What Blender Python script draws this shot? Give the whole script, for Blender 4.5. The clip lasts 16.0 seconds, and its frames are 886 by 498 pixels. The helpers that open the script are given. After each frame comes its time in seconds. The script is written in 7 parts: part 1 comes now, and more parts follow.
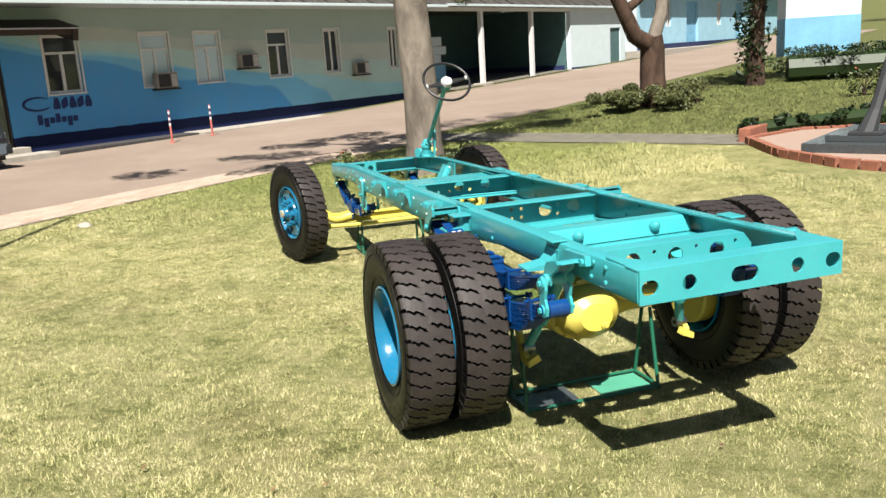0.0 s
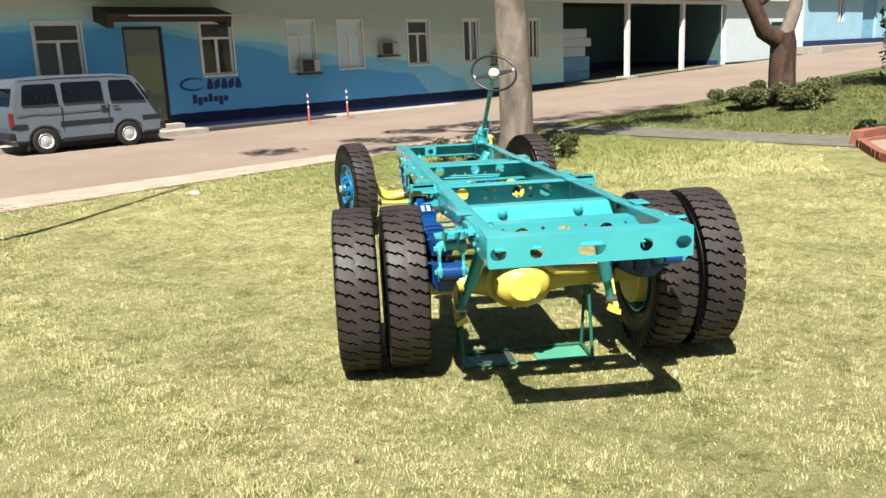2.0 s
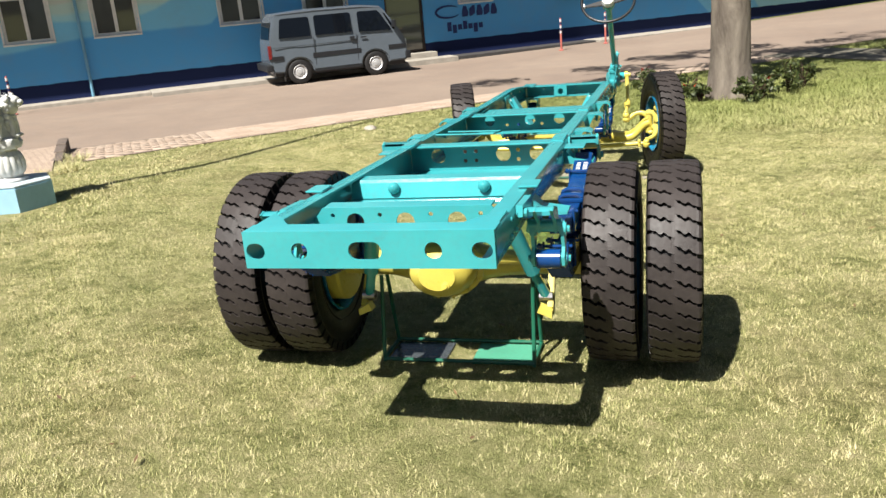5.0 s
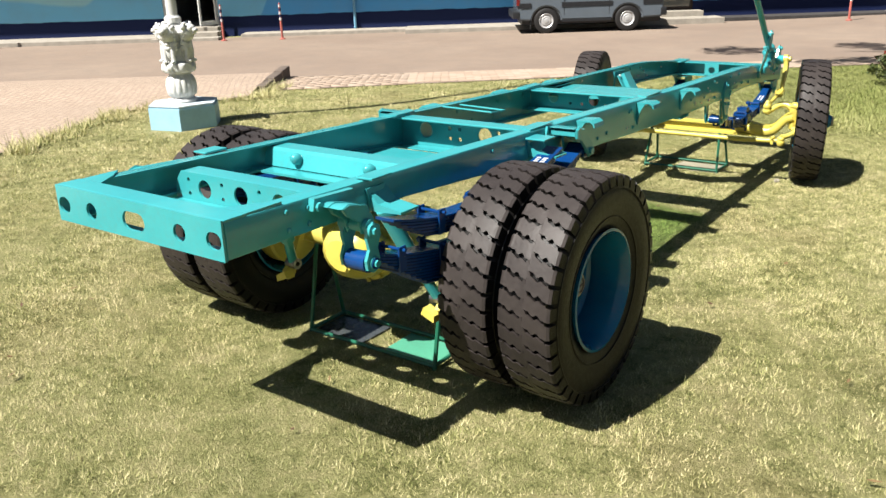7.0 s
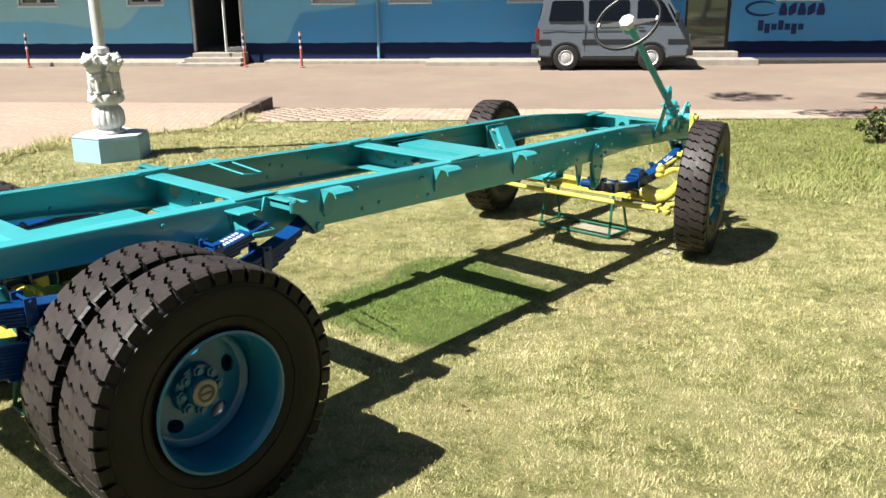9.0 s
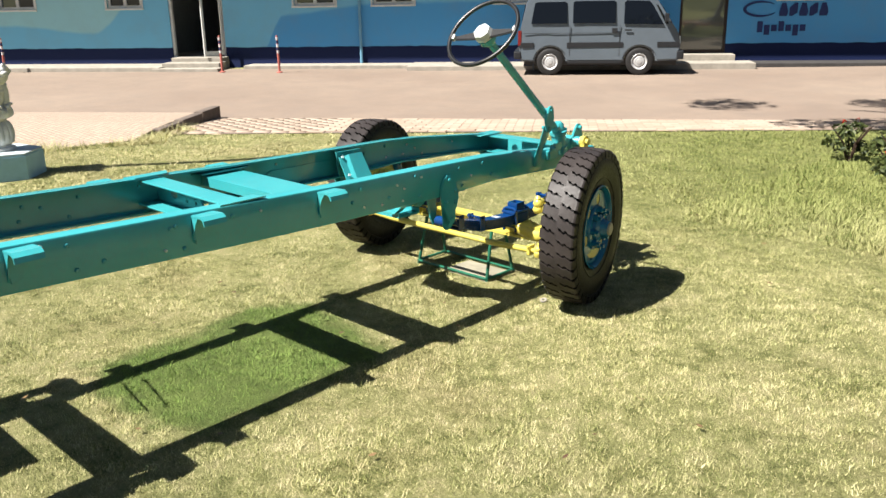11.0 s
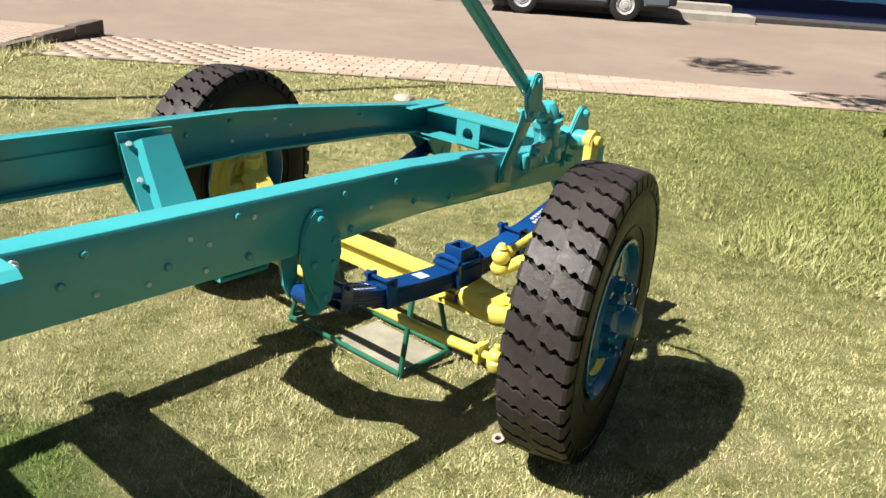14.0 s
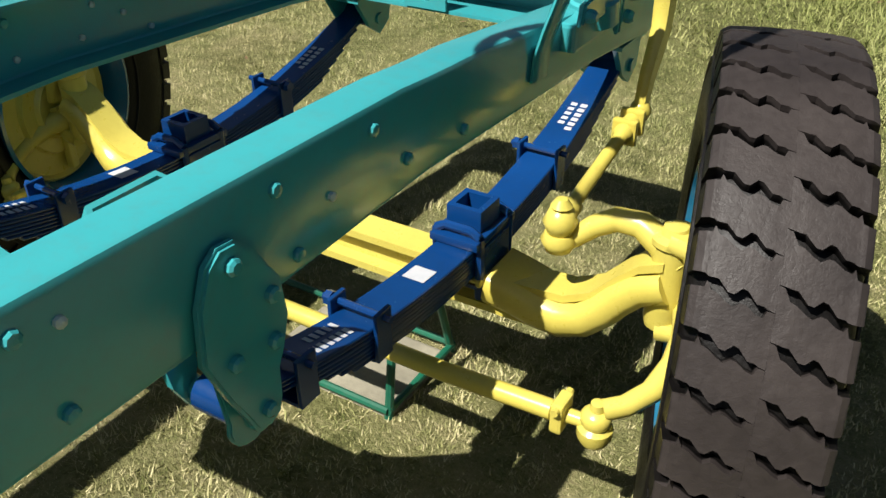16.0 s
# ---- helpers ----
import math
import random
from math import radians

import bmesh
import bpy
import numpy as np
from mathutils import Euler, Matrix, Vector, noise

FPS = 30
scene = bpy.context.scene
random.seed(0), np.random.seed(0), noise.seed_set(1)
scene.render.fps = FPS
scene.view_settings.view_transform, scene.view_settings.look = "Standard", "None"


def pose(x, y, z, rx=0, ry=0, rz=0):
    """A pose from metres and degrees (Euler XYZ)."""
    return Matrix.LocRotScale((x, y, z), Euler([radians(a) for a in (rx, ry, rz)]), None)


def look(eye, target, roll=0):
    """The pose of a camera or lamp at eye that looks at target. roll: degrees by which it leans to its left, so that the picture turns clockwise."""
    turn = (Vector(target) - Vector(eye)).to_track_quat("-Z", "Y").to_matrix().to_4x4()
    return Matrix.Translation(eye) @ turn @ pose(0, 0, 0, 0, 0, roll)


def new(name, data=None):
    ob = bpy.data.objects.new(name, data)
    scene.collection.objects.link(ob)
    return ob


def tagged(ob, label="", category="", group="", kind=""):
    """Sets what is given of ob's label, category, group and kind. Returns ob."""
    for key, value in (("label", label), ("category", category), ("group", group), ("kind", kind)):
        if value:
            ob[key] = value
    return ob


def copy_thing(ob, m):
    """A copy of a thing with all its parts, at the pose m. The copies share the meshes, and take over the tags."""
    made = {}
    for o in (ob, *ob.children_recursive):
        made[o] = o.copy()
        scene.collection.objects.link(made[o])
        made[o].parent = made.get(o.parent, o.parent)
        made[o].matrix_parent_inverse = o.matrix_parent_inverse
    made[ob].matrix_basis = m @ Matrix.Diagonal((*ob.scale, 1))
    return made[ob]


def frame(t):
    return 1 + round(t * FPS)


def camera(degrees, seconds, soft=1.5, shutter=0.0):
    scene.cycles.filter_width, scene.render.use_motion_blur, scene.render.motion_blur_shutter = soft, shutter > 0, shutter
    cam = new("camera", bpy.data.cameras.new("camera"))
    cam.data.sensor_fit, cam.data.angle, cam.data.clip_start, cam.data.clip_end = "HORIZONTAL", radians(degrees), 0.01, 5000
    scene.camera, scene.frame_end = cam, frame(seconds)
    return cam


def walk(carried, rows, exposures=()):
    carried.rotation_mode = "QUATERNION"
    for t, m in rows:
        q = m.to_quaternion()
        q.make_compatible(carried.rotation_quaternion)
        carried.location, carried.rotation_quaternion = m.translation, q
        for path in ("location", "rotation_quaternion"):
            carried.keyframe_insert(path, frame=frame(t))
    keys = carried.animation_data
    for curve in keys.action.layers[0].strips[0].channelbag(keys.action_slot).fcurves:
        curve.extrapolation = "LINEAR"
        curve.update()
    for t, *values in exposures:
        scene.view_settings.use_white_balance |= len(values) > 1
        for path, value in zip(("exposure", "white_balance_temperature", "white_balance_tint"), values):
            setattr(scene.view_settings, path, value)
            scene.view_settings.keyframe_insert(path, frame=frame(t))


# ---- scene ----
cam = camera(55.4, 16.0)
PATH = [
    (0, (-1.912, -0.022, 1.786), (-1.336, 1.84, 1.336), -3.6),
    (0.5, (-1.793, -0.255, 1.778), (-1.307, 1.643, 1.379), -0.4),
    (1, (-1.533, -0.478, 1.799), (-1.217, 1.474, 1.499), -2.5),
    (1.5, (-1.223, -0.608, 1.793), (-0.91, 1.327, 1.397), -1.7),
    (2, (-0.979, -0.813, 1.752), (-0.766, 1.123, 1.299), -2.4),
    (2.5, (-0.664, -0.855, 1.767), (-0.48, 1.075, 1.275), -3.4),
    (3, (-0.235, -0.794, 1.777), (-0.272, 1.141, 1.269), -8.2),
    (3.2, (-0.136, -0.772, 1.792), (-0.188, 1.161, 1.281), -8.4),
    (5.5, (1.365, 0.277, 1.693), (0.699, 2.062, 1.084), -3.1),
    (6, (1.759, 0.478, 1.669), (1.012, 2.223, 1.037), -2.0),
    (6.5, (2.091, 0.666, 1.718), (1.244, 2.355, 1.063), -5.3),
    (7, (2.339, 0.974, 1.717), (1.216, 2.494, 1.06), -2.0),
    (7.5, (2.572, 1.267, 1.741), (1.409, 2.764, 1.104), -1.3),
    (8, (2.861, 1.66, 1.758), (1.6, 3.109, 1.202), -2.1),
    (8.5, (3.026, 1.988, 1.746), (1.709, 3.404, 1.236), -0.9),
    (9, (3.219, 2.363, 1.767), (1.948, 3.788, 1.173), -0.6),
    (9.5, (3.426, 2.65, 1.769), (2.143, 4.094, 1.248), 2.6),
    (9.7, (3.535, 2.792, 1.793), (2.242, 4.215, 1.241), 2.1),
    (11.8, (3.34, 4.268, 1.737), (2.017, 5.646, 1.146), -1.5),
    (12, (3.221, 4.4, 1.715), (1.885, 5.767, 1.128), -0.6),
    (12.5, (2.96, 4.7, 1.67), (1.697, 6.155, 1.135), 1.9),
    (13, (2.6, 5.038, 1.603), (1.29, 6.398, 0.942), -0.3),
    (13.5, (2.326, 5.313, 1.585), (1.048, 6.622, 0.776), -2.4),
    (14, (2.002, 5.605, 1.535), (0.798, 7.023, 0.799), 3.9),
    (14.5, (1.761, 5.811, 1.492), (0.58, 7.177, 0.632), 0.8),
    (15, (1.471, 6.061, 1.44), (0.322, 7.413, 0.517), 1.4),
    (15.5, (1.273, 6.232, 1.366), (0.267, 7.612, 0.323), 2.2),
    (16, (1.044, 6.413, 1.294), (0.158, 7.852, 0.223), -0.4),
]
walk(cam, [(t, look(eye, target, roll)) for t, eye, target, roll in PATH], [(0.0, 1.40), (3.2, 1.48), (5.3, 1.30), (9.0, 1.50), (12.0, 1.56), (14.0, 1.38), (15.2, 1.08), (16.0, 0.92)])

# ---- light ----
SUN_WAY = Vector((0.24, 0.67, -1.0)).normalized()      # the way the light travels
world = bpy.data.worlds.new("world")
scene.world = world
world.use_nodes = True
wn = world.node_tree.nodes
sky = wn.new("ShaderNodeTexSky")
sky.sky_type, sky.sun_disc = "NISHITA", False
sky.dust_density, sky.ozone_density = 1.3, 1.0
sky.sun_elevation = math.asin(-SUN_WAY.z)
sky.sun_rotation = math.atan2(-SUN_WAY.x, -SUN_WAY.y)
world.node_tree.links.new(sky.outputs[0], wn["Background"].inputs[0])
wn["Background"].inputs[1].default_value = 0.026
sun_data = bpy.data.lights.new("sun", "SUN")
sun_data.energy, sun_data.angle, sun_data.color = 5.0, radians(0.55), (1.0, 0.96, 0.89)
sun = new("sun", sun_data)
sun.matrix_world = look((-6, -16, 24), Vector((-6, -16, 24)) + SUN_WAY)

# ---- materials ----
def lin(r, g, b):
    return tuple((c / 255 / 12.92 if c <= 10 else ((c / 255 + 0.055) / 1.055) ** 2.4) for c in (r, g, b)) + (1.0,)


# every base colour is scaled by this, so bounced light fills shade less
ALBEDO_SCALE = 0.66


class Mat:
    """A node material with short ways to add nodes."""
    def __init__(self, name, rough=0.6, metal=0.0, spec=0.5):
        self.m = bpy.data.materials.new(name)
        self.m.use_nodes = True
        self.t = self.m.node_tree
        self.b = self.t.nodes["Principled BSDF"]
        self.b.inputs["Roughness"].default_value = rough
        self.b.inputs["Metallic"].default_value = metal
        self.b.inputs["Specular IOR Level"].default_value = spec

    def n(self, kind):
        return self.t.nodes.new(kind)

    def l(self, a, b):
        self.t.links.new(a, b)

    def coord(self):
        return self.n("ShaderNodeTexCoord").outputs["Object"]

    def noise(self, scale, detail=4.0, rough=0.6, vec=None, dist=0.0):
        x = self.n("ShaderNodeTexNoise")
        x.inputs["Scale"].default_value, x.inputs["Detail"].default_value = scale, detail
        x.inputs["Roughness"].default_value, x.inputs["Distortion"].default_value = rough, dist
        self.l(vec or self.coord(), x.inputs["Vector"])
        return x.outputs["Fac"]

    def ramp(self, fac, *stops, mode="LINEAR"):
        r = self.n("ShaderNodeValToRGB")
        r.color_ramp.interpolation = mode
        e = r.color_ramp.elements
        while len(e) < len(stops):
            e.new(0.5)
        for el, (p, c) in zip(e, stops):
            el.position = p
            el.color = c if len(c) == 4 else (*c, 1.0)
        self.l(fac, r.inputs[0])
        return r.outputs[0]

    def mix(self, fac, a, b, mode="MIX"):
        x = self.n("ShaderNodeMix")
        x.data_type, x.blend_type = "RGBA", mode
        for sock, v in ((x.inputs[0], fac), (x.inputs[6], a), (x.inputs[7], b)):
            if isinstance(v, (int, float)):
                sock.default_value = v
            elif isinstance(v, tuple):
                sock.default_value = v if len(v) == 4 else (*v, 1.0)
            else:
                self.l(v, sock)
        return x.outputs[2]

    def math(self, op, a, b=0.0, c=0.0):
        x = self.n("ShaderNodeMath")
        x.operation = op
        for sock, v in zip(x.inputs, (a, b, c)):
            if isinstance(v, (int, float)):
                sock.default_value = v
            else:
                self.l(v, sock)
        return x.outputs[0]

    def bump(self, h, strength=0.3, distance=0.01):
        x = self.n("ShaderNodeBump")
        x.inputs["Strength"].default_value, x.inputs["Distance"].default_value = strength, distance
        self.l(h, x.inputs["Height"])
        self.l(x.outputs[0], self.b.inputs["Normal"])

    def col(self, c):
        """Base colour, scaled down evenly in every material to weaken bounced light."""
        if isinstance(c, tuple):
            self.b.inputs["Base Color"].default_value = (*[v * ALBEDO_SCALE for v in c[:3]], 1.0)
        else:
            self.l(self.mix(1.0, c, (ALBEDO_SCALE,) * 3, "MULTIPLY"), self.b.inputs["Base Color"])

    def rough(self, v):
        self.l(v, self.b.inputs["Roughness"])

    def island(self):
        return self.n("ShaderNodeNewGeometry").outputs["Random Per Island"]

    def objrand(self):
        return self.n("ShaderNodeObjectInfo").outputs["Random"]


def paint(name, rgb, dark, rough=0.35, dirt=(0.16, 0.13, 0.09), dirt_amount=0.35, spec=0.5):
    """Brushed-on gloss paint over steel: two tones, brush streaks, dust and small chips."""
    m = Mat(name, rough, 0.0, spec)
    big = m.noise(3.1, 3, 0.55)
    fine = m.noise(46, 4, 0.7)
    c = m.mix(m.ramp(big, (0.35, (0, 0, 0)), (0.7, (1, 1, 1))), dark, rgb)
    c = m.mix(m.math("MULTIPLY", m.ramp(fine, (0.45, (0, 0, 0)), (0.8, (1, 1, 1))), 0.15), c, dirt)
    spots = m.ramp(m.noise(11, 5, 0.75), (0.62, (0, 0, 0)), (0.74, (1, 1, 1)))
    c = m.mix(m.math("MULTIPLY", spots, dirt_amount), c, dirt)
    m.col(c)
    m.rough(m.math("MULTIPLY_ADD", fine, 0.2, rough - 0.1))
    m.bump(m.noise(38, 3, 0.6), 0.07, 0.004)
    return m.m


TEAL = paint("teal_paint", (0.066, 0.47, 0.50), (0.046, 0.41, 0.45), 0.19, dirt_amount=0.10, spec=0.6)
BLUE = paint("blue_paint", (0.004, 0.060, 0.24), (0.003, 0.042, 0.17), 0.24, dirt=(0.02, 0.03, 0.06), dirt_amount=0.3)
YELLOW = paint("yellow_paint", (0.80, 0.69, 0.15), (0.76, 0.63, 0.11), 0.30, dirt=(0.35, 0.25, 0.06), dirt_amount=0.25)
GREEN = paint("green_paint", (0.012, 0.18, 0.10), (0.01, 0.12, 0.07), 0.4)
PALEGREEN = paint("pale_green_paint", (0.10, 0.42, 0.27), (0.08, 0.34, 0.22), 0.5)
WHITEMARK = paint("white_marking", (0.75, 0.75, 0.75), (0.6, 0.62, 0.66), 0.5, dirt=(0.05, 0.1, 0.3))
RIMBLUE = paint("rim_paint", (0.016, 0.21, 0.37), (0.010, 0.155, 0.30), 0.16, dirt_amount=0.12)


def plain(name, rgb, rough=0.6, metal=0.0, var=0.25, scale=9.0, bump=0.15, spec=0.5):
    m = Mat(name, rough, metal, spec)
    f = m.noise(scale, 6, 0.65)
    m.col(m.mix(m.ramp(f, (0.3, (0, 0, 0)), (0.72, (1, 1, 1))), tuple(c * (1 - var) for c in rgb), tuple(min(1, c * (1 + var * 0.6)) for c in rgb)))
    if bump:
        m.bump(m.noise(scale * 6, 4, 0.65), bump, 0.006)
    return m.m


def make_rubber():
    """Black tyre rubber; dust and sunlit tone both put into the brown-grey running surface (local x is the axle)."""
    m = Mat("tyre_rubber", 0.5, 0, 0.22)
    big, fine = m.noise(5, 4, 0.6), m.noise(60, 5, 0.7)
    c = m.mix(m.ramp(big, (0.35, (0, 0, 0)), (0.7, (1, 1, 1))), (0.0035, 0.003, 0.003), (0.008, 0.0068, 0.0062))
    c = m.mix(m.math("MULTIPLY", m.ramp(fine, (0.5, (0, 0, 0)), (0.8, (1, 1, 1))), 0.15), c, (0.025, 0.020, 0.017))
    sep = m.n("ShaderNodeSeparateXYZ")
    m.l(m.coord(), sep.inputs[0])
    r = m.math("SQRT", m.math("ADD", m.math("MULTIPLY", sep.outputs[1], sep.outputs[1]), m.math("MULTIPLY", sep.outputs[2], sep.outputs[2])))
    worn = m.math("MINIMUM", m.math("MAXIMUM", m.math("MULTIPLY", m.math("SUBTRACT", r, 0.4385), 400.0), 0.0), 1.0)
    # tread tone: brown-grey dust, lifted further for the sun falling on it
    dust = m.mix(m.ramp(big, (0.3, (0, 0, 0)), (0.75, (1, 1, 1))), (0.034, 0.028, 0.027), (0.074, 0.061, 0.057))
    c = m.mix(m.math("MULTIPLY", worn, m.math("MULTIPLY_ADD", fine, 0.5, 0.6)), c, dust)
    m.col(c)
    m.rough(m.math("MULTIPLY_ADD", fine, 0.35, 0.30))
    m.bump(fine, 0.35, 0.004)
    return m.m


RUBBER = make_rubber()
BLACK = plain("black_plastic", (0.012, 0.012, 0.013), 0.35, bump=0.05)
DARK = plain("dark_grey", (0.03, 0.032, 0.035), 0.7)
CHROME = plain("worn_steel", (0.45, 0.45, 0.46), 0.3, 1.0)
# unpainted bolt heads: their glint is put into a pale, non-metal colour
GLINTBOLT = plain("bare_bolt_steel", (0.66, 0.84, 0.82), 0.45, 0.0, var=0.15)
WHITE = plain("white_paint", (0.78, 0.78, 0.76), 0.5, var=0.12)
STATUE = plain("statue_whitewash", (0.80, 0.80, 0.78), 0.7, var=0.18, scale=14, bump=0.5)
CONCRETE = plain("concrete", (0.42, 0.38, 0.32), 0.9, var=0.25, scale=5, bump=0.4)
DARKSTONE = plain("dark_kerb", (0.17, 0.13, 0.105), 0.85, var=0.4, scale=6, bump=0.5)
BLACKSTONE = plain("sooty_stone", (0.055, 0.050, 0.048), 0.85, var=0.4, scale=6, bump=0.5)
CREAM = plain("dusty_cream", (0.46, 0.42, 0.30), 0.6, var=0.25, scale=20)
GRANITE = plain("polished_granite", (0.07, 0.08, 0.085), 0.25, var=0.3, scale=30, bump=0.05)
REDBRICK = plain("red_brick", (0.36, 0.13, 0.075), 0.85, var=0.35, scale=12, bump=0.5)
REDPAINT = plain("red_paint", (0.55, 0.15, 0.12), 0.5)
ALU = plain("window_frame_paint", (0.86, 0.88, 0.84), 0.5, var=0.15)
WOODDARK = plain("dark_wood", (0.035, 0.018, 0.012), 0.6, var=0.4)
VANGREY = plain("van_silver", (0.19, 0.225, 0.265), 0.20, 0.35, var=0.08, scale=3, bump=0.0)
HUBCAP = plain("wheel_silver", (0.7, 0.7, 0.7), 0.4, 0.3, var=0.15)
VANDARK = plain("van_dark_trim", (0.014, 0.016, 0.02), 0.5)
LAMPRED = plain("lamp_red", (0.22, 0.02, 0.02), 0.2)
VANTYRE = plain("van_tyre", (0.012, 0.011, 0.011), 0.6, bump=0.1)
SKYBLUE = plain("pedestal_blue", (0.40, 0.68, 0.85), 0.6, var=0.1)
PEDTOP = plain("pedestal_white", (0.62, 0.72, 0.76), 0.6, var=0.15)


def make_glass(name, tint, rough=0.03, metal=0.0, spec=0.25):
    m = Mat(name, rough, metal, spec)
    m.col(tint)
    return m.m


VANGLASS = make_glass("van_glass", (0.006, 0.008, 0.012))
PANE = make_glass("window_pane", (0.05, 0.06, 0.062), 0.035, 0.15, 0.7)
DOORGLASS = make_glass("door_pane", (0.24, 0.26, 0.24), 0.03, 0.5, 0.7)
# reflected sky painted into the pane as a pale blue base colour
SKYSHEEN = make_glass("pale_film_pane", (0.70, 0.90, 0.98), 0.10, 0.1, 0.6)


def make_lawn(name, blades):
    m = Mat(name, 0.75, 0, 0.25)
    p = m.n("ShaderNodeNewGeometry").outputs["Position"]
    big = m.noise(0.55, 3, 0.55, p)
    mid = m.noise(2.6, 4, 0.65, p)
    straw, dry, green, deep = (0.89, 0.79, 0.465), (0.67, 0.605, 0.30), (0.47, 0.475, 0.182), (0.15, 0.17, 0.042)
    if blades:
        r = m.island()
        f = m.math("ADD", m.math("MULTIPLY", r, 0.72), m.math("MULTIPLY_ADD", mid, 0.9, -0.28))
    else:
        f = m.math("ADD", m.math("MULTIPLY", m.noise(60, 4, 0.8, p), 0.9), m.math("MULTIPLY_ADD", mid, 0.8, -0.45))
    f = m.math("ADD", f, m.math("MULTIPLY_ADD", m.noise(13, 3, 0.6, p), 0.7, -0.36))
    c = m.ramp(f, (0.14, deep), (0.36, green), (0.60, dry), (0.92, straw))
    # scorched, browner turf in drifts
    brown = m.ramp(m.noise(0.9, 4, 0.65, p), (0.50, (0, 0, 0)), (0.66, (1, 1, 1)))
    c = m.mix(m.math("MULTIPLY", brown, 0.32), c, m.ramp(f, (0.2, (0.26, 0.18, 0.08)), (0.85, (0.82, 0.66, 0.38))))
    far = m.ramp(m.math("ADD", big, 0.0), (0.42, (0, 0, 0)), (0.62, (1, 1, 1)))
    c = m.mix(m.math("MULTIPLY", far, 0.28), c, m.ramp(f, (0.2, (0.14, 0.175, 0.05)), (0.85, (0.54, 0.55, 0.25))))
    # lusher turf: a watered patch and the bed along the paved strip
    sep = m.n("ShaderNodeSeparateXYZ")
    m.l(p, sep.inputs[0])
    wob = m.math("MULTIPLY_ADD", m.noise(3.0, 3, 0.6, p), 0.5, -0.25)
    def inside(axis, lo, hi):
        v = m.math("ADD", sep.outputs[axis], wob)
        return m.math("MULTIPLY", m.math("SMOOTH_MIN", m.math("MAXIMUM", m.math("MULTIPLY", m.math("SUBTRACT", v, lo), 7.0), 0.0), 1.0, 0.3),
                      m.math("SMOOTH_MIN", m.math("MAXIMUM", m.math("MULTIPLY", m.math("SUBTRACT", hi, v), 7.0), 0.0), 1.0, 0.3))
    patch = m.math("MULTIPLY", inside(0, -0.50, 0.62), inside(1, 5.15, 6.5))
    along = m.math("ADD", m.math("MULTIPLY", sep.outputs[0], 0.584), m.math("MULTIPLY", sep.outputs[1], -0.8115))
    w = m.math("ADD", m.math("ADD", along, 21.559), wob)
    edge = m.math("MULTIPLY", m.math("MINIMUM", m.math("MAXIMUM", m.math("MULTIPLY", m.math("SUBTRACT", 16.0, w), 0.36), 0.0), 1.0), 0.72)
    u = m.math("ADD", m.math("MULTIPLY", sep.outputs[0], 0.8115), m.math("MULTIPLY", sep.outputs[1], 0.584))
    edge = m.math("MULTIPLY", edge, m.math("MINIMUM", m.math("MAXIMUM", m.math("MULTIPLY_ADD", u, 0.3, -1.0), 0.0), 1.0))
    # far lawn: greener turf, with tree shade put into its darker colour
    far_side = m.math("MULTIPLY", m.math("MINIMUM", m.math("MAXIMUM", m.math("SUBTRACT", u, 13.7), 0.0), 1.0), 0.97)
    lush_or_shaded = m.math("MAXIMUM", m.math("MULTIPLY", patch, 0.85), far_side)
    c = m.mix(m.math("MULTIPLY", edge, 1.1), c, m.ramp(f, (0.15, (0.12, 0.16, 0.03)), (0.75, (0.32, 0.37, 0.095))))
    c = m.mix(lush_or_shaded, c, m.ramp(f, (0.2, (0.07, 0.09, 0.025)), (0.75, (0.26, 0.29, 0.09))))
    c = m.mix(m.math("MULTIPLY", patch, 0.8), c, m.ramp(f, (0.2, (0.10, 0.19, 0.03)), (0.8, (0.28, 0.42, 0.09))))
    m.col(c if blades else m.mix(0.36, c, (0.12, 0.10, 0.035)))
    if not blades:
        m.bump(m.noise(80, 5, 0.8, p), 0.9, 0.03)
    return m.m


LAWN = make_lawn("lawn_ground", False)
GRASS = make_lawn("grass_blades", True)


def make_leaf(name, a, b, rough=0.5):
    m = Mat(name, rough, 0, 0.3)
    m.col(m.mix(m.island(), a, b))
    return m.m


LEAF = make_leaf("leaves", (0.022, 0.055, 0.012), (0.085, 0.14, 0.03))
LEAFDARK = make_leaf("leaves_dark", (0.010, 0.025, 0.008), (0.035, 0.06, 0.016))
LEAFOLIVE = make_leaf("leaves_olive", (0.035, 0.055, 0.015), (0.105, 0.125, 0.035))
LEAFBUSH = make_leaf("leaves_bush", (0.06, 0.075, 0.024), (0.18, 0.19, 0.07))
PETAL = make_leaf("petals", (0.55, 0.03, 0.02), (0.7, 0.08, 0.03))


def make_bark(name, a, b, scale, bump):
    m = Mat(name, 0.85, 0, 0.3)
    mp = m.n("ShaderNodeMapping")
    mp.inputs["Scale"].default_value = (1, 1, 0.35)
    m.l(m.coord(), mp.inputs[0])
    f, g = m.noise(scale, 5, 0.65, mp.outputs[0], 0.6), m.noise(scale * 5, 5, 0.7, mp.outputs[0])
    c = m.mix(m.ramp(f, (0.35, (0, 0, 0)), (0.66, (1, 1, 1))), a, b)
    m.col(m.mix(m.math("MULTIPLY", g, 0.35), c, tuple(x * 0.4 for x in a)))
    m.bump(g, bump, 0.03)
    return m.m


BARKPALE = make_bark("pale_bark", (0.13, 0.105, 0.085), (0.37, 0.315, 0.255), 3.2, 0.6)
BARKBROWN = make_bark("brown_bark", (0.045, 0.024, 0.015), (0.14, 0.082, 0.054), 7, 1.0)


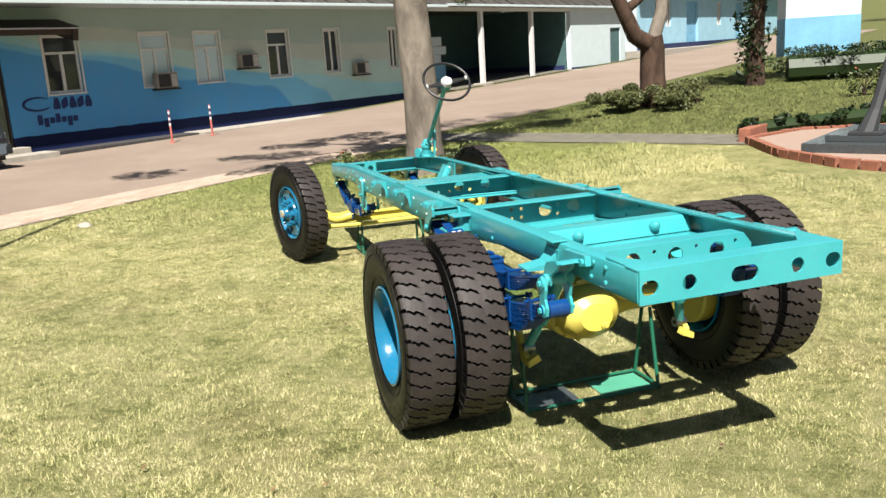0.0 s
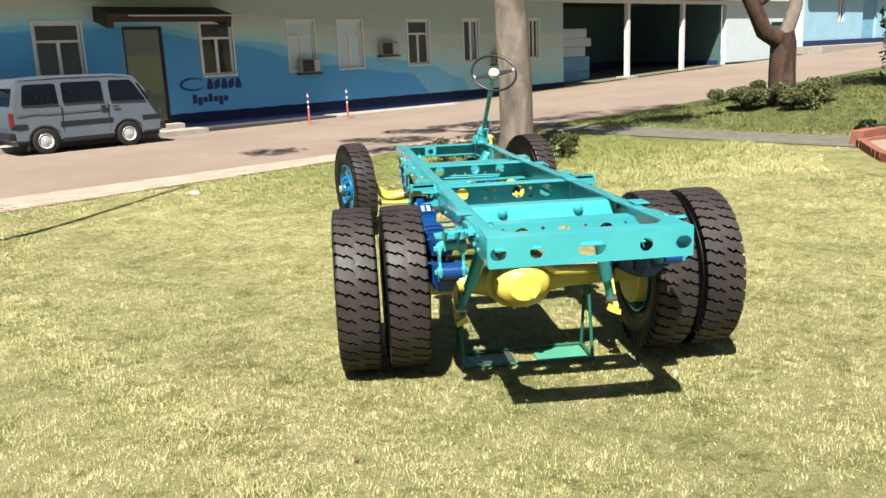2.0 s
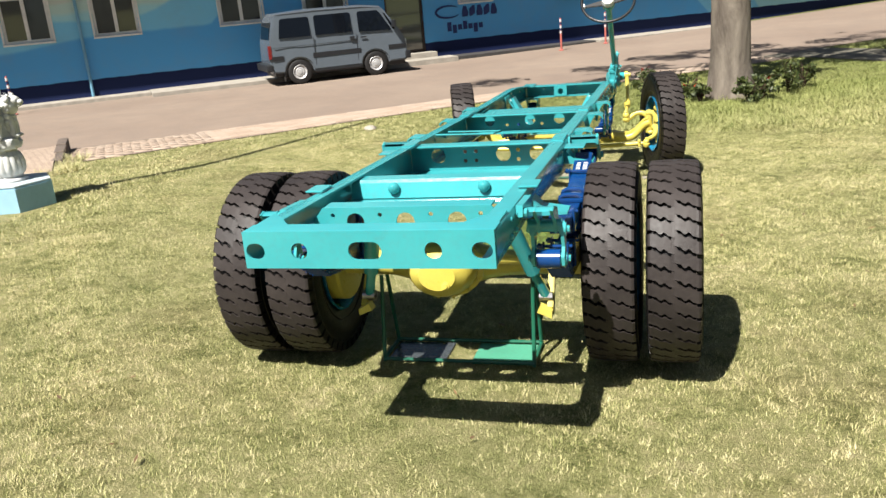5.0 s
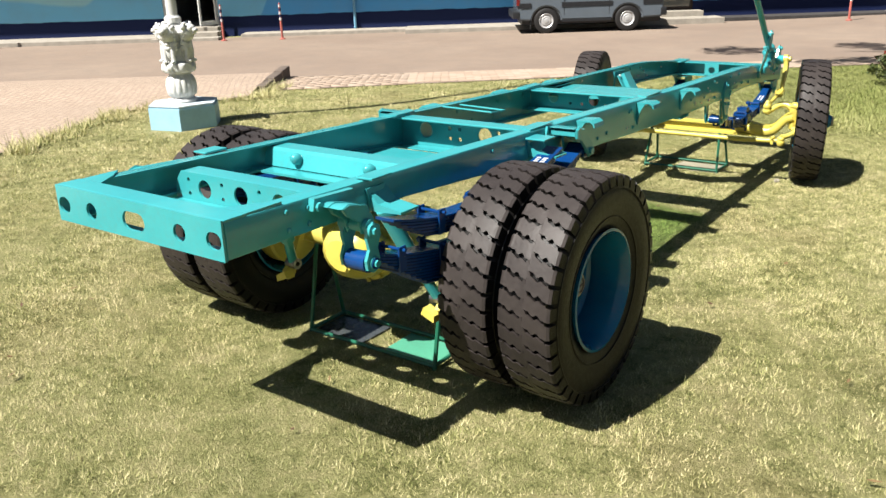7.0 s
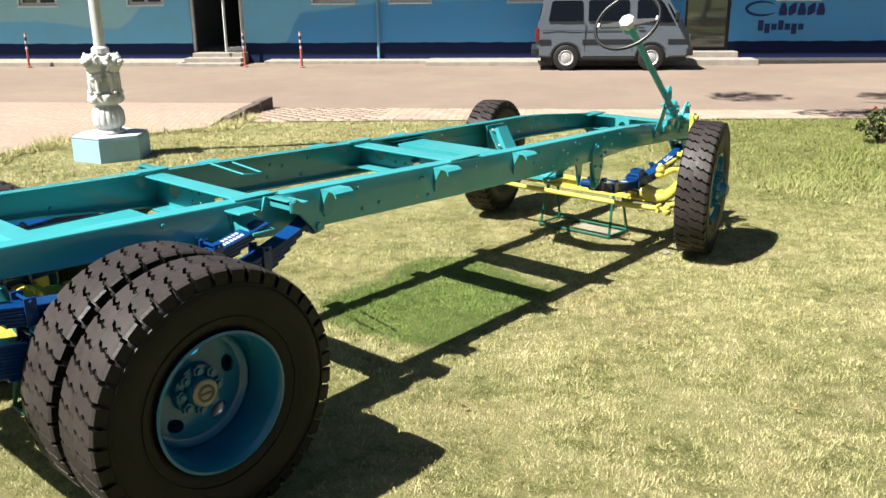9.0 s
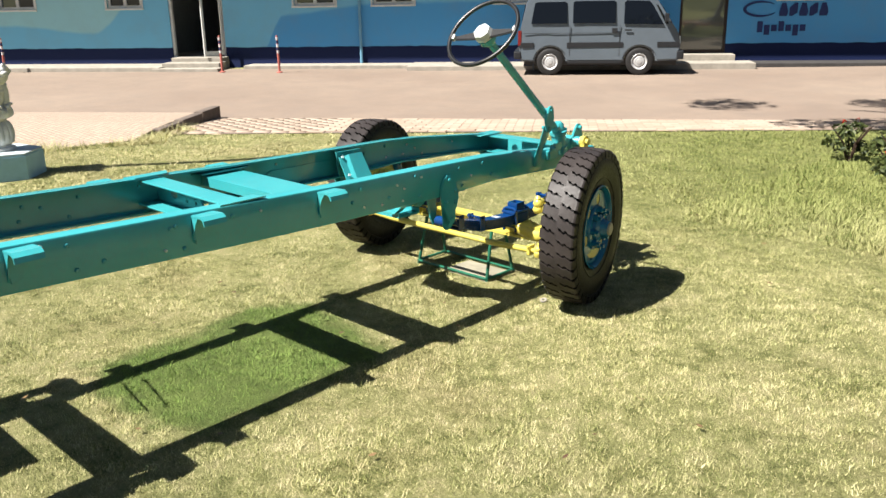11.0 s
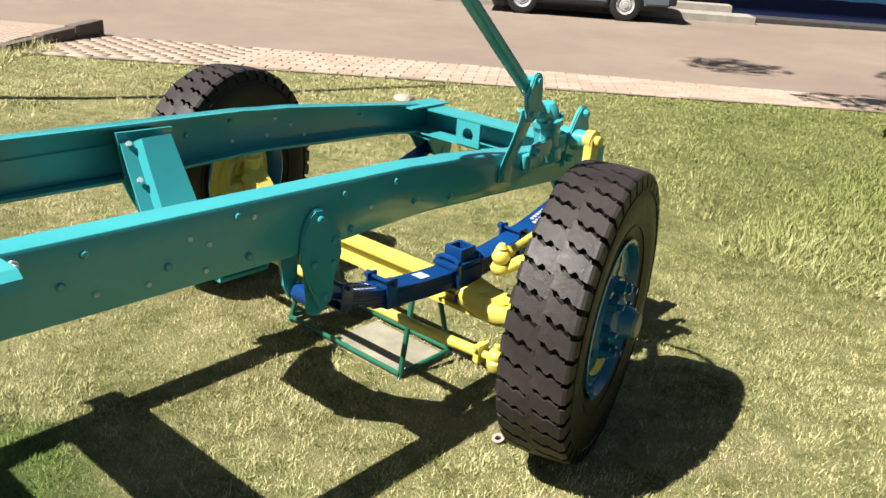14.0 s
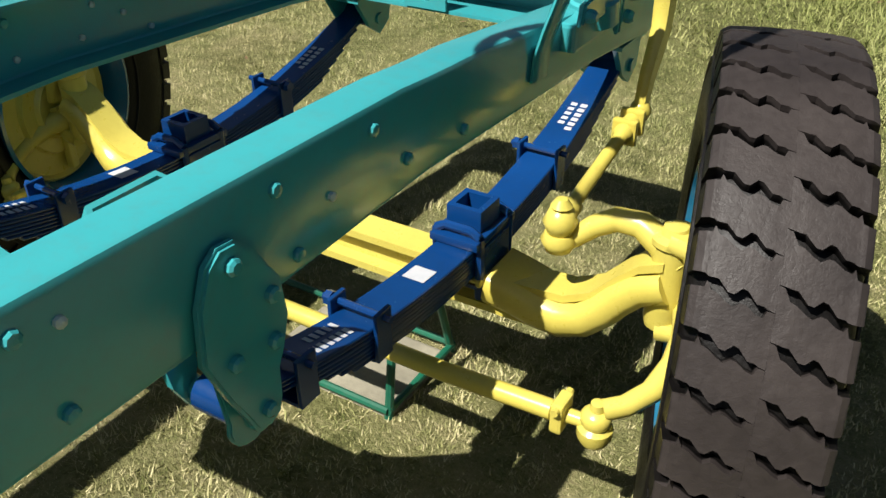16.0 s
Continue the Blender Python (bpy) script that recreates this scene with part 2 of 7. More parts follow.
def make_road():
    m = Mat("road_surface", 0.9, 0, 0.25)
    a, b, g = m.noise(0.35, 4, 0.6), m.noise(2.2, 5, 0.65), m.noise(130, 4, 0.8)
    c = m.mix(m.ramp(a, (0.35, (0, 0, 0)), (0.65, (1, 1, 1))), (0.30, 0.225, 0.175), (0.37, 0.285, 0.22))
    c = m.mix(m.math("MULTIPLY", m.ramp(b, (0.4, (0, 0, 0)), (0.75, (1, 1, 1))), 0.5), c, (0.24, 0.195, 0.165))
    c = m.mix(m.math("MULTIPLY", g, 0.35), c, (0.16, 0.13, 0.11))
    m.col(c)
    m.bump(g, 0.5, 0.01)
    return m.m


ROAD = make_road()


def make_paver(name, a, b):
    m = Mat(name, 0.9, 0, 0.25)
    r = m.objrand() if name == "paver" else m.island()
    f = m.noise(7, 5, 0.7)
    c = m.mix(r, a, b)
    m.col(m.mix(m.math("MULTIPLY", m.ramp(f, (0.4, (0, 0, 0)), (0.75, (1, 1, 1))), 0.4), c, (0.26, 0.20, 0.15)))
    m.bump(m.noise(60, 4, 0.7), 0.4, 0.006)
    return m.m


PAVER = make_paver("paver", (0.43, 0.32, 0.24), (0.54, 0.43, 0.34))
PAVERS = make_paver("paver_field", (0.43, 0.32, 0.24), (0.54, 0.43, 0.34))
BRICKS = make_paver("brick_field", (0.34, 0.24, 0.19), (0.46, 0.33, 0.26))


def make_roof():
    m = Mat("weathered_roof_sheet", 0.95, 0, 0.2)
    mp = m.n("ShaderNodeMapping")
    mp.inputs["Scale"].default_value = (5.0, 0.45, 1.0)
    m.l(m.coord(), mp.inputs[0])
    f, g = m.noise(1.9, 6, 0.8, mp.outputs[0]), m.noise(30, 5, 0.75)
    c = m.mix(m.ramp(f, (0.40, (0, 0, 0)), (0.63, (1, 1, 1))), (0.012, 0.011, 0.010), (0.115, 0.106, 0.092))
    c = m.mix(m.math("MULTIPLY", m.objrand(), 0.3), c, (0.09, 0.082, 0.072))
    m.col(m.mix(m.math("MULTIPLY", g, 0.3), c, (0.05, 0.048, 0.045)))
    m.bump(g, 0.4, 0.01)
    return m.m


ROOF = make_roof()
ROOFPALE = plain("pale_roof_sheet", (0.32, 0.275, 0.22), 0.8, var=0.35, scale=2)


def make_mural(name, right=False):
    """Painted waves: bands between curves along the wall (local x along the wall, z up)."""
    m = Mat(name, 0.8, 0, 0.25)
    co = m.coord()
    sep = m.n("ShaderNodeSeparateXYZ")
    m.l(co, sep.inputs[0])
    u01 = m.math("MULTIPLY_ADD", sep.outputs[0], 1 / 44.0, 26.0 / 44.0)
    wob = m.math("MULTIPLY_ADD", m.noise(3.0, 3, 0.5, co), 0.06, -0.03)
    z = m.math("ADD", sep.outputs[2], wob)
    def curve(*pts):
        return m.math("MULTIPLY", m.ramp(u01, *[((u + 26) / 44, (h / 4,) * 3) for u, h in pts], mode="EASE"), 4.0)
    def below(h, soft=14.0):
        return m.math("MINIMUM", m.math("MAXIMUM", m.math("MULTIPLY_ADD", m.math("SUBTRACT", h, z), soft, 0.5), 0.0), 1.0)
    sand, pale, cyan = lin(204, 216, 206), lin(196, 228, 222), lin(172, 230, 242)
    sky_, mid, deep, navy = lin(132, 210, 248), lin(92, 178, 240), lin(56, 128, 208), lin(18, 34, 78)
    c = m.mix(below(curve((-26, 3.1), (-15, 2.9), (-9, 3.35), (-5, 3.4), (-1.5, 3.3), (2, 3.0), (6, 2.6), (11, 2.35), (16, 2.3))), lin(184, 206, 200), sand)
    c = m.mix(below(curve((-26, 2.6), (-19, 2.35), (-15, 2.6), (-10.5, 2.15), (-7, 2.35), (-4.6, 3.05), (-1, 3.1), (2.4, 2.65), (7, 2.1), (12, 1.75), (18, 1.7))), c, pale)
    c = m.mix(below(curve((-26, 2.0), (-20, 2.25), (-17, 2.15), (-13, 2.2), (-10, 1.95), (-7, 2.05), (-4.7, 2.9), (-1, 2.95), (2.2, 2.4), (6.5, 1.6), (8, 1.55), (14, 0.9), (18, 0.6)), 9), c, cyan)
    c = m.mix(below(curve((-26, 0.9), (-18, 1.0), (-15.8, 0.8), (-14.3, 1.85), (-11, 1.9), (-8, 1.75), (-4.8, 2.75), (-1.2, 2.8), (1.9, 2.3), (5.8, 1.75), (8.6, 1.5), (10.3, 0.9), (11, 0.3), (18, 0.2))), c, sky_)
    c = m.mix(below(curve((-26, 0.1), (-11.5, 0.2), (-10.8, 1.2), (-8.5, 1.42), (-6, 1.45), (-4.9, 2.6), (-1.3, 2.7), (1.6, 2.2), (5, 1.5), (8, 1.15), (9.2, 0.3), (18, 0.1))), c, mid)
    dirt = m.noise(1.3, 5, 0.7, co)
    c = m.mix(m.math("MULTIPLY", m.ramp(dirt, (0.45, (0, 0, 0)), (0.8, (1, 1, 1))), 0.22), c, (0.30, 0.33, 0.33, 1))
    if right:
        c = m.mix(0.5, lin(190, 220, 224), lin(214, 228, 230))
    c = m.mix(below(m.math("ADD", 0.44, 0.0), 60.0), c, navy)
    m.col(c)
    m.bump(m.noise(26, 4, 0.6, co), 0.12, 0.01)
    return m.m


MURAL = make_mural("mural_wall")
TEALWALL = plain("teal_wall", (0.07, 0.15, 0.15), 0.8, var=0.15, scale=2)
NAVY = plain("navy_paint", lin(20, 36, 84)[:3], 0.7, var=0.2, scale=3)
SIGNBLUE = plain("sign_blue", lin(16, 46, 110)[:3], 0.7, var=0.15)
PALEWALL = plain("pale_wall", (0.66, 0.76, 0.78), 0.8, var=0.08, scale=2)
BLUEWALL = plain("blue_wall", (0.20, 0.47, 0.68), 0.8, var=0.2, scale=1.2)
# grey held dark for dirt and growth, and for shade put into it
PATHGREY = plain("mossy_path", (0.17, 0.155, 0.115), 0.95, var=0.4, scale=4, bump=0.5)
FARWALL = plain("far_blue_wall", (0.36, 0.62, 0.76), 0.8, var=0.12, scale=1.2)
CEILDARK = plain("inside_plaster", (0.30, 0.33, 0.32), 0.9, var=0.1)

# ---- mesh helpers ----
def empty(name, m=None):
    ob = new(name)
    ob.empty_display_size = 0.2
    if m is not None:
        ob.matrix_world = m
    return ob


def part(name, bm, material, parent=None, label="", m=None, smooth=None):
    """Links a bmesh as one mesh object, under a thing or a part where one is given."""
    me = bpy.data.meshes.new(name)
    bm.normal_update()
    bm.to_mesh(me)
    bm.free()
    for mt in (material if isinstance(material, (list, tuple)) else [material]):
        me.materials.append(mt)
    if smooth is not None:
        me.polygons.foreach_set("use_smooth", [True] * len(me.polygons))
        if smooth < 180:
            me.set_sharp_from_angle(angle=radians(smooth))
    ob = new(name, me)
    if m is not None:
        ob.matrix_local = m
    if parent is not None:
        ob.parent = parent
    if label:
        ob["label"] = label
    return ob


def again(ob, m, parent=None):
    """Another object on the same mesh."""
    o = new(ob.name.split(".")[0], ob.data)
    o.matrix_local = m
    o.parent = parent if parent is not None else ob.parent
    if "label" in ob:
        o["label"] = ob["label"]
    return o


def box(bm, x0, x1, y0, y1, z0, z1, bevel=0.0, m=None):
    r = bmesh.ops.create_cube(bm, size=1.0)
    vs = r["verts"]
    bmesh.ops.transform(bm, verts=vs, matrix=Matrix.LocRotScale(((x0 + x1) / 2, (y0 + y1) / 2, (z0 + z1) / 2), None, (x1 - x0, y1 - y0, z1 - z0)))
    if bevel:
        es = list({e for v in vs for e in v.link_edges})
        out = bmesh.ops.bevel(bm, geom=es, offset=bevel, segments=2, affect="EDGES", profile=0.6)
        vs = list({v for f in out["faces"] for v in f.verts} | {v for v in vs if v.is_valid})
    if m is not None:
        bmesh.ops.transform(bm, verts=vs, matrix=m)
    return bm


def boxes(*rows, bevel=0.0):
    bm = bmesh.new()
    for r in rows:
        box(bm, *r, bevel=bevel)
    return bm


def tube(bm, pts, radii, seg=10, cap=True):
    """A tapered tube along a line of points."""
    pts = [Vector(p) for p in pts]
    if isinstance(radii, (int, float)):
        radii = [radii] * len(pts)
    rings, ref = [], None
    for i, (p, r) in enumerate(zip(pts, radii)):
        d = (pts[min(i + 1, len(pts) - 1)] - pts[max(i - 1, 0)]).normalized()
        if ref is None:
            ref = d.orthogonal().normalized()
        ref = (ref - d * ref.dot(d)).normalized()
        side = d.cross(ref)
        rings.append([bm.verts.new(p + (ref * math.cos(a) + side * math.sin(a)) * r) for a in (2 * math.pi * k / seg for k in range(seg))])
    for a, b in zip(rings, rings[1:]):
        for k in range(seg):
            bm.faces.new((a[k], a[(k + 1) % seg], b[(k + 1) % seg], b[k]))
    if cap:
        bm.faces.new(rings[0][::-1])
        bm.faces.new(rings[-1])
    return bm


def pipe(pts, radii, seg=10):
    return tube(bmesh.new(), pts, radii, seg)


def lathe(profile, seg=32, m=None, bm=None, closed=False):
    """Turns (radius, height) points round the z axis."""
    bm = bm or bmesh.new()
    rings = []
    for r, h in profile:
        rings.append([bm.verts.new((r * math.cos(2 * math.pi * k / seg), r * math.sin(2 * math.pi * k / seg), h)) for k in range(seg)])
    for a, b in zip(rings, rings[1:] + ([rings[0]] if closed else [])):
        for k in range(seg):
            bm.faces.new((a[k], a[(k + 1) % seg], b[(k + 1) % seg], b[k]))
    if not closed:
        for ring, flip in ((rings[0], True), (rings[-1], False)):
            if profile[0 if flip else -1][0] > 1e-4:
                bm.faces.new(ring[::-1] if flip else ring)
    if m is not None:
        bmesh.ops.transform(bm, verts=[v for r in rings for v in r], matrix=m)
    return bm


def slab(outline, axis, a, b, bevel=0.0, bm=None):
    """A flat plate: a 2D outline pulled along an axis from a to b."""
    bm = bm or bmesh.new()
    def at(p, h):
        return {"x": (h, p[0], p[1]), "y": (p[0], h, p[1]), "z": (p[0], p[1], h)}[axis]
    lo, hi = [bm.verts.new(at(p, a)) for p in outline], [bm.verts.new(at(p, b)) for p in outline]
    fs = [bm.faces.new(lo[::-1]), bm.faces.new(hi)]
    n = len(outline)
    fs += [bm.faces.new((lo[i], lo[(i + 1) % n], hi[(i + 1) % n], hi[i])) for i in range(n)]
    bmesh.ops.recalc_face_normals(bm, faces=fs)
    if bevel:
        es = list({e for f in fs[:2] for e in f.edges})
        bmesh.ops.bevel(bm, geom=es, offset=bevel, segments=2, affect="EDGES")
    return bm


def fix(bm):
    bmesh.ops.recalc_face_normals(bm, faces=bm.faces[:])
    return bm


def holed(outline, holes, axis, a, b):
    """A plate with openings cut through it: outline and holes are 2D loops."""
    bm = bmesh.new()
    def at(p):
        return {"x": (a, p[0], p[1]), "y": (p[0], a, p[1]), "z": (p[0], p[1], a)}[axis]
    edges = []
    for loop in (outline, *holes):
        vs = [bm.verts.new(at(p)) for p in loop]
        edges += [bm.edges.new((vs[i], vs[(i + 1) % len(vs)])) for i in range(len(vs))]
    bmesh.ops.triangle_fill(bm, use_beauty=True, use_dissolve=False, edges=edges)
    r = bmesh.ops.extrude_face_region(bm, geom=bm.faces[:])
    d = b - a
    bmesh.ops.translate(bm, verts=[g for g in r["geom"] if isinstance(g, bmesh.types.BMVert)], vec={"x": (d, 0, 0), "y": (0, d, 0), "z": (0, 0, d)}[axis])
    return fix(bm)


def circle(cx, cy, r, n=20, ry=None):
    return [(cx + r * math.cos(2 * math.pi * k / n), cy + (ry or r) * math.sin(2 * math.pi * k / n)) for k in range(n)]


def slot(cx, cy, hx, hy, n=8):
    """A long hole with round ends, across x."""
    e = hx - hy
    return ([(cx + e + hy * math.sin(math.pi * k / n), cy - hy * math.cos(math.pi * k / n)) for k in range(n + 1)] +
            [(cx - e - hy * math.sin(math.pi * k / n), cy + hy * math.cos(math.pi * k / n)) for k in range(n + 1)])


def rect(a, b, c, d):
    return [(a, c), (b, c), (b, d), (a, d)]


def raw_mesh(name, verts, faces_per, material, label="", category="", kind="stuff", smooth=False, parent=None):
    """A mesh object from numpy arrays: verts (n, 3), faces (m, k)."""
    me = bpy.data.meshes.new(name)
    faces_per = np.asarray(faces_per, dtype=np.int32)
    k = faces_per.shape[1]
    me.vertices.add(len(verts))
    me.vertices.foreach_set("co", np.asarray(verts, dtype=np.float32).ravel())
    me.loops.add(faces_per.size)
    me.loops.foreach_set("vertex_index", faces_per.ravel())
    me.polygons.add(len(faces_per))
    me.polygons.foreach_set("loop_start", np.arange(len(faces_per), dtype=np.int32) * k)
    me.update(calc_edges=True)
    if smooth:
        me.polygons.foreach_set("use_smooth", [True] * len(faces_per))
    me.materials.append(material)
    ob = new(name, me)
    if parent is not None:
        ob.parent = parent
        if label:
            ob["label"] = label
    else:
        tagged(ob, label, category, "", kind)
    return ob


rng = np.random.default_rng(7)
# The building's line: u runs along its front, w outwards from it.
P0, ANG = Vector((-5.235, 22.80, 0.0)), math.atan(0.72)
FRONT = Matrix.Translation(P0) @ Matrix.Rotation(ANG, 4, "Z")


def uw(x, y):
    c, s = math.cos(ANG), math.sin(ANG)
    return (x - P0.x) * c + (y - P0.y) * s, (x - P0.x) * s - (y - P0.y) * c


def xy(u, w):
    c, s = math.cos(ANG), math.sin(ANG)
    return P0.x + u * c + w * s, P0.y + u * s - w * c


def step(v):
    v = np.clip(v, 0, 1)
    return v * v * (3 - 2 * v)


def height(x, y):
    """Height of the ground: level lawn, road a little lower, rising to the far right."""
    u, w = uw(np.asarray(x, dtype=float), np.asarray(y, dtype=float))
    z = -0.07 * step((10.2 - w) / 2.0) * step((8 - u) / 8)
    z = z + 0.031 * np.logaddexp(0, (u - 9.0) * 0.8) / 0.8
    z = z + 0.42 * step((u - 5.2) / 5.0) * step((w - 8.8) / 3.0)
    z = z + 0.09 * step((-u - 7.0) / 2.0) * step((w - 10.8) / 1.8)
    return z + 0.015


def gz(x, y):
    return float(height(x, y))


def sheet(name, us, ws, material, lift, label, category, parent=None, kind="structure", keep=None):
    """A sheet over the ground on the building's (u, w) lattice."""
    U, W = np.meshgrid(np.array(us), np.array(ws), indexing="ij")
    X, Y = xy(U, W)
    Z = height(X, Y) + lift
    n, m = U.shape
    idx = np.arange(n * m).reshape(n, m)
    f = np.stack([idx[:-1, :-1], idx[:-1, 1:], idx[1:, 1:], idx[1:, :-1]], -1).reshape(-1, 4)
    if keep is not None:
        cu, cw = (U[:-1, :-1] + U[1:, 1:]).ravel() / 2, (W[:-1, :-1] + W[1:, 1:]).ravel() / 2
        f = f[keep(cu, cw)]
    ob = raw_mesh(name, np.stack([X, Y, Z], -1).reshape(-1, 3), f, material, label, category, kind, True)
    return ob


# ---- ground, road, paving ----
def steps_of(a, b, d):
    return list(np.arange(a, b + 1e-6, d))


US = [-700, -300, -140, -80, -50] + steps_of(-36, 60, 0.5) + [75, 110, 200, 400, 800]
WS = [-700, -300, -120, -60, -30] + steps_of(-12, 40, 0.5) + [55, 80, 150, 320, 800]
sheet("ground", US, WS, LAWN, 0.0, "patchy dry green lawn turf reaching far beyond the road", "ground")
sheet("road", steps_of(-36, 60, 0.5), steps_of(0.5, 8.5, 0.5), ROAD, 0.012, "sandy brown weathered road running past the office", "road")
sheet("path", steps_of(3.5, 5.0, 0.5), steps_of(8.5, 17.0, 0.5), PATHGREY, 0.014, "narrow grey concrete path between two lawns", "path")

# pedestrian ledge at the foot of the wall
ledge = part("apron", boxes((-36, -13.6, -1.15, 0.0, -0.3, 0.055), (-11.7, -7.6, -0.62, 0.0, -0.3, 0.04), (-7.6, -2.2, -1.15, 0.0, -0.3, 0.055),
                            (4.5, 15.9, -0.9, 0.0, -0.3, 0.06), bevel=0.015), CONCRETE, None, m=FRONT)
tagged(ledge, "worn concrete ledge along the foot of the painted wall", "ledge", "", "structure")
# this length of the ledge is near-black
part("drain_kerb", boxes((0.2, 4.5, -0.70, 0.0, -0.3, 0.05), bevel=0.015), BLACKSTONE, ledge)

# strip of pavers between lawn and road, and the raised drive
PAV_W0 = 8.52


def lawn_edge(u):
    return 9.55 - 0.085 * min(u, 0) if u < 1 else 9.55


def paver_bed():
    us = steps_of(-9.2, 3.5, 0.5)
    bm = bmesh.new()
    rows = []
    for u in us:
        ring = []
        for k in range(5):
            w = PAV_W0 + (lawn_edge(u) - PAV_W0) * k / 4
            x, y = xy(u, w)
            ring.append(bm.verts.new((x, y, gz(x, y) + 0.010)))
        rows.append(ring)
    for a, b in zip(rows, rows[1:]):
        for k in range(4):
            bm.faces.new((a[k], a[k + 1], b[k + 1], b[k]))
    return tagged(part("pavement", bm, ROAD), "strip of pale pinkish interlocking pavers beside the lawn", "pavement", "", "structure")


PAVEMENT = paver_bed()


def drive():
    bm = bmesh.new()
    rows = []
    ws = steps_of(8.5, 24, 0.5)
    def right(w):
        return -9.22 if w <= 11.0 else -9.22 - min(1.0, (w - 11.0) * 0.8) * 1.3 - 0.12 * max(0, w - 12.5)
    for w in ws:
        ring = []
        for k in range(13):
            u = right(w) + (-30 - right(w)) * (k / 12) ** 1.5
            x, y = xy(u, w)
            lift = 0.085 * (1 - float(step((w - 10.0) / 1.5))) * float(step((w - 8.2) / 0.4)) + 0.022
            ring.append(bm.verts.new((x, y, gz(x, y) + lift)))
        rows.append(ring)
    for a, b in zip(rows, rows[1:]):
        for k in range(12):
            bm.faces.new((a[k], b[k], b[k + 1], a[k + 1]))
    m = Mat("drive_pavers", 0.9, 0, 0.25)
    br = m.n("ShaderNodeTexBrick")
    br.inputs["Scale"].default_value = 4.2
    br.inputs["Mortar Size"].default_value = 0.03
    br.inputs["Color1"].default_value, br.inputs["Color2"].default_value = (0.42, 0.32, 0.25, 1), (0.54, 0.43, 0.34, 1)
    br.inputs["Mortar"].default_value = (0.2, 0.15, 0.11, 1)
    m.l(m.coord(), br.inputs["Vector"])
    big = m.noise(0.6, 4, 0.6)
    m.col(m.mix(m.math("MULTIPLY", big, 0.6), br.outputs["Color"], (0.44, 0.34, 0.26)))
    m.bump(br.outputs["Fac"], -0.3, 0.01)
    return tagged(part("drive", bm, m.m), "dusty paved drive with a raised edge beside the lawn", "drive", "", "structure")


drive()


def kerb_stones():
    top = empty("drive_kerb", Matrix.Translation((*xy(-9.3, 9.7), 0)))
    tagged(top, "dark weathered kerb stones edging the raised drive", "kerb", "", "structure")
    inv = top.matrix_world.inverted()
    for i in range(3):
        w0, w1 = 8.46 + i * 0.66, 8.46 + i * 0.66 + 0.64
        a, b = Vector((*xy(-9.19, w0), 0)), Vector((*xy(-9.19, w1), 0))
        d = b - a
        m = inv @ Matrix.Translation((a + b) / 2) @ Matrix.Rotation(math.atan2(d.y, d.x), 4, "Z")
        part("kerb_stone", boxes((-d.length / 2, d.length / 2, -0.07, 0.07, -0.1, 0.14 - 0.016 * i), bevel=0.018), DARKSTONE, top, m=m)


kerb_stones()

# ---- the office building (local x along the front, y into the building) ----
EAVE, HEAD, SILL = 3.66, 2.82, 1.41
WINDOWS = [(-20.2, -19.2, 2), (-18.3, -17.3, 2), (-15.35, -14.45, 2), (-10.53, -9.51, 2), (-8.58, -7.59, 2), (-5.66, -4.62, 2), (-3.55, -2.45, 2),
           (0.71, 1.65, 2), (3.46, 4.37, 2), (5.24, 6.15, 2), (8.03, 8.93, 2), (10.56, 11.27, 3), (13.95, 14.45, 3)]
DOORS = [(-13.75, -12.35), (-1.42, -0.36)]


def facade(name, u0, u1, z0, z1, holes, material, parent, y0=0.0, y1=0.24):
    """A wall with openings cut through: the solid cells of a grid of cut lines."""
    us = sorted({u0, u1, *[h[0] for h in holes], *[h[1] for h in holes]})
    zs = sorted({z0, z1, *[h[2] for h in holes], *[h[3] for h in holes]})
    def solid(i, j):
        if not (0 <= i < len(us) - 1 and 0 <= j < len(zs) - 1):
            return False
        cu, cz = (us[i] + us[i + 1]) / 2, (zs[j] + zs[j + 1]) / 2
        return not any(h[0] < cu < h[1] and h[2] < cz < h[3] for h in holes)
    bm = bmesh.new()
    cache = {}
    def v(i, j, y):
        k = (i, j, y)
        if k not in cache:
            cache[k] = bm.verts.new((us[i], y, zs[j]))
        return cache[k]
    for i in range(len(us) - 1):
        for j in range(len(zs) - 1):
            if not solid(i, j):
                continue
            bm.faces.new((v(i, j, y0), v(i + 1, j, y0), v(i + 1, j + 1, y0), v(i, j + 1, y0)))
            bm.faces.new((v(i, j, y1), v(i, j + 1, y1), v(i + 1, j + 1, y1), v(i + 1, j, y1)))
            for di, dj, a, b in ((-1, 0, (i, j), (i, j + 1)), (1, 0, (i + 1, j), (i + 1, j + 1)), (0, -1, (i, j), (i + 1, j)), (0, 1, (i, j + 1), (i + 1, j + 1))):
                if not solid(i + di, j + dj):
                    bm.faces.new((v(*a, y0), v(*b, y0), v(*b, y1), v(*a, y1)))
    bmesh.ops.recalc_face_normals(bm, faces=bm.faces[:])
    return part(name, bm, material, parent)


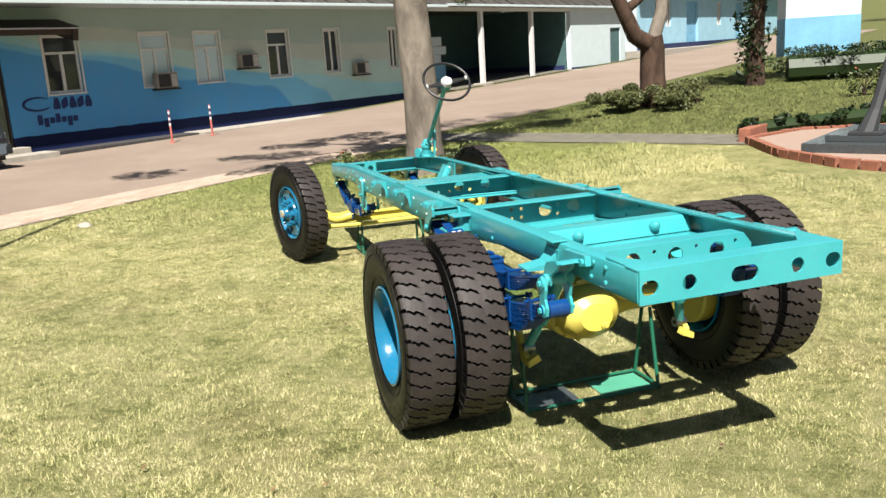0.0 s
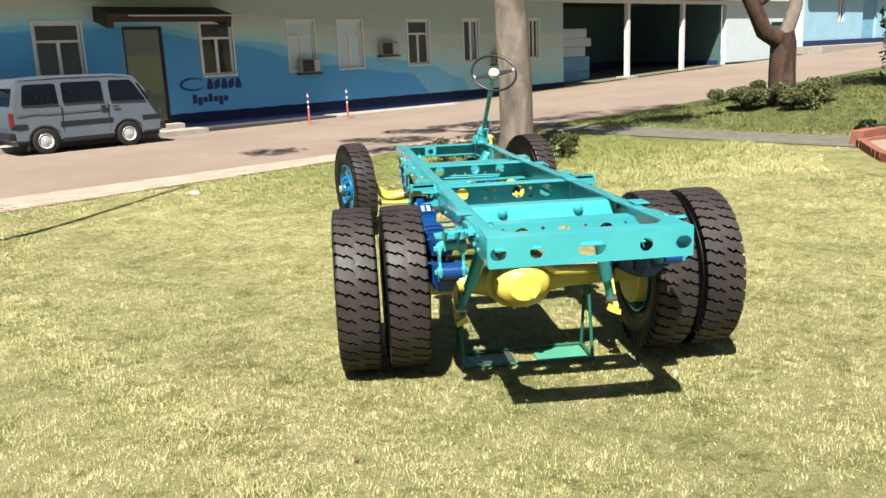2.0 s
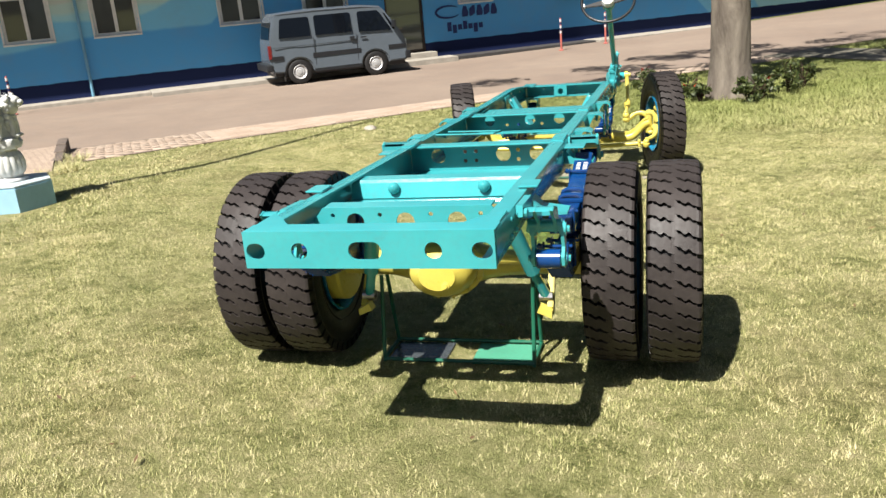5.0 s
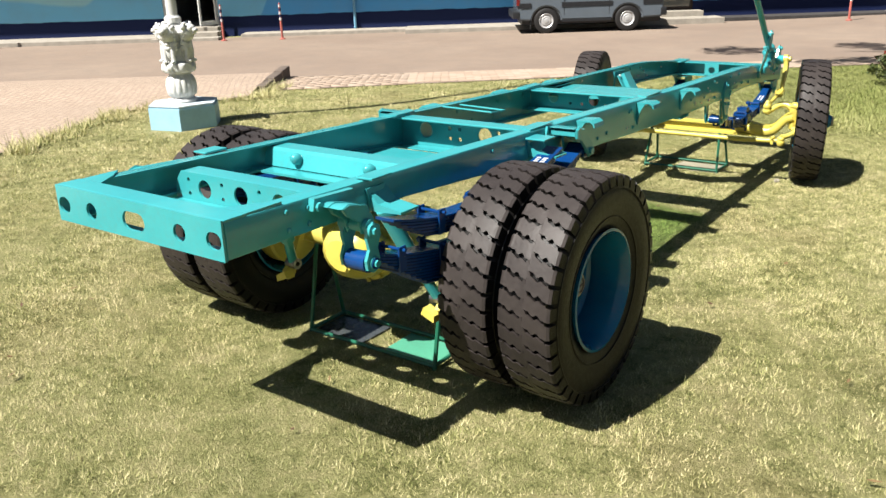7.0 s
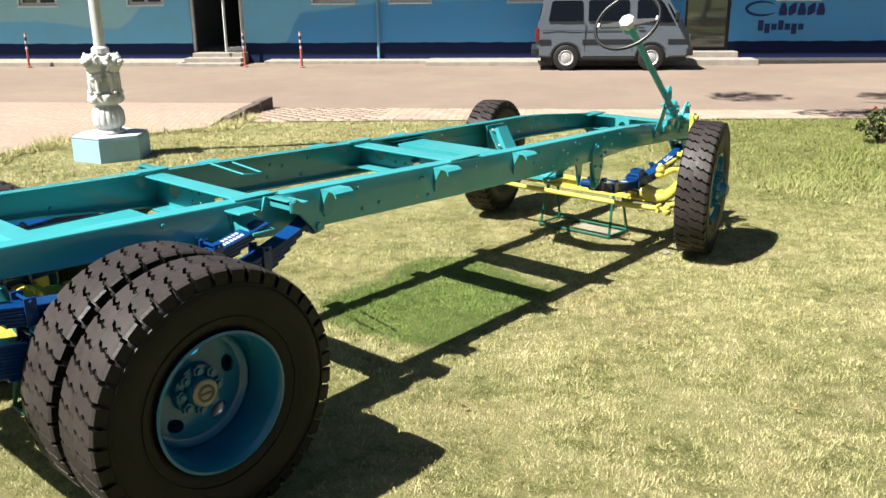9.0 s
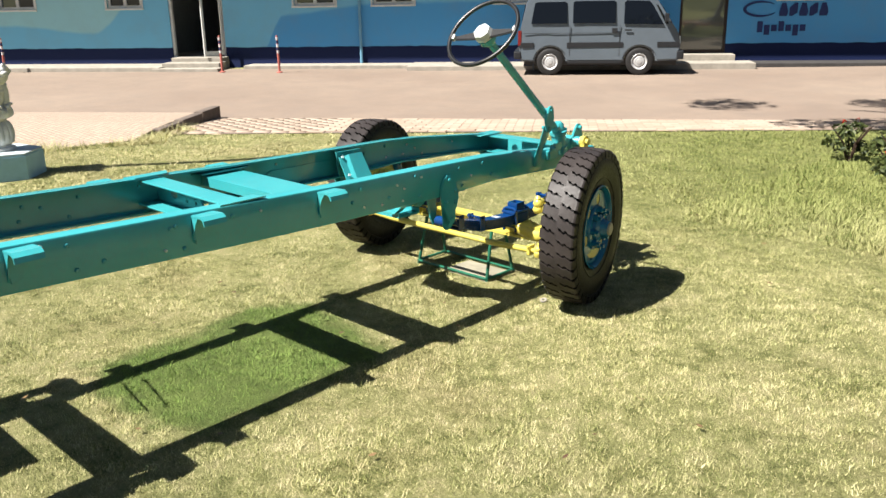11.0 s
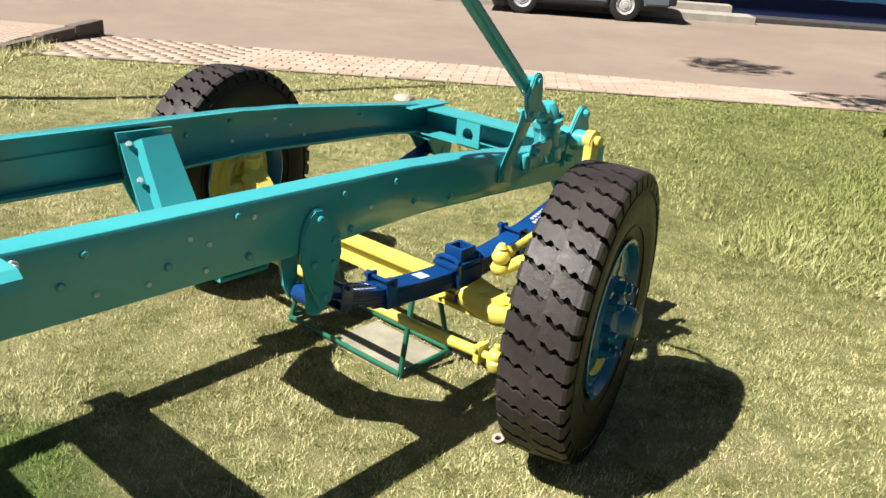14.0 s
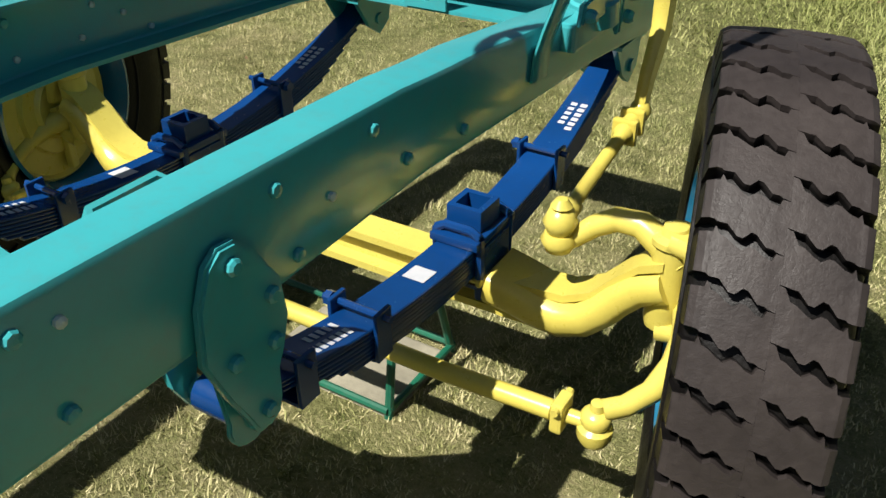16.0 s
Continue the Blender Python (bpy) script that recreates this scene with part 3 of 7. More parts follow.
office = tagged(empty("office_building", FRONT), "long low office painted with blue waves, grey corrugated roof", "building")
holes = [(a, b, SILL, HEAD) for a, b, _ in WINDOWS] + [(a, b, 0.22, 2.72) for a, b in DOORS]
facade("wall", -30.0, 15.9, -0.6, EAVE + 0.25, holes, MURAL, office)
# unseen inner shell, added to shut daylight out of the rooms
part("back_wall", boxes((-30, 34.5, 8.2, 8.4, -0.6, EAVE + 0.1)), PALEWALL, office)
part("end_wall", boxes((-30.2, -30, 0, 8.4, -0.6, EAVE + 0.1)), PALEWALL, office)
part("end_wall", boxes((15.66, 15.9, 0.26, 8.2, -0.6, EAVE + 0.1)), PALEWALL, office)
part("floor", boxes((-30, 15.6, 0.26, 8.2, -0.3, 0.2)), CONCRETE, office)
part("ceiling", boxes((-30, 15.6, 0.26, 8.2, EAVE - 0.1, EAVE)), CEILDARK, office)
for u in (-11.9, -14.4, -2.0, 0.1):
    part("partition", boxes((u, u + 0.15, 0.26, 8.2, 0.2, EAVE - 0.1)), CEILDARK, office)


def window(a, b, kind, glass):
    """Frame, transom and casements in the opening, with a slim sill."""
    mid = (a + b) / 2
    top = 2.36 if kind == 2 else HEAD - 0.06
    panes = [(a + 0.06, mid - 0.04, SILL + 0.06, top), (mid + 0.04, b - 0.06, SILL + 0.06, top)]
    if kind == 2:
        panes.append((a + 0.06, b - 0.06, 2.42, HEAD - 0.06))
    win = part("window", holed(rect(a, b, SILL, HEAD), [rect(*p) for p in panes], "y", 0.05, 0.13), ALU, office)
    for p in panes:
        cx, cz = (p[0] + p[1]) / 2, (p[2] + p[3]) / 2
        part("pane", boxes((p[0] - cx, p[1] - cx, -0.0035, 0.0035, p[2] - cz, p[3] - cz)), glass, win,
             m=Matrix.Translation((cx, 0.09, cz)) @ Matrix.Rotation(radians(rng.uniform(-2.5, 2.5)), 4, "Z") @ Matrix.Rotation(radians(rng.uniform(-1.5, 0.5)), 4, "X"))
    part("sill", boxes((a - 0.05, b + 0.05, -0.05, 0.05, SILL - 0.05, SILL - 0.004), bevel=0.008), ALU, win)
    part("surround", fix(slab([(a - 0.05, SILL), (a - 0.004, SILL), (a - 0.004, HEAD + 0.004), (b + 0.004, HEAD + 0.004), (b + 0.004, SILL), (b + 0.05, SILL), (b + 0.05, HEAD + 0.05), (a - 0.05, HEAD + 0.05)], "y", -0.02, 0.0)), ALU, win)


for a, b, kind in WINDOWS:
    window(a, b, kind, SKYSHEEN if 3 < a < 6 else PANE)


def glass_door(a, b, open_leaf):
    d = part("door", fix(slab([(a, 0.22), (a + 0.06, 0.22), (a + 0.06, 2.64), (b - 0.06, 2.64), (b - 0.06, 0.22), (b, 0.22), (b, 2.72), (a, 2.72)], "y", 0.04, 0.14)),
             ALU if open_leaf else WOODDARK, office, "glazed door" if not open_leaf else "aluminium door frame with one leaf ajar")
    if open_leaf:
        hinge = Matrix.Translation((b - 0.07, 0.03, 0)) @ Matrix.Rotation(radians(62), 4, "Z")
        part("door_leaf", holed(rect(-0.62, 0.0, 0.26, 2.6), [rect(-0.56, -0.06, 0.36, 2.52)], "y", -0.03, 0.0), ALU, d, m=hinge)
    else:
        part("pane", boxes((a + 0.06, b - 0.06, 0.08, 0.088, 0.3, 2.64)), DOORGLASS, d)
        part("kick_plate", boxes((a + 0.06, b - 0.06, 0.06, 0.11, 0.22, 0.3)), WOODDARK, d)


glass_door(*DOORS[0], True)
glass_door(*DOORS[1], False)

# steps
stp = part("entrance_steps", boxes((-13.75, -12.1, -1.25, -0.9, -0.3, 0.03), (-13.65, -12.2, -0.9, -0.45, -0.3, 0.13), (-13.6, -12.3, -0.45, 0.04, -0.3, 0.22), bevel=0.012), CONCRETE, m=FRONT)
tagged(stp, "three worn concrete steps up to the open door", "steps")
stp = part("entrance_steps", boxes((-2.15, 0.12, -1.1, -0.42, -0.3, 0.09), (-1.6, -0.2, -0.42, 0.04, -0.3, 0.22), bevel=0.012), CONCRETE, m=FRONT)
tagged(stp, "two broad concrete steps under the wooden canopy", "steps")


def canopy():
    c = part("canopy", boxes((-2.1, 1.2, -0.95, -0.01, 0.0, 0.045)), WOODDARK, office, "dark timber canopy with a pale metal edge",
             m=Matrix.Translation((0, 0, 3.16)) @ Matrix.Rotation(radians(14), 4, "X"))
    for u0, u1, y0, y1, z0 in ((-2.1, -1.95, -0.93, -0.04, -0.3), (1.05, 1.2, -0.93, -0.04, -0.3), (-1.948, 1.048, -0.9, -0.84, -0.16)):
        part("fascia", boxes((u0, u1, y0, y1, z0, -0.004)), WOODDARK, c)
    part("metal_edge", boxes((-1.6, 1.3, -1.06, -0.96, 0.01, 0.03)), WHITE, c)


canopy()
part("down_pipe", pipe([(-8.9, -0.06, 0.05), (-8.9, -0.06, EAVE - 0.2)], 0.035, 8), BLUEWALL, office)

# roof: corrugated sheets in overlapping courses
RIDGE_Z, RIDGE_Y = 6.05, 4.2
# (from u, to u, eave's y, eave's z): the office's deep eave and the shed's shallow one
EAVES = [(-30.5, 15.95, -1.25, 3.54), (16.0, 34.8, -0.24, 3.68)]


def corrugated(width, length, waves, amp=0.026):
    bm = bmesh.new()
    n = waves * 6
    rows = []
    for j in range(2):
        rows.append([bm.verts.new((width * i / n, length * j, amp * math.cos(2 * math.pi * waves * i / n))) for i in range(n + 1)])
    for i in range(n):
        bm.faces.new((rows[0][i], rows[0][i + 1], rows[1][i + 1], rows[1][i]))
    return bm


roof = part("roof", boxes((-30.5, 34.8, 4.1, 4.3, RIDGE_Z - 0.03, RIDGE_Z + 0.07), bevel=0.03), ROOF, office)
BACK = math.hypot(4.7, RIDGE_Z - EAVE)
part("roof_back", boxes((-30.5, 34.8, 0, BACK, -0.02, 0.02)), ROOF, roof, m=Matrix.Translation((0, 4.24, RIDGE_Z)) @ Matrix.Rotation(-math.atan2(RIDGE_Z - EAVE, 4.7), 4, "X"))
for u0, u1, ey, ez in EAVES:
    tilt = math.atan2(RIDGE_Z - ez, RIDGE_Y - ey)
    course = math.hypot(RIDGE_Z - ez, RIDGE_Y - ey) / 3
    first = first_pale = None
    n = round((u1 - u0) / 1.05)
    for k in range(n):
        for j in range(3):
            u = u0 + 0.05 + k * (u1 - u0 - 0.1) / n
            m = Matrix.Translation((u + rng.uniform(-0.01, 0.01), ey, ez)) @ Matrix.Rotation(tilt, 4, "X") @ Matrix.Translation((0, j * course - 0.08, 0.012 * j + 0.03 + rng.uniform(0, 0.012)))
            pale = j >= 1 and -4.2 < u < -0.6
            if pale and first_pale:
                again(first_pale, m)
            elif not pale and first:
                again(first, m)
            else:
                ob = part("roof_sheet", corrugated(1.1, course + 0.16, 7), ROOFPALE if pale else ROOF, roof, smooth=60, m=m)
                first, first_pale = (first, ob) if pale else (ob, first_pale)
    part("gutter", boxes((u0, u1, ey - 0.1, ey, ez - 0.07, ez + 0.02), bevel=0.01), PALEWALL, office)
    part("soffit", boxes((u0, u1, ey + 0.01, -0.01, ez - 0.06, ez - 0.03)), PALEWALL, office)
part("gable_end", slab([(0, EAVE), (8.4, EAVE), (4.2, RIDGE_Z - 0.05)], "x", 34.3, 34.5), PALEWALL, office)

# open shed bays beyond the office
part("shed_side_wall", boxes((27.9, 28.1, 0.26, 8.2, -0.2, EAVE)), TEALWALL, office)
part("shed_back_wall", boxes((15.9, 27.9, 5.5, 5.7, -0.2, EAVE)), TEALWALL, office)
part("shed_beam", boxes((15.9, 28.1, -0.02, 0.2, EAVE - 0.22, EAVE - 0.065)), WHITE, office)
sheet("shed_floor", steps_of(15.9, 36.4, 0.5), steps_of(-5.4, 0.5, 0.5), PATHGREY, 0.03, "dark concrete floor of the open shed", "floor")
part("shed_stripe", boxes((15.95, 27.88, 5.42, 5.5, 0.3, 0.95)), NAVY, office)
part("shed_stripe", boxes((27.82, 27.9, 0.28, 5.4, 0.3, 0.85)), NAVY, office)
for u in (20.2, 24.4):
    post = part("shed_post", boxes((u - 0.09, u + 0.09, 0.0, 0.18, 0.45, EAVE - 0.22)), WHITE, office)
    part("post_base", boxes((u - 0.32, u + 0.32, -0.25, 0.4, 0.1, 0.46), bevel=0.02), CONCRETE, post)
facade("right_wall", 28.1, 34.5, -0.2, EAVE + 0.1, [(32.6, 33.9, 0.55, 2.6)], PALEWALL, office)
part("right_stripe", boxes((28.1, 32.6, -0.03, -0.004, 0.2, 0.72)), NAVY, office)
part("shed_door", boxes((32.6, 33.9, 0.08, 0.13, 0.5, 2.6)), TEALWALL, office)
part("ramp_edge", boxes((27.6, 33.0, -0.9, -0.03, -0.2, 0.62), bevel=0.02), CONCRETE, office)
store = tagged(empty("crate_stack", FRONT), "stack of pale and blue crates inside the open shed", "crates")
for z0, z1, u1, mat in ((0.31, 0.72, 19.6, BLUEWALL), (0.73, 1.35, 19.6, BLUEWALL), (1.36, 1.75, 19.3, PALEWALL), (1.76, 2.1, 19.7, PALEWALL), (2.11, 2.5, 19.4, PALEWALL)):
    part("crate", boxes((16.4, u1, 1.6, 2.8, z0, z1), bevel=0.02), mat, store)


# sign: plain shapes in the sign's colour
def sign():
    bm = bmesh.new()
    n = 40
    for k in range(n):
        a0, a1 = radians(40) + radians(285) * k / n, radians(40) + radians(285) * (k + 1) / n
        t0, t1 = 0.015 + 0.05 * math.sin(math.pi * k / n), 0.015 + 0.05 * math.sin(math.pi * (k + 1) / n)
        q = []
        for a, t, side in ((a0, t0, 1), (a1, t1, 1), (a1, t1, -1), (a0, t0, -1)):
            q.append((0.36 + (0.36 + side * t * 0.5) * math.cos(a), 1.19 + (0.155 + side * t * 0.5) * math.sin(a)))
        slab(q, "y", -0.016, -0.004, bm=bm)
    s = part("wall_sign", bm, SIGNBLUE, m=FRONT)
    tagged(s, "dark blue painted company sign of plain shapes on the wall", "sign")
    for k in range(5):
        u = 0.76 + k * 0.215
        part("sign_bar", slab([(u, 1.03), (u + 0.16, 1.03), (u + 0.185, 1.12), (u + 0.13, 1.31), (u + 0.04, 1.31), (u - 0.005, 1.12)] if k % 2 == 0 else
                              [(u, 1.03), (u + 0.06, 1.03), (u + 0.17, 1.1), (u + 0.17, 1.31), (u + 0.11, 1.31), (u, 1.22)], "y", -0.016, -0.004), SIGNBLUE, s)
    for k, (h0, h1) in enumerate(((0.68, 0.92), (0.62, 0.84), (0.7, 0.84), (0.7, 0.92), (0.7, 0.84), (0.6, 0.84), (0.7, 0.84))):
        u = 0.3 + k * 0.155
        part("sign_bar", boxes((u, u + 0.12, -0.016, -0.004, h0, h1), bevel=0.005), SIGNBLUE, s)


sign()


def air_conditioner(u, z, label):
    a = tagged(part("air_conditioner", boxes((u, u + 0.66, -0.22, 0.0, z, z + 0.42), bevel=0.015), CONCRETE, m=FRONT), label, "air conditioner", "window units")
    part("front_panel", boxes((u + 0.03, u + 0.42, -0.23, -0.22, z + 0.04, z + 0.38)), DARK, a)
    for k in range(6):
        part("louvre", boxes((u + 0.45, u + 0.63, -0.232, -0.22, z + 0.05 + k * 0.055, z + 0.08 + k * 0.055)), ALU, a)
    part("shelf", boxes((u - 0.05, u + 0.71, -0.26, 0.0, z - 0.05, z - 0.004)), DARK, a)


air_conditioner(3.72, 1.33, "weathered window air conditioner under a window")
air_conditioner(6.75, 1.74, "weathered air conditioner set in the wall between windows")
air_conditioner(11.85, 1.27, "weathered air conditioner low on the pale wall")


# buildings beyond, up the road
def far_building():
    b = tagged(empty("far_building", FRONT @ Matrix.Translation((0, 0, 0))), "pale blue workshop up the road with dark windows and grey roof", "building")
    hs = [(u, u + 0.9, 2.6, 4.2) for u in (42.4, 52, 60)] + [(46.0, 48.2, 1.2, 4.2), (56.2, 57.8, 1.5, 4.2)]
    facade("wall", 38.0, 76, 0.2, 5.4, hs, FARWALL, b, y0=0.8, y1=1.1)
    part("side_wall", slab([(0.8, 0.2), (10, 0.2), (10, 5.4), (5.4, 7.6), (0.8, 5.4)], "x", 37.8, 38.0), PALEWALL, b)
    part("base_stripe", boxes((38, 76, 0.7, 0.8, 0.2, 1.55)), NAVY, b)
    for h in hs[:3]:
        w = part("window", holed(rect(*h), [rect(h[0] + 0.06, h[0] + 0.38, h[2] + 0.05, h[3] - 0.05), rect(h[0] + 0.52, h[1] - 0.06, h[2] + 0.05, h[3] - 0.05)], "y", 0.86, 0.96), WHITE, b)
        part("pane", boxes((h[0], h[1], 0.98, 0.99, h[2], h[3])), PANE, w)
    for h in hs[3:]:
        part("door", boxes((h[0], h[1], 0.98, 1.05, h[2], h[3])), BLUEWALL, b)
    # dark sheet added behind the openings in place of an unlit room
    part("inside", boxes((38.1, 76, 4, 4.1, 0.2, 5.4)), DARK, b)
    m = Matrix.Translation((37.4, 0.1, 5.25)) @ Matrix.Rotation(math.atan2(2.3, 5.3), 4, "X")
    part("roof", corrugated(39, 6.0, 120, 0.04), ROOF, b, m=m)
    part("gutter", boxes((37.4, 76, 0.0, 0.12, 5.12, 5.26)), WHITE, b)
    part("apron", boxes((36, 76, -1.2, 0.7, 0.2, 1.25)), CONCRETE, b)


far_building()


def boundary_block():
    x, y = 22.5, 27.5
    m = Matrix.Translation((x, y, 0)) @ Matrix.Rotation(radians(-32), 4, "Z")
    b = tagged(part("plaster_block", boxes((-1.35, 1.35, 0, 2.5, 0.2, 5.0), bevel=0.03), PALEWALL, m=m), "white plastered block with a sky blue lower half behind the hedge", "building")
    part("blue_dado", boxes((-1.356, 1.356, -0.006, 2.506, 0.2, 2.3)), BLUEWALL, b)


boundary_block()

# ---- the truck chassis ----
chassis = tagged(empty("truck_chassis", Matrix.Identity(4)), "bare teal truck chassis, blue springs, yellow axles, on lawn", "truck chassis")


RX = 0.437
FAY = 7.61                     # front axle
STEER = radians(15)            # how far the front wheels are turned
TOP = [(2.485, 1.008), (4.3, 0.955), (6.2, 0.893), (7.40, 0.869), (8.34, 0.777)]
LOW = [(2.485, 0.884), (3.35, 0.872), (3.8, 0.842), (4.45, 0.772), (5.6, 0.728), (6.4, 0.704), (6.95, 0.701), (7.35, 0.716), (8.0, 0.688), (8.34, 0.655)]


def top_z(y):
    return float(np.interp(y, [p[0] for p in TOP], [p[1] for p in TOP]))


def low_z(y):
    return float(np.interp(y, [p[0] for p in LOW], [p[1] for p in LOW]))


def rail(s):
    bm = bmesh.new()
    rings = []
    ys = sorted({2.485, 2.9, 3.35, 3.6, 3.8, 4.1, 4.45, 5, 5.6, 6.2, 6.9, 7.3, 7.37, 7.43, 7.5, 8.0, 8.34})
    for y in ys:
        zt, zb, x = top_z(y) - (0.004 if 7.36 < y < 7.44 else 0), low_z(y), RX
        prof = [(x, zt - 0.012), (x - 0.004, zt - 0.003), (x - 0.012, zt), (x - 0.068, zt), (x - 0.068, zt - 0.009), (x - 0.012, zt - 0.009), (x - 0.009, zt - 0.013),
                (x - 0.009, zb + 0.013), (x - 0.012, zb + 0.009), (x - 0.068, zb + 0.009), (x - 0.068, zb), (x - 0.012, zb), (x - 0.004, zb + 0.003), (x, zb + 0.012)]
        rings.append([bm.verts.new((s * p[0], y, p[1])) for p in prof])
    n = len(rings[0])
    for a, b in zip(rings, rings[1:]):
        for k in range(n):
            bm.faces.new((a[k], a[(k + 1) % n], b[(k + 1) % n], b[k]))
    bm.faces.new(rings[0])
    bm.faces.new(rings[-1][::-1])
    return part("side_rail", fix(bm), TEAL, chassis, smooth=30)


rails = {s: rail(s) for s in (1, -1)}


def rear_beam():
    zt, zb = 1.012, 0.884
    out = [(-0.434, zb), (0.434, zb), (0.434, zt), (-0.434, zt)]
    zc = (zt + zb) / 2 - 0.004
    holes_ = [slot(-0.392, zc, 0.034, 0.028), circle(-0.232, zc, 0.029), slot(0, zc, 0.058, 0.031), circle(0.232, zc, 0.029), slot(0.392, zc, 0.034, 0.028)]
    b = part("rear_beam", holed(out, holes_, "y", 2.474, 2.483), TEAL, chassis)
    fl = boxes((-0.436, 0.436, 2.484, 2.57, zt - 0.009, zt), (-0.36, 0.36, 2.484, 2.55, zb, zb + 0.009), bevel=0.003)
    part("beam_flange", fl, TEAL, b)
    part("gusset", slab([(-0.43, 2.572), (-0.31, 2.572), (-0.37, 2.66), (-0.43, 2.72)], "z", 1.001, 1.010), TEAL, b)
    part("gusset", slab([(0.43, 2.572), (0.31, 2.572), (0.37, 2.66), (0.43, 2.72)], "z", 1.001, 1.010), TEAL, b)


rear_beam()


def cross_member(y, depth, wide, holes_, opening=1, drop=0.0):
    """A channel between the rails: web with openings, flanges above and below."""
    zt = top_z(y) - 0.012 - drop
    zb = zt - depth
    hw = RX - 0.012
    web_y = y if opening > 0 else y + wide
    c = part("cross_member", holed([(-hw, zb), (hw, zb), (hw, zt), (-hw, zt)], holes_(zb, zt), "y", web_y - 0.004, web_y + 0.004), TEAL, chassis)
    y0, y1 = (y + 0.0045, y + wide) if opening > 0 else (y, y + wide - 0.0045)
    part("flange", boxes((-hw, hw, y0, y1, zt - 0.009, zt), bevel=0.003), TEAL, c)
    part("flange", boxes((-hw, hw, y0, y1, zb, zb + 0.009), bevel=0.003), TEAL, c)
    for sx in (-1, 1):
        part("end_plate", slab([(sx * 0.365, y - 0.03), (sx * 0.43, y - 0.06), (sx * 0.43, y + wide + 0.06), (sx * 0.365, y + wide + 0.03)], "z", zt + 0.0125, zt + 0.0185), TEAL, c)
    return c


def first_member():
    y, zt = 2.92, 0.975
    zb = zt - 0.115
    out = [(-0.37, zb), (0.37, zb), (0.37, zt - 0.05), (0.33, zt), (-0.33, zt), (-0.37, zt - 0.05)]
    zc = zt - 0.058
    hs = [circle(x, zc, 0.036) for x in (-0.2, 0.0, 0.2)] + [circle(x, zc + dz, 0.009, 10) for x in (-0.29, -0.1, 0.1, 0.29) for dz in (0.028, -0.026)]
    c = part("cross_member", holed(out, hs, "y", y, y + 0.008), TEAL, chassis)
    part("flange", boxes((-0.33, 0.33, y + 0.0085, y + 0.09, zt - 0.009, zt), bevel=0.003), TEAL, c)
    part("flange", boxes((-0.37, 0.37, y - 0.06, y - 0.0005, zb, zb + 0.009), bevel=0.003), TEAL, c)


first_member()


def second_member():
    zt = 0.965
    pts = [(3.40, zt - 0.075), (3.425, zt - 0.012), (3.435, zt), (3.52, zt), (3.53, zt - 0.012), (3.545, zt - 0.075), (3.536, zt - 0.078), (3.518, zt - 0.012), (3.437, zt - 0.012), (3.409, zt - 0.078)]
    c = part("cross_member", slab(pts, "x", -0.40, 0.40), TEAL, chassis)
    part("lower_plate", boxes((-0.40, 0.40, 3.33, 3.42, zt - 0.09, zt - 0.08)), TEAL, c)
    for x in (-0.2, 0.2):
        part("bump_stop", lathe([(0.012, -0.03), (0.024, -0.02), (0.026, 0.0), (0.018, 0.018), (0.003, 0.026)], 14, m=Matrix.Translation((x, 3.40, zt - 0.03)) @ Matrix.Rotation(radians(60), 4, "X")), TEAL, c, smooth=60)
    return c


second_member()
cross_member(4.31, 0.16, 0.09, lambda a, b: [circle(x, (a + b) / 2 + 0.01, 0.04) for x in (-0.27, 0.09, 0.27)] + [circle(x, (a + b) / 2 + dz, 0.011, 10) for x in (-0.12, -0.06, 0.17) for dz in (0.03, -0.02)], -1)
cross_member(5.62, 0.13, 0.11, lambda a, b: [circle(x, (a + b) / 2 + 0.01, 0.036) for x in (-0.26, 0.02, 0.22)] + [circle(x, (a + b) / 2 - 0.02, 0.011, 10) for x in (-0.14, -0.06, 0.1)], -1)
cross_member(5.98, 0.05, 0.22, lambda a, b: [], 1, 0.03)


def loop_rod():
    part("brake_pipe_clip", pipe([(-0.35, 4.66, 0.945), (0.0, 4.60, 0.95), (0.03, 4.68, 0.95), (-0.3, 4.75, 0.945)], 0.005, 8), TEAL, chassis)
    part("floor_pan", boxes((-0.36, 0.1, 3.55, 4.2, 0.80, 0.812)), TEAL, chassis)


loop_rod()


def pressed_leg(s):
    """A dished, flaring pressing with a flat flange, curving from the rail down to the cross member."""
    way = [(0.326, 0.860), (0.298, 0.812), (0.255, 0.742), (0.212, 0.674), (0.182, 0.634), (0.150, 0.608), (0.115, 0.594)]
    bm = bmesh.new()
    rings = []
    for k, (x, z) in enumerate(way):
        (xa, za), (xb, zb) = way[max(k - 1, 0)], way[min(k + 1, len(way) - 1)]
        d = math.hypot(xb - xa, zb - za)
        nx, nz = (zb - za) / d, -(xb - xa) / d
        f = k / (len(way) - 1)
        lo, hi, deep = 6.880 - 0.022 * f, 7.005 + 0.020 * f, 0.026 - 0.008 * f
        prof = [(lo - 0.042, 0.0), (lo, 0.0), (lo + 0.014, deep), (hi - 0.012, deep), (hi, 0.0), (hi, -0.007), (hi - 0.016, deep - 0.007), (lo + 0.018, deep - 0.007), (lo + 0.004, -0.007), (lo - 0.042, -0.007)]
        rings.append([bm.verts.new((s * (x + nx * h), y, z + nz * h)) for y, h in prof])
    for p, q in zip(rings, rings[1:]):
        for j in range(len(p)):
            i = (j + 1) % len(p)
            bm.faces.new((p[j], p[i], q[i], q[j]))
    bm.faces.new(rings[0])
    bm.faces.new(rings[-1][::-1])
    return fix(bm)


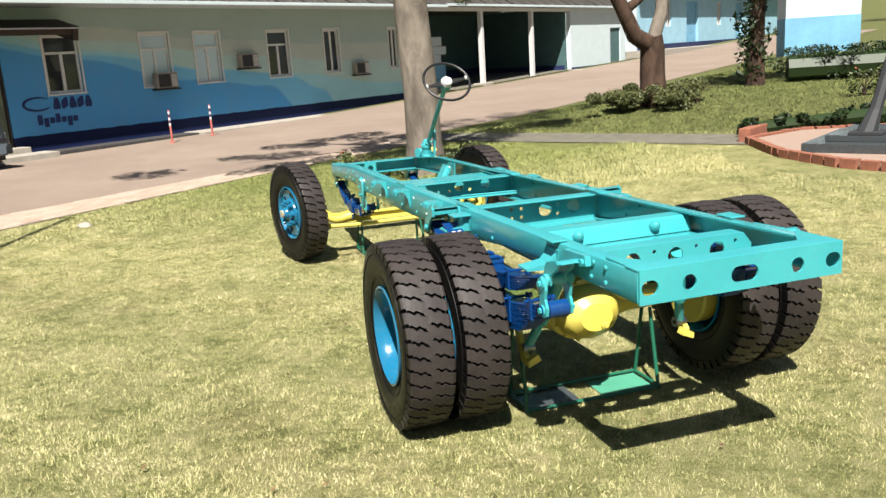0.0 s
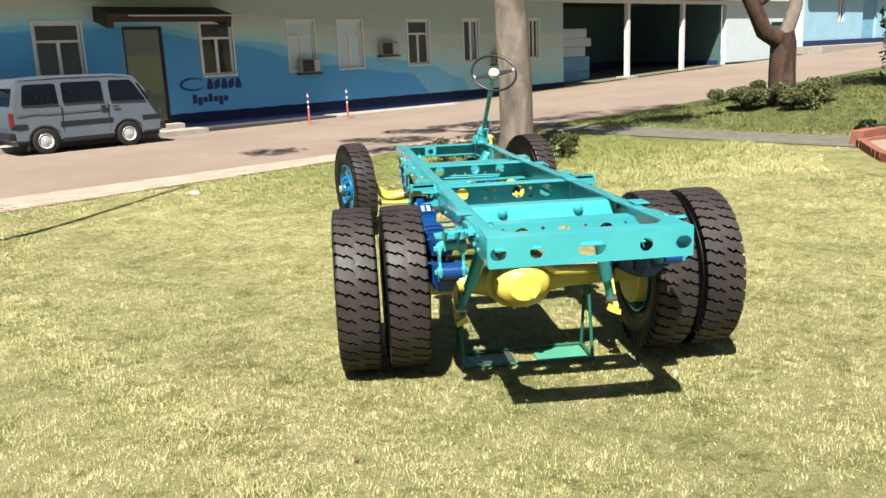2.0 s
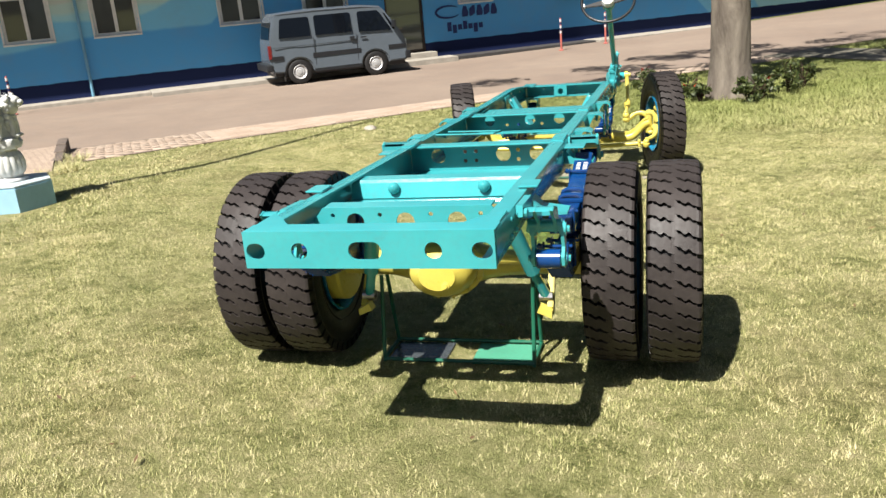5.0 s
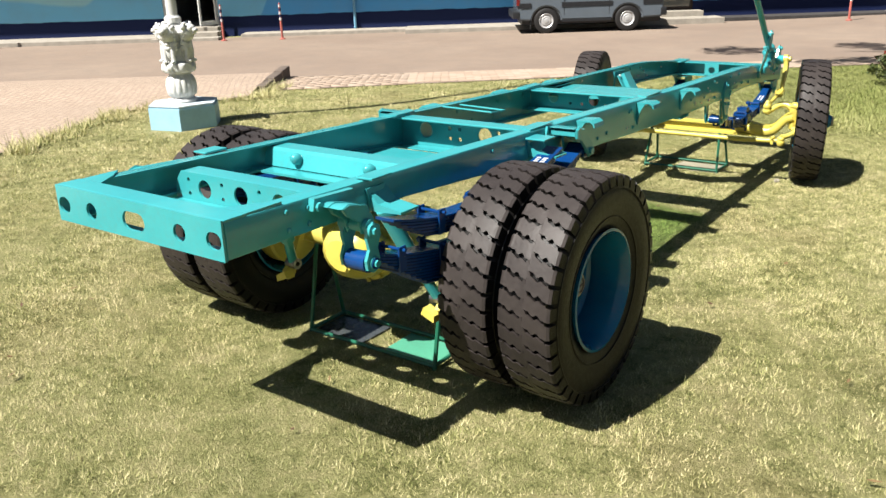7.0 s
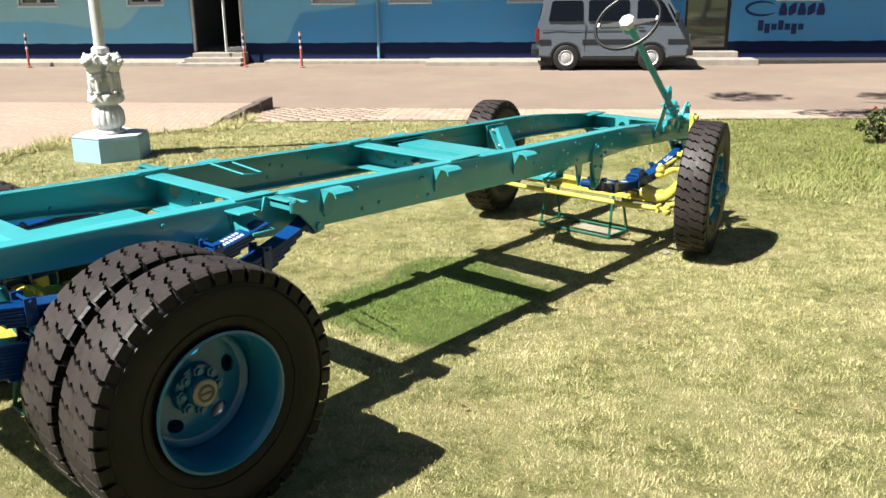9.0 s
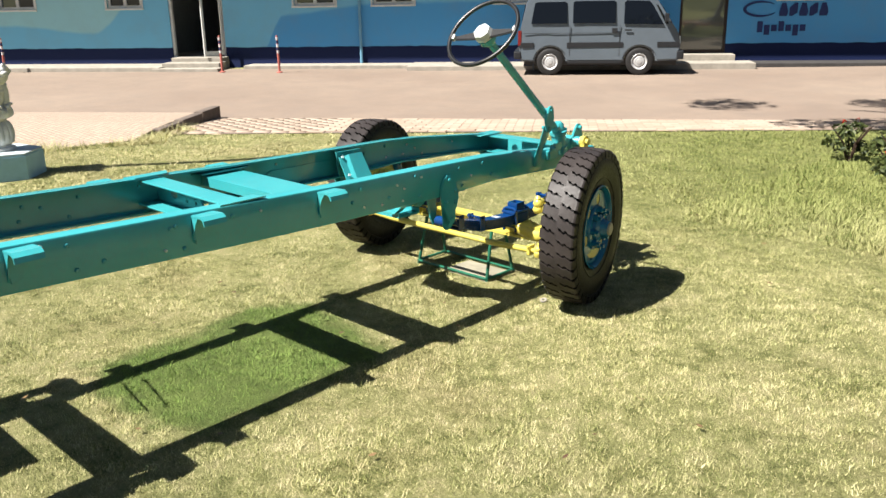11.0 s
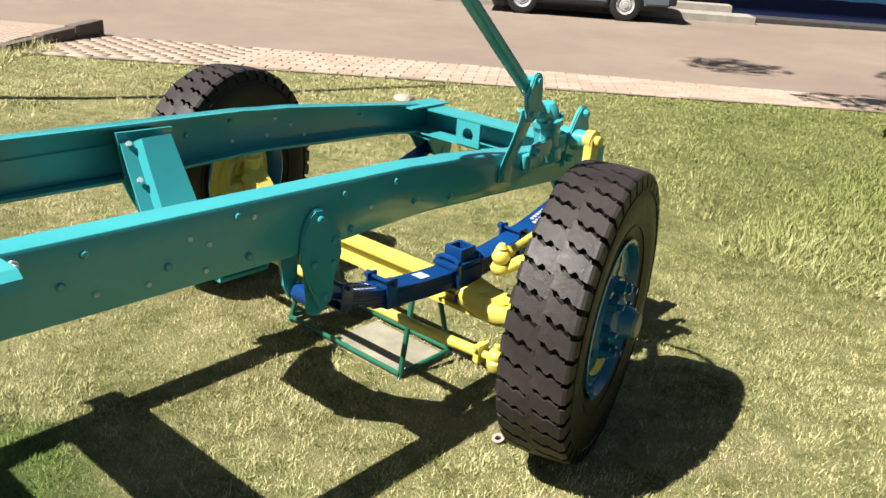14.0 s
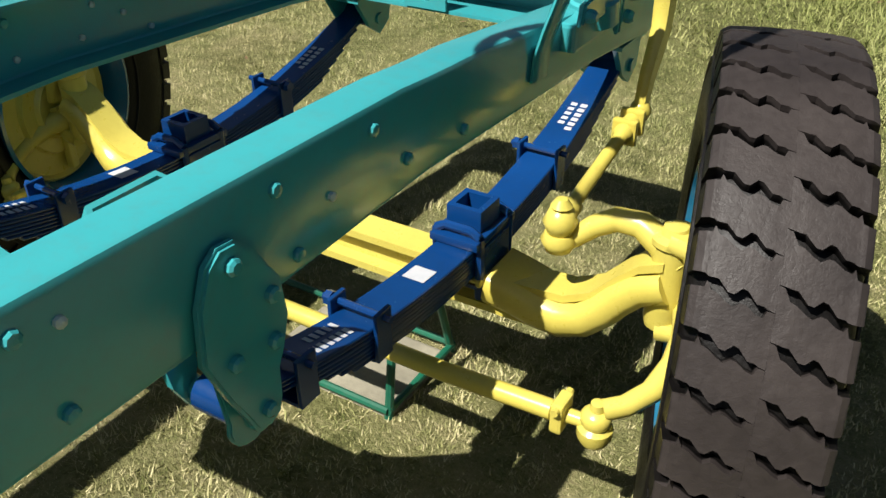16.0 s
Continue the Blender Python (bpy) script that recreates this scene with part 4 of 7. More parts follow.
def engine_member():
    c = part("engine_cross_member", boxes((-0.17, 0.17, 6.835, 7.0, 0.572, 0.584), (-0.17, 0.17, 6.835, 6.843, 0.584, 0.605), (-0.17, 0.17, 6.992, 7.0, 0.584, 0.605), bevel=0.003), TEAL, chassis, m=Matrix.Translation((0, -0.01, -0.022)))
    for s in (-1, 1):
        part("drop_leg", pressed_leg(s), TEAL, c, smooth=25)
        part("leg_bracket", fix(slab([(6.84, 0.885), (7.03, 0.880), (7.01, 0.74), (6.86, 0.74)], "x", s * 0.3535, s * 0.366)), TEAL, c)
        for y, f in ((6.858, 0.1), (6.852, 0.45), (6.846, 0.80)):
            part("leg_bolt", lathe([(0.009, 0), (0.009, 0.008)], 6), GLINTBOLT, c, m=Matrix.Translation((s * (0.338 - 0.178 * f), y, 0.884 - 0.278 * f)) @ Matrix.Rotation(s * radians(-57), 4, "Y"))


engine_member()


def front_member():
    zt = 0.781
    c = part("front_cross_member", fix(slab([(8.19, zt), (8.30, zt), (8.30, zt - 0.108), (8.17, zt - 0.108), (8.17, zt - 0.10), (8.292, zt - 0.10), (8.292, zt - 0.008), (8.19, zt - 0.008)], "x", -0.425, 0.425)), TEAL, chassis)
    part("hook_plate", holed([(-0.14, zt - 0.10), (-0.02, zt - 0.10), (-0.02, zt - 0.004), (-0.14, zt - 0.004)], [circle(-0.08, zt - 0.055, 0.027)], "y", 8.16, 8.168), TEAL, c)
    part("corner_plate", boxes((-0.436, -0.33, 8.1, 8.33, zt + 0.004, zt + 0.010)), TEAL, c)
    return c


front_member()

BOLT = lathe([(0.010, 0.0), (0.010, 0.004), (0.008, 0.007), (0.003, 0.008)], 8)
bare = part("bolt", lathe([(0.0065, 0.0), (0.0065, 0.005), (0.002, 0.007)], 8), GLINTBOLT, rails[1], "unpainted bolt head, glint put into its pale colour", m=Matrix.Translation((RX, 6.62, 0.80)) @ Matrix.Rotation(radians(90), 4, "Y"))
first_bolt = part("bolt", BOLT, TEAL, rails[1], m=Matrix.Translation((RX, 6.7, 0.85)) @ Matrix.Rotation(radians(90), 4, "Y"))
for s in (1, -1):
    spots = [(y, f) for y in (2.72, 2.83, 3.02, 3.9, 4.05, 4.62, 4.9, 5.05, 5.3, 5.37, 5.62, 5.75, 6.0, 6.2, 6.33, 6.45, 6.6, 6.75, 7.05, 7.2, 7.3, 7.45, 7.6) for f in (0.25, 0.72)]
    spots += [(5.18, 0.5), (5.5, 0.4), (6.25, 0.5), (6.52, 0.45), (7.12, 0.5), (7.55, 0.5), (7.9, 0.6), (8.1, 0.5)]
    for y, f in spots:
        if rng.random() < 0.35:
            continue
        y2, f2 = y + rng.uniform(-0.03, 0.03), f + rng.uniform(-0.07, 0.07)
        z = low_z(y2) + f2 * (top_z(y2) - low_z(y2))
        shiny = y > 5.0 and rng.random() < 0.28
        again(bare if shiny else first_bolt, Matrix.Translation((s * RX, y2, z)) @ Matrix.Rotation(s * radians(90), 4, "Y"), rails[s])
        if rng.random() < 0.6:
            again(bare if y > 6.2 and rng.random() < 0.6 else first_bolt, Matrix.Translation((s * (RX - 0.009), y2, z)) @ Matrix.Rotation(-s * radians(90), 4, "Y"), rails[s])


def stiffener(s):
    """A round-ended plate lying against the rail's inner face."""
    zb = low_z(6.6) + 0.012
    rim = [(6.86, zb), (6.86, zb + 0.098)] + [(6.42 - 0.049 * math.sin(t), zb + 0.049 + 0.049 * math.cos(t)) for t in (k * math.pi / 8 for k in range(9))]
    part("rail_stiffener", fix(slab(rim, "x", s * (RX - 0.0165), s * (RX - 0.0095), bevel=0.003)), TEAL, rails[s])


for s in (1, -1):
    stiffener(s)


def outrigger(s, y):
    """A pressed hook bracket on the rail's outer face."""
    zt = top_z(y) - 0.012
    bm = bmesh.new()
    prof = [(0.0, 0.0), (0.075, 0.004), (0.095, -0.010), (0.10, -0.03), (0.094, -0.03), (0.088, -0.014), (0.072, -0.005), (0.0, -0.008)]
    slab([(s * (RX + 0.001 + p[0]), zt + p[1]) for p in prof], "y", y - 0.005, y + 0.10, bm=bm)
    slab([(y, zt - 0.008), (y + 0.07, zt - 0.008), (y + 0.060, zt - 0.05), (y + 0.045, zt - 0.115), (y + 0.005, zt - 0.125)], "x", s * (RX + 0.001), s * (RX + 0.008), bm=bm)
    slab([(s * (RX + 0.001), zt - 0.004), (s * (RX + 0.050), zt - 0.006), (s * (RX + 0.030), zt - 0.035), (s * (RX + 0.018), zt - 0.06), (s * (RX + 0.012), zt - 0.10), (s * (RX + 0.001), zt - 0.12)], "y", y - 0.004, y + 0.003, bm=bm)
    h = part("hook_bracket", fix(bm), TEAL, chassis)
    part("bracket_bolt", lathe([(0.013, 0), (0.013, 0.007), (0.007, 0.009), (0.007, 0.018)], 6), GLINTBOLT, h, m=Matrix.Translation((s * RX, y + 0.118, zt - 0.022)) @ Matrix.Rotation(s * radians(90), 4, "Y"))


for s in (1, -1):
    for y in (4.69, 5.42, 6.07):
        outrigger(s, y)


# ---- springs ----
def bent(y, q):
    """Height on a curve through three (y, z) points."""
    (a, za), (b, zb), (c, zc) = q
    return za * (y - b) * (y - c) / ((a - b) * (a - c)) + zb * (y - a) * (y - c) / ((b - a) * (b - c)) + zc * (y - a) * (y - b) / ((c - a) * (c - b))


def leaf_bm(x, wide, q, y0, y1, drop, thick, n=18):
    bm = bmesh.new()
    rings = []
    for k in range(n + 1):
        y = y0 + (y1 - y0) * k / n
        z = bent(y, q) - drop
        e = 0.002
        rings.append([bm.verts.new((x + px, y, z + pz)) for px, pz in ((-wide / 2, -e), (-wide / 2 + e, 0), (wide / 2 - e, 0), (wide / 2, -e), (wide / 2, -thick + e), (wide / 2 - e, -thick), (-wide / 2 + e, -thick), (-wide / 2, -thick + e))])
    for a, b in zip(rings, rings[1:]):
        for k in range(8):
            bm.faces.new((a[k], a[(k + 1) % 8], b[(k + 1) % 8], b[k]))
    bm.faces.new(rings[0][::-1])
    bm.faces.new(rings[-1])
    return fix(bm)


def spring(s, x, wide, q, count, thick, shrink, eyes, clips, name="leaf_spring", uneven=0.0):
    x = s * x
    y0, yc, y1 = q[0][0], q[1][0], q[2][0]
    main = leaf_bm(x, wide, q, y0, y1, 0, thick, 28)
    if eyes:
        for y in (y0, y1):
            lathe([(0.018, -wide / 2), (eyes, -wide / 2), (eyes, wide / 2), (0.018, wide / 2)], 18, m=Matrix.Translation((x, y, bent(y, q) - eyes + 0.005)) @ Matrix.Rotation(radians(90), 4, "Y"), bm=main, closed=True)
    sp = part(name, main, BLUE, chassis, smooth=40)
    for k in range(1, count):
        f = 1 - shrink * k
        part("leaf", leaf_bm(x, wide - 0.001 * (k % 2), q, yc - (yc - y0) * f, yc + (y1 - yc) * f, k * (thick + 0.0012), thick), BLUE, sp)
    for y, layers in clips:
        z = bent(y, q)
        h = layers * (thick + 0.0012)
        cl = boxes((x - wide / 2 - 0.009, x - wide / 2 - 0.001, y - 0.02, y + 0.02, z - h - 0.008, z + 0.028), (x + wide / 2 + 0.001, x + wide / 2 + 0.009, y - 0.02, y + 0.02, z - h - 0.008, z + 0.028),
                   (x - wide / 2 - 0.001, x + wide / 2 + 0.001, y - 0.02, y + 0.02, z - h - 0.009, z - h - 0.002), bevel=0.002)
        tube(cl, [(x - wide / 2 - 0.03, y, z + 0.016), (x + wide / 2 + 0.022, y, z + 0.016)], 0.0065, 8)
        lathe([(0.013, -0.006), (0.013, 0.006)], 6, m=Matrix.Translation((x - s * (wide / 2 + 0.018), y, z + 0.016)) @ Matrix.Rotation(radians(90), 4, "Y"), bm=cl)
        part("spring_clip", cl, BLUE, sp)
    return sp


FQ = [(6.966, 0.566), (7.61, 0.470), (8.28, 0.614)]
RQ = [(2.955, 0.790), (3.72, 0.668), (4.53, 0.855)]
HQ = [(3.09, 0.872), (3.72, 0.790), (4.30, 0.885)]


def centre_clamp(sp, s, x, wide, y, ztop, zlow, tower):
    x = s * x
    bm = boxes((x - wide / 2 - 0.012, x + wide / 2 + 0.012, y - 0.075, y + 0.075, ztop + 0.001, ztop + 0.018), (x - wide / 2 - 0.012, x + wide / 2 + 0.012, y - 0.07, y + 0.07, zlow - 0.02, zlow - 0.001), bevel=0.004)
    for dy in (-0.055, 0.055):
        for sx in (-1, 1):
            tube(bm, [(x + sx * (wide / 2 + 0.007), y + dy, zlow - 0.045), (x + sx * (wide / 2 + 0.007), y + dy, ztop + 0.02)], 0.009, 8)
        tube(bm, [(x - wide / 2 - 0.007, y + dy, ztop + 0.02), (x - wide / 3, y + dy, ztop + 0.032), (x + wide / 3, y + dy, ztop + 0.032), (x + wide / 2 + 0.007, y + dy, ztop + 0.02)], 0.009, 8)
    part("spring_clamp", bm, BLUE, sp, smooth=35)
    if tower:
        t = bmesh.new()
        o, i = 0.036, 0.024
        for dx0, dx1, dy0, dy1 in ((-o, -i, -o, o), (i, o, -o, o), (-i, i, -o, -i), (-i, i, i, o)):
            box(t, x + dx0, x + dx1, y + dy0, y + dy1, ztop + 0.019, ztop + 0.062)
        part("stop_box", t, BLUE, sp)
        for c0 in (x - wide / 2 - 0.014, x + wide / 2 + 0.002):
            part("clamp_side", boxes((c0, c0 + 0.012, y - 0.05, y + 0.05, zlow, ztop), bevel=0.003), BLUE, sp)


def mark(sp, x, y, q, wide, length, bars):
    """A white sticker or plain painted bars on the top leaf."""
    bm = bmesh.new()
    def cell(u0, u1, v0, v1):
        p = []
        for u, v in ((u0, v0), (u1, v0), (u1, v1), (u0, v1)):
            yy = y + v * length
            p.append(bm.verts.new((x + u * wide, yy, bent(yy, q) + 0.0015)))
        bm.faces.new(p)
    if not bars:
        cell(-0.28, 0.28, 0, 1)
    else:
        for k in range(6):
            cell(0.08, 0.34, k / 6, k / 6 + 0.11)
            if 0 < k < 6:
                cell(-0.30, -0.06, k / 6, k / 6 + 0.10)
    part("marking", fix(bm), WHITEMARK, sp, "white painted marks")


for s in (1, -1):
    fx = 0.374
    f = spring(s, fx, 0.078, FQ, 8, 0.0066, 0.048, 0.028, [(7.25, 7), (7.90, 7), (7.07, 6)])
    centre_clamp(f, s, fx, 0.078, FAY, bent(FAY, FQ), bent(FAY, FQ) - 0.064, True)
    mark(f, s * fx, 7.12, FQ, 0.070, 0.09, True)
    mark(f, s * fx, 7.40, FQ, 0.078, 0.045, False)
    mark(f, s * fx, 8.0, FQ, 0.060, 0.10, True)
    r = spring(s, 0.528, 0.086, RQ, 11, 0.0105, 0.040, 0.036, [(3.12, 5), (3.36, 7), (4.28, 5), (4.12, 6)])
    centre_clamp(r, s, 0.528, 0.086, 3.72, bent(3.72, HQ), bent(3.72, RQ) - 0.132, False)
    h = spring(s, 0.528, 0.086, HQ, 6, 0.0105, 0.06, 0.0, [(3.36, 5), (4.06, 5)], "helper_spring")
    mark(h, s * 0.528, 4.1, HQ, 0.086, 0.10, True)
    part("spacer", boxes((s * 0.528 - 0.04, s * 0.528 + 0.04, 3.64, 3.80, bent(3.72, RQ) + 0.002, bent(3.72, HQ) - 0.071)), BLUE, r)


# ---- spring hangers ----
def hanger(s):
    # front spring, rear shackle: a rounded plate bolted to the rail
    x0, x1 = s * (RX + 0.001), s * (RX + 0.016)
    out = [(6.905, 0.835), (6.925, 0.850), (6.95, 0.848), (6.975, 0.825), (7.012, 0.765), (7.018, 0.71), (7.004, 0.668), (6.992, 0.645), (6.990, 0.60), (6.982, 0.578), (6.962, 0.568), (6.940, 0.576), (6.930, 0.60), (6.905, 0.652), (6.878, 0.72), (6.885, 0.79)]
    p = part("shackle_plate", fix(slab(out, "x", x0, x1, bevel=0.004)), TEAL, chassis, smooth=35, m=Matrix.Translation((0, 0, -0.028)))
    pb = None
    for y, z in ((6.938, 0.822), (6.99, 0.755), (6.92, 0.70), (6.985, 0.69), (6.960, 0.600)):
        m = Matrix.Translation((x1, y, z)) @ Matrix.Rotation(s * radians(90), 4, "Y")
        if pb is None:
            pb = part("plate_bolt", lathe([(0.011, 0), (0.011, 0.007), (0.007, 0.010)], 8), TEAL, p, m=m)
        else:
            again(pb, m)
    ear = [(6.975, 0.72), (6.905, 0.72)] + [(6.956 + 0.038 * math.cos(t), 0.572 + 0.040 * math.sin(t)) for t in (radians(160 + 22 * k) for k in range(11))]
    part("eye_bracket", fix(slab(ear, "x", s * 0.4145, s * 0.424, bevel=0.003)), TEAL, p, smooth=35)
    part("shackle_pin", pipe([(s * 0.30, 6.966, 0.566), (s * 0.434, 6.966, 0.566)], 0.017, 12), TEAL, p)
    part("inner_plate", fix(slab([(6.91, 0.72), (6.98, 0.72), (6.975, 0.60), (6.952, 0.545), (6.93, 0.59)], "x", s * 0.305, s * 0.317)), TEAL, p)
    # front spring, front hanger under the rail's tip
    fh = fix(slab([(8.20, 0.70), (8.36, 0.70), (8.345, 0.62), (8.30, 0.59), (8.255, 0.62)], "x", s * 0.405, s * 0.418))
    slab([(8.20, 0.70), (8.36, 0.70), (8.345, 0.62), (8.30, 0.59), (8.255, 0.62)], "x", s * 0.305, s * 0.318, bm=fh)
    box(fh, min(s * 0.30, s * 0.43), max(s * 0.30, s * 0.43), 8.2, 8.36, 0.695, 0.705)
    fp = part("front_hanger", fix(fh), TEAL, chassis, m=Matrix.Translation((0, -0.02, -0.042)))
    part("hanger_pin", pipe([(s * 0.30, 8.30, 0.632), (s * 0.425, 8.30, 0.632)], 0.016, 12), TEAL, fp)
    # rear spring, rear bracket with shackle links
    xo = s * (RX + 0.001)
    cheek = [(2.85, 0.968), (2.88, 0.978), (2.97, 0.955), (3.0, 0.90), (2.985, 0.862), (2.935, 0.862), (2.925, 0.905), (2.87, 0.94)]
    arm = fix(slab(cheek, "x", s * 0.492, s * 0.504, bevel=0.003))
    slab(cheek, "x", s * 0.552, s * 0.564, bevel=0.003, bm=arm)
    slab([(2.85, 0.966), (2.88, 0.974), (2.95, 0.958), (2.95, 0.948), (2.88, 0.962)], "x", s * 0.462, s * 0.5515, bm=arm)
    tube(arm, [(s * 0.455, 2.958, 0.885), (s * 0.58, 2.958, 0.885)], 0.024, 12)
    slab([(2.82, 0.955), (2.83, 0.995), (3.02, 0.985), (3.03, 0.90), (2.96, 0.91)], "x", xo, s * 0.463, bm=arm)
    a = part("rear_hanger", fix(arm), TEAL, chassis, smooth=40)
    bm = bmesh.new()
    for x in (0.474, 0.583):
        link = [(2.935, 0.885), (2.965, 0.90), (2.995, 0.885), (2.998, 0.85), (2.98, 0.81), (2.988, 0.77), (2.975, 0.735), (2.95, 0.728), (2.925, 0.742), (2.92, 0.775), (2.938, 0.81), (2.928, 0.85)]
        slab(link, "x", s * (x - 0.006), s * (x + 0.006), bm=bm)
        for z in (0.872, 0.760):
            lathe([(0.024, -0.012), (0.024, 0.012)], 14, m=Matrix.Translation((s * x, 2.957, z)) @ Matrix.Rotation(radians(90), 4, "Y"), bm=bm)
            lathe([(0.013, -0.024), (0.013, 0.024)], 6, m=Matrix.Translation((s * x, 2.957, z)) @ Matrix.Rotation(radians(90), 4, "Y"), bm=bm)
    part("shackle_link", fix(bm), TEAL, a)
    part("shackle_pin", pipe([(s * 0.46, 2.957, 0.760), (s * 0.598, 2.957, 0.760)], 0.02, 14), BLUE, a)
    part("bracket_bolt", lathe([(0.016, 0), (0.016, 0.012)], 8, m=Matrix.Translation((s * 0.464, 2.845, 0.966)) @ Matrix.Rotation(s * radians(90), 4, "Y")), TEAL, a)
    # rear spring, front bracket
    arm = fix(slab([(4.40, 0.945), (4.43, 0.958), (4.53, 0.89), (4.575, 0.85), (4.57, 0.805), (4.53, 0.795), (4.50, 0.83), (4.44, 0.89), (4.40, 0.905)], "x", s * 0.578, s * 0.592, bevel=0.004))
    slab([(4.36, 0.90), (4.38, 0.955), (4.53, 0.935), (4.54, 0.87), (4.46, 0.885)], "x", xo, s * 0.4495, bm=arm)
    box(arm, min(s * 0.45, s * 0.58), max(s * 0.45, s * 0.58), 4.40, 4.50, 0.915, 0.935)
    slab([(4.48, 0.90), (4.575, 0.86), (4.57, 0.805), (4.53, 0.795), (4.50, 0.83)], "x", s * 0.4625, s * 0.4755, bm=arm)
    slab([(4.39, 0.950), (4.44, 0.953), (4.575, 0.868), (4.566, 0.858), (4.44, 0.938)], "x", s * 0.451, s * 0.577, bm=arm)
    a = part("front_bracket", fix(arm), TEAL, chassis, smooth=40)
    part("bracket_pin", pipe([(s * 0.45, 4.535, 0.826), (s * 0.605, 4.535, 0.826)], 0.016, 10), TEAL, a)
    # pads over the helper spring's ends
    for y in (3.10, 4.20):
        zt = top_z(y)
        pad = boxes((min(s * 0.40, s * 0.475), max(s * 0.40, s * 0.475), y + 0.0, y + 0.11, zt + 0.003, zt + 0.011) if y < 4 else (min(s * 0.438, s * 0.54), max(s * 0.438, s * 0.54), y - 0.01, y + 0.09, zt - 0.03, zt - 0.022), bevel=0.003)
        slab([(y + 0.0, zt - 0.03), (y + 0.1, zt - 0.03), (y + 0.08, zt - 0.11), (y + 0.02, zt - 0.11)], "x", s * 0.438, s * 0.446, bm=pad)
        slab([(s * 0.438, zt - 0.04), (s * 0.48, zt - 0.085), (s * 0.58, zt - 0.10), (s * 0.58, zt - 0.108), (s * 0.438, zt - 0.115)], "y", y + 0.02, y + 0.12, bm=pad)
        part("helper_pad", fix(pad), TEAL, chassis)
    # shock absorber
    sh = part("shock_absorber", pipe([(s * 0.30, 3.36, 0.80), (s * 0.375, 3.47, 0.53)], 0.034, 16), TEAL, chassis, smooth=40)
    part("shock_rod", pipe([(s * 0.375, 3.47, 0.53), (s * 0.415, 3.525, 0.405)], 0.022, 12), TEAL, sh)
    part("shock_eye", lathe([(0.012, -0.03), (0.026, -0.03), (0.026, 0.03), (0.012, 0.03)], 14, closed=True, m=Matrix.Translation((s * 0.418, 3.53, 0.39)) @ Matrix.Rotation(radians(90), 4, "Y")), CHROME, sh)


for s in (1, -1):
    hanger(s)


# ---- axles ----
def rear_axle():
    ax = lathe([(0.055, -0.60), (0.055, -0.45), (0.062, -0.30), (0.085, -0.20), (0.12, -0.13), (0.14, -0.05), (0.12, 0.05), (0.085, 0.14), (0.062, 0.25), (0.055, 0.45), (0.055, 0.60)], 28,
               m=Matrix.Translation((-0.04, 3.72, 0.49)) @ Matrix.Rotation(radians(90), 4, "Y"))
    a = part("rear_axle", ax, YELLOW, chassis, smooth=50)
    part("differential", lathe([(0.165, 0.0), (0.180, 0.010), (0.180, 0.030), (0.156, 0.034), (0.154, 0.075), (0.146, 0.110), (0.122, 0.150), (0.088, 0.168), (0.082, 0.176), (0.002, 0.178)], 18,
                               m=Matrix.Translation((-0.07, 3.66, 0.500)) @ Matrix.Diagonal((1.06, 1.0, 0.86, 1.0)) @ Matrix.Rotation(radians(90), 4, "X")), YELLOW, a, smooth=32)
    cb = None
    for k in range(14):
        t = 2 * math.pi * k / 14
        m = Matrix.Translation((-0.07 + 0.166 * math.cos(t), 3.624, 0.500 + 0.150 * math.sin(t))) @ Matrix.Rotation(radians(90), 4, "X")
        cb = again(cb, m) if cb else part("cover_bolt", lathe([(0.010, 0), (0.010, 0.012), (0.004, 0.014)], 6), YELLOW, a, m=m)
    part("drain_plug", lathe([(0.020, 0.0), (0.020, 0.012), (0.012, 0.013), (0.012, 0.024)], 8, m=Matrix.Translation((-0.03, 3.485, 0.455)) @ Matrix.Rotation(radians(80), 4, "X")), YELLOW, a)
    part("axle_rib", fix(slab([(-0.26, 0.50), (-0.19, 0.60), (-0.10, 0.645), (-0.02, 0.645), (0.07, 0.60), (0.14, 0.50), (0.10, 0.44), (-0.22, 0.44)], "y", 3.64, 3.67, bevel=0.008)), YELLOW, a)
    part("pinion_nose", lathe([(0.14, 0.0), (0.12, 0.10), (0.08, 0.20), (0.06, 0.28), (0.075, 0.29), (0.075, 0.32)], 20, m=Matrix.Translation((-0.045, 3.76, 0.505)) @ Matrix.Rotation(radians(-90), 4, "X")), YELLOW, a, smooth=40)
    part("brake_pipe", pipe([(0.05, 3.58, 0.60), (0.12, 3.56, 0.565), (0.28, 3.57, 0.555), (0.44, 3.60, 0.55)], [0.018, 0.024, 0.024, 0.016], 10), YELLOW, a)
    for s in (1, -1):
        part("brake_drum", lathe([(0.06, 0.565), (0.17, 0.575), (0.18, 0.585), (0.18, 0.66), (0.06, 0.66)], 36, m=Matrix.Translation((0, 3.72, 0.49)) @ Matrix.Rotation(s * radians(90), 4, "Y")), YELLOW, a, smooth=35)
        br = fix(slab([(3.50, 0.315), (3.54, 0.315), (3.64, 0.52), (3.61, 0.54), (3.53, 0.40), (3.485, 0.36)], "x", s * 0.425, s * 0.452, bevel=0.004))
        slab([(s * 0.385, 0.345), (s * 0.45, 0.318), (s * 0.452, 0.348), (s * 0.40, 0.376)], "y", 3.45, 3.50, bm=br)
        part("brake_bracket", fix(br), YELLOW, a)
        part("spring_seat", boxes((s * 0.528 - 0.05, s * 0.528 + 0.05, 3.63, 3.81, 0.46, 0.532), bevel=0.01), YELLOW, a)


rear_axle()


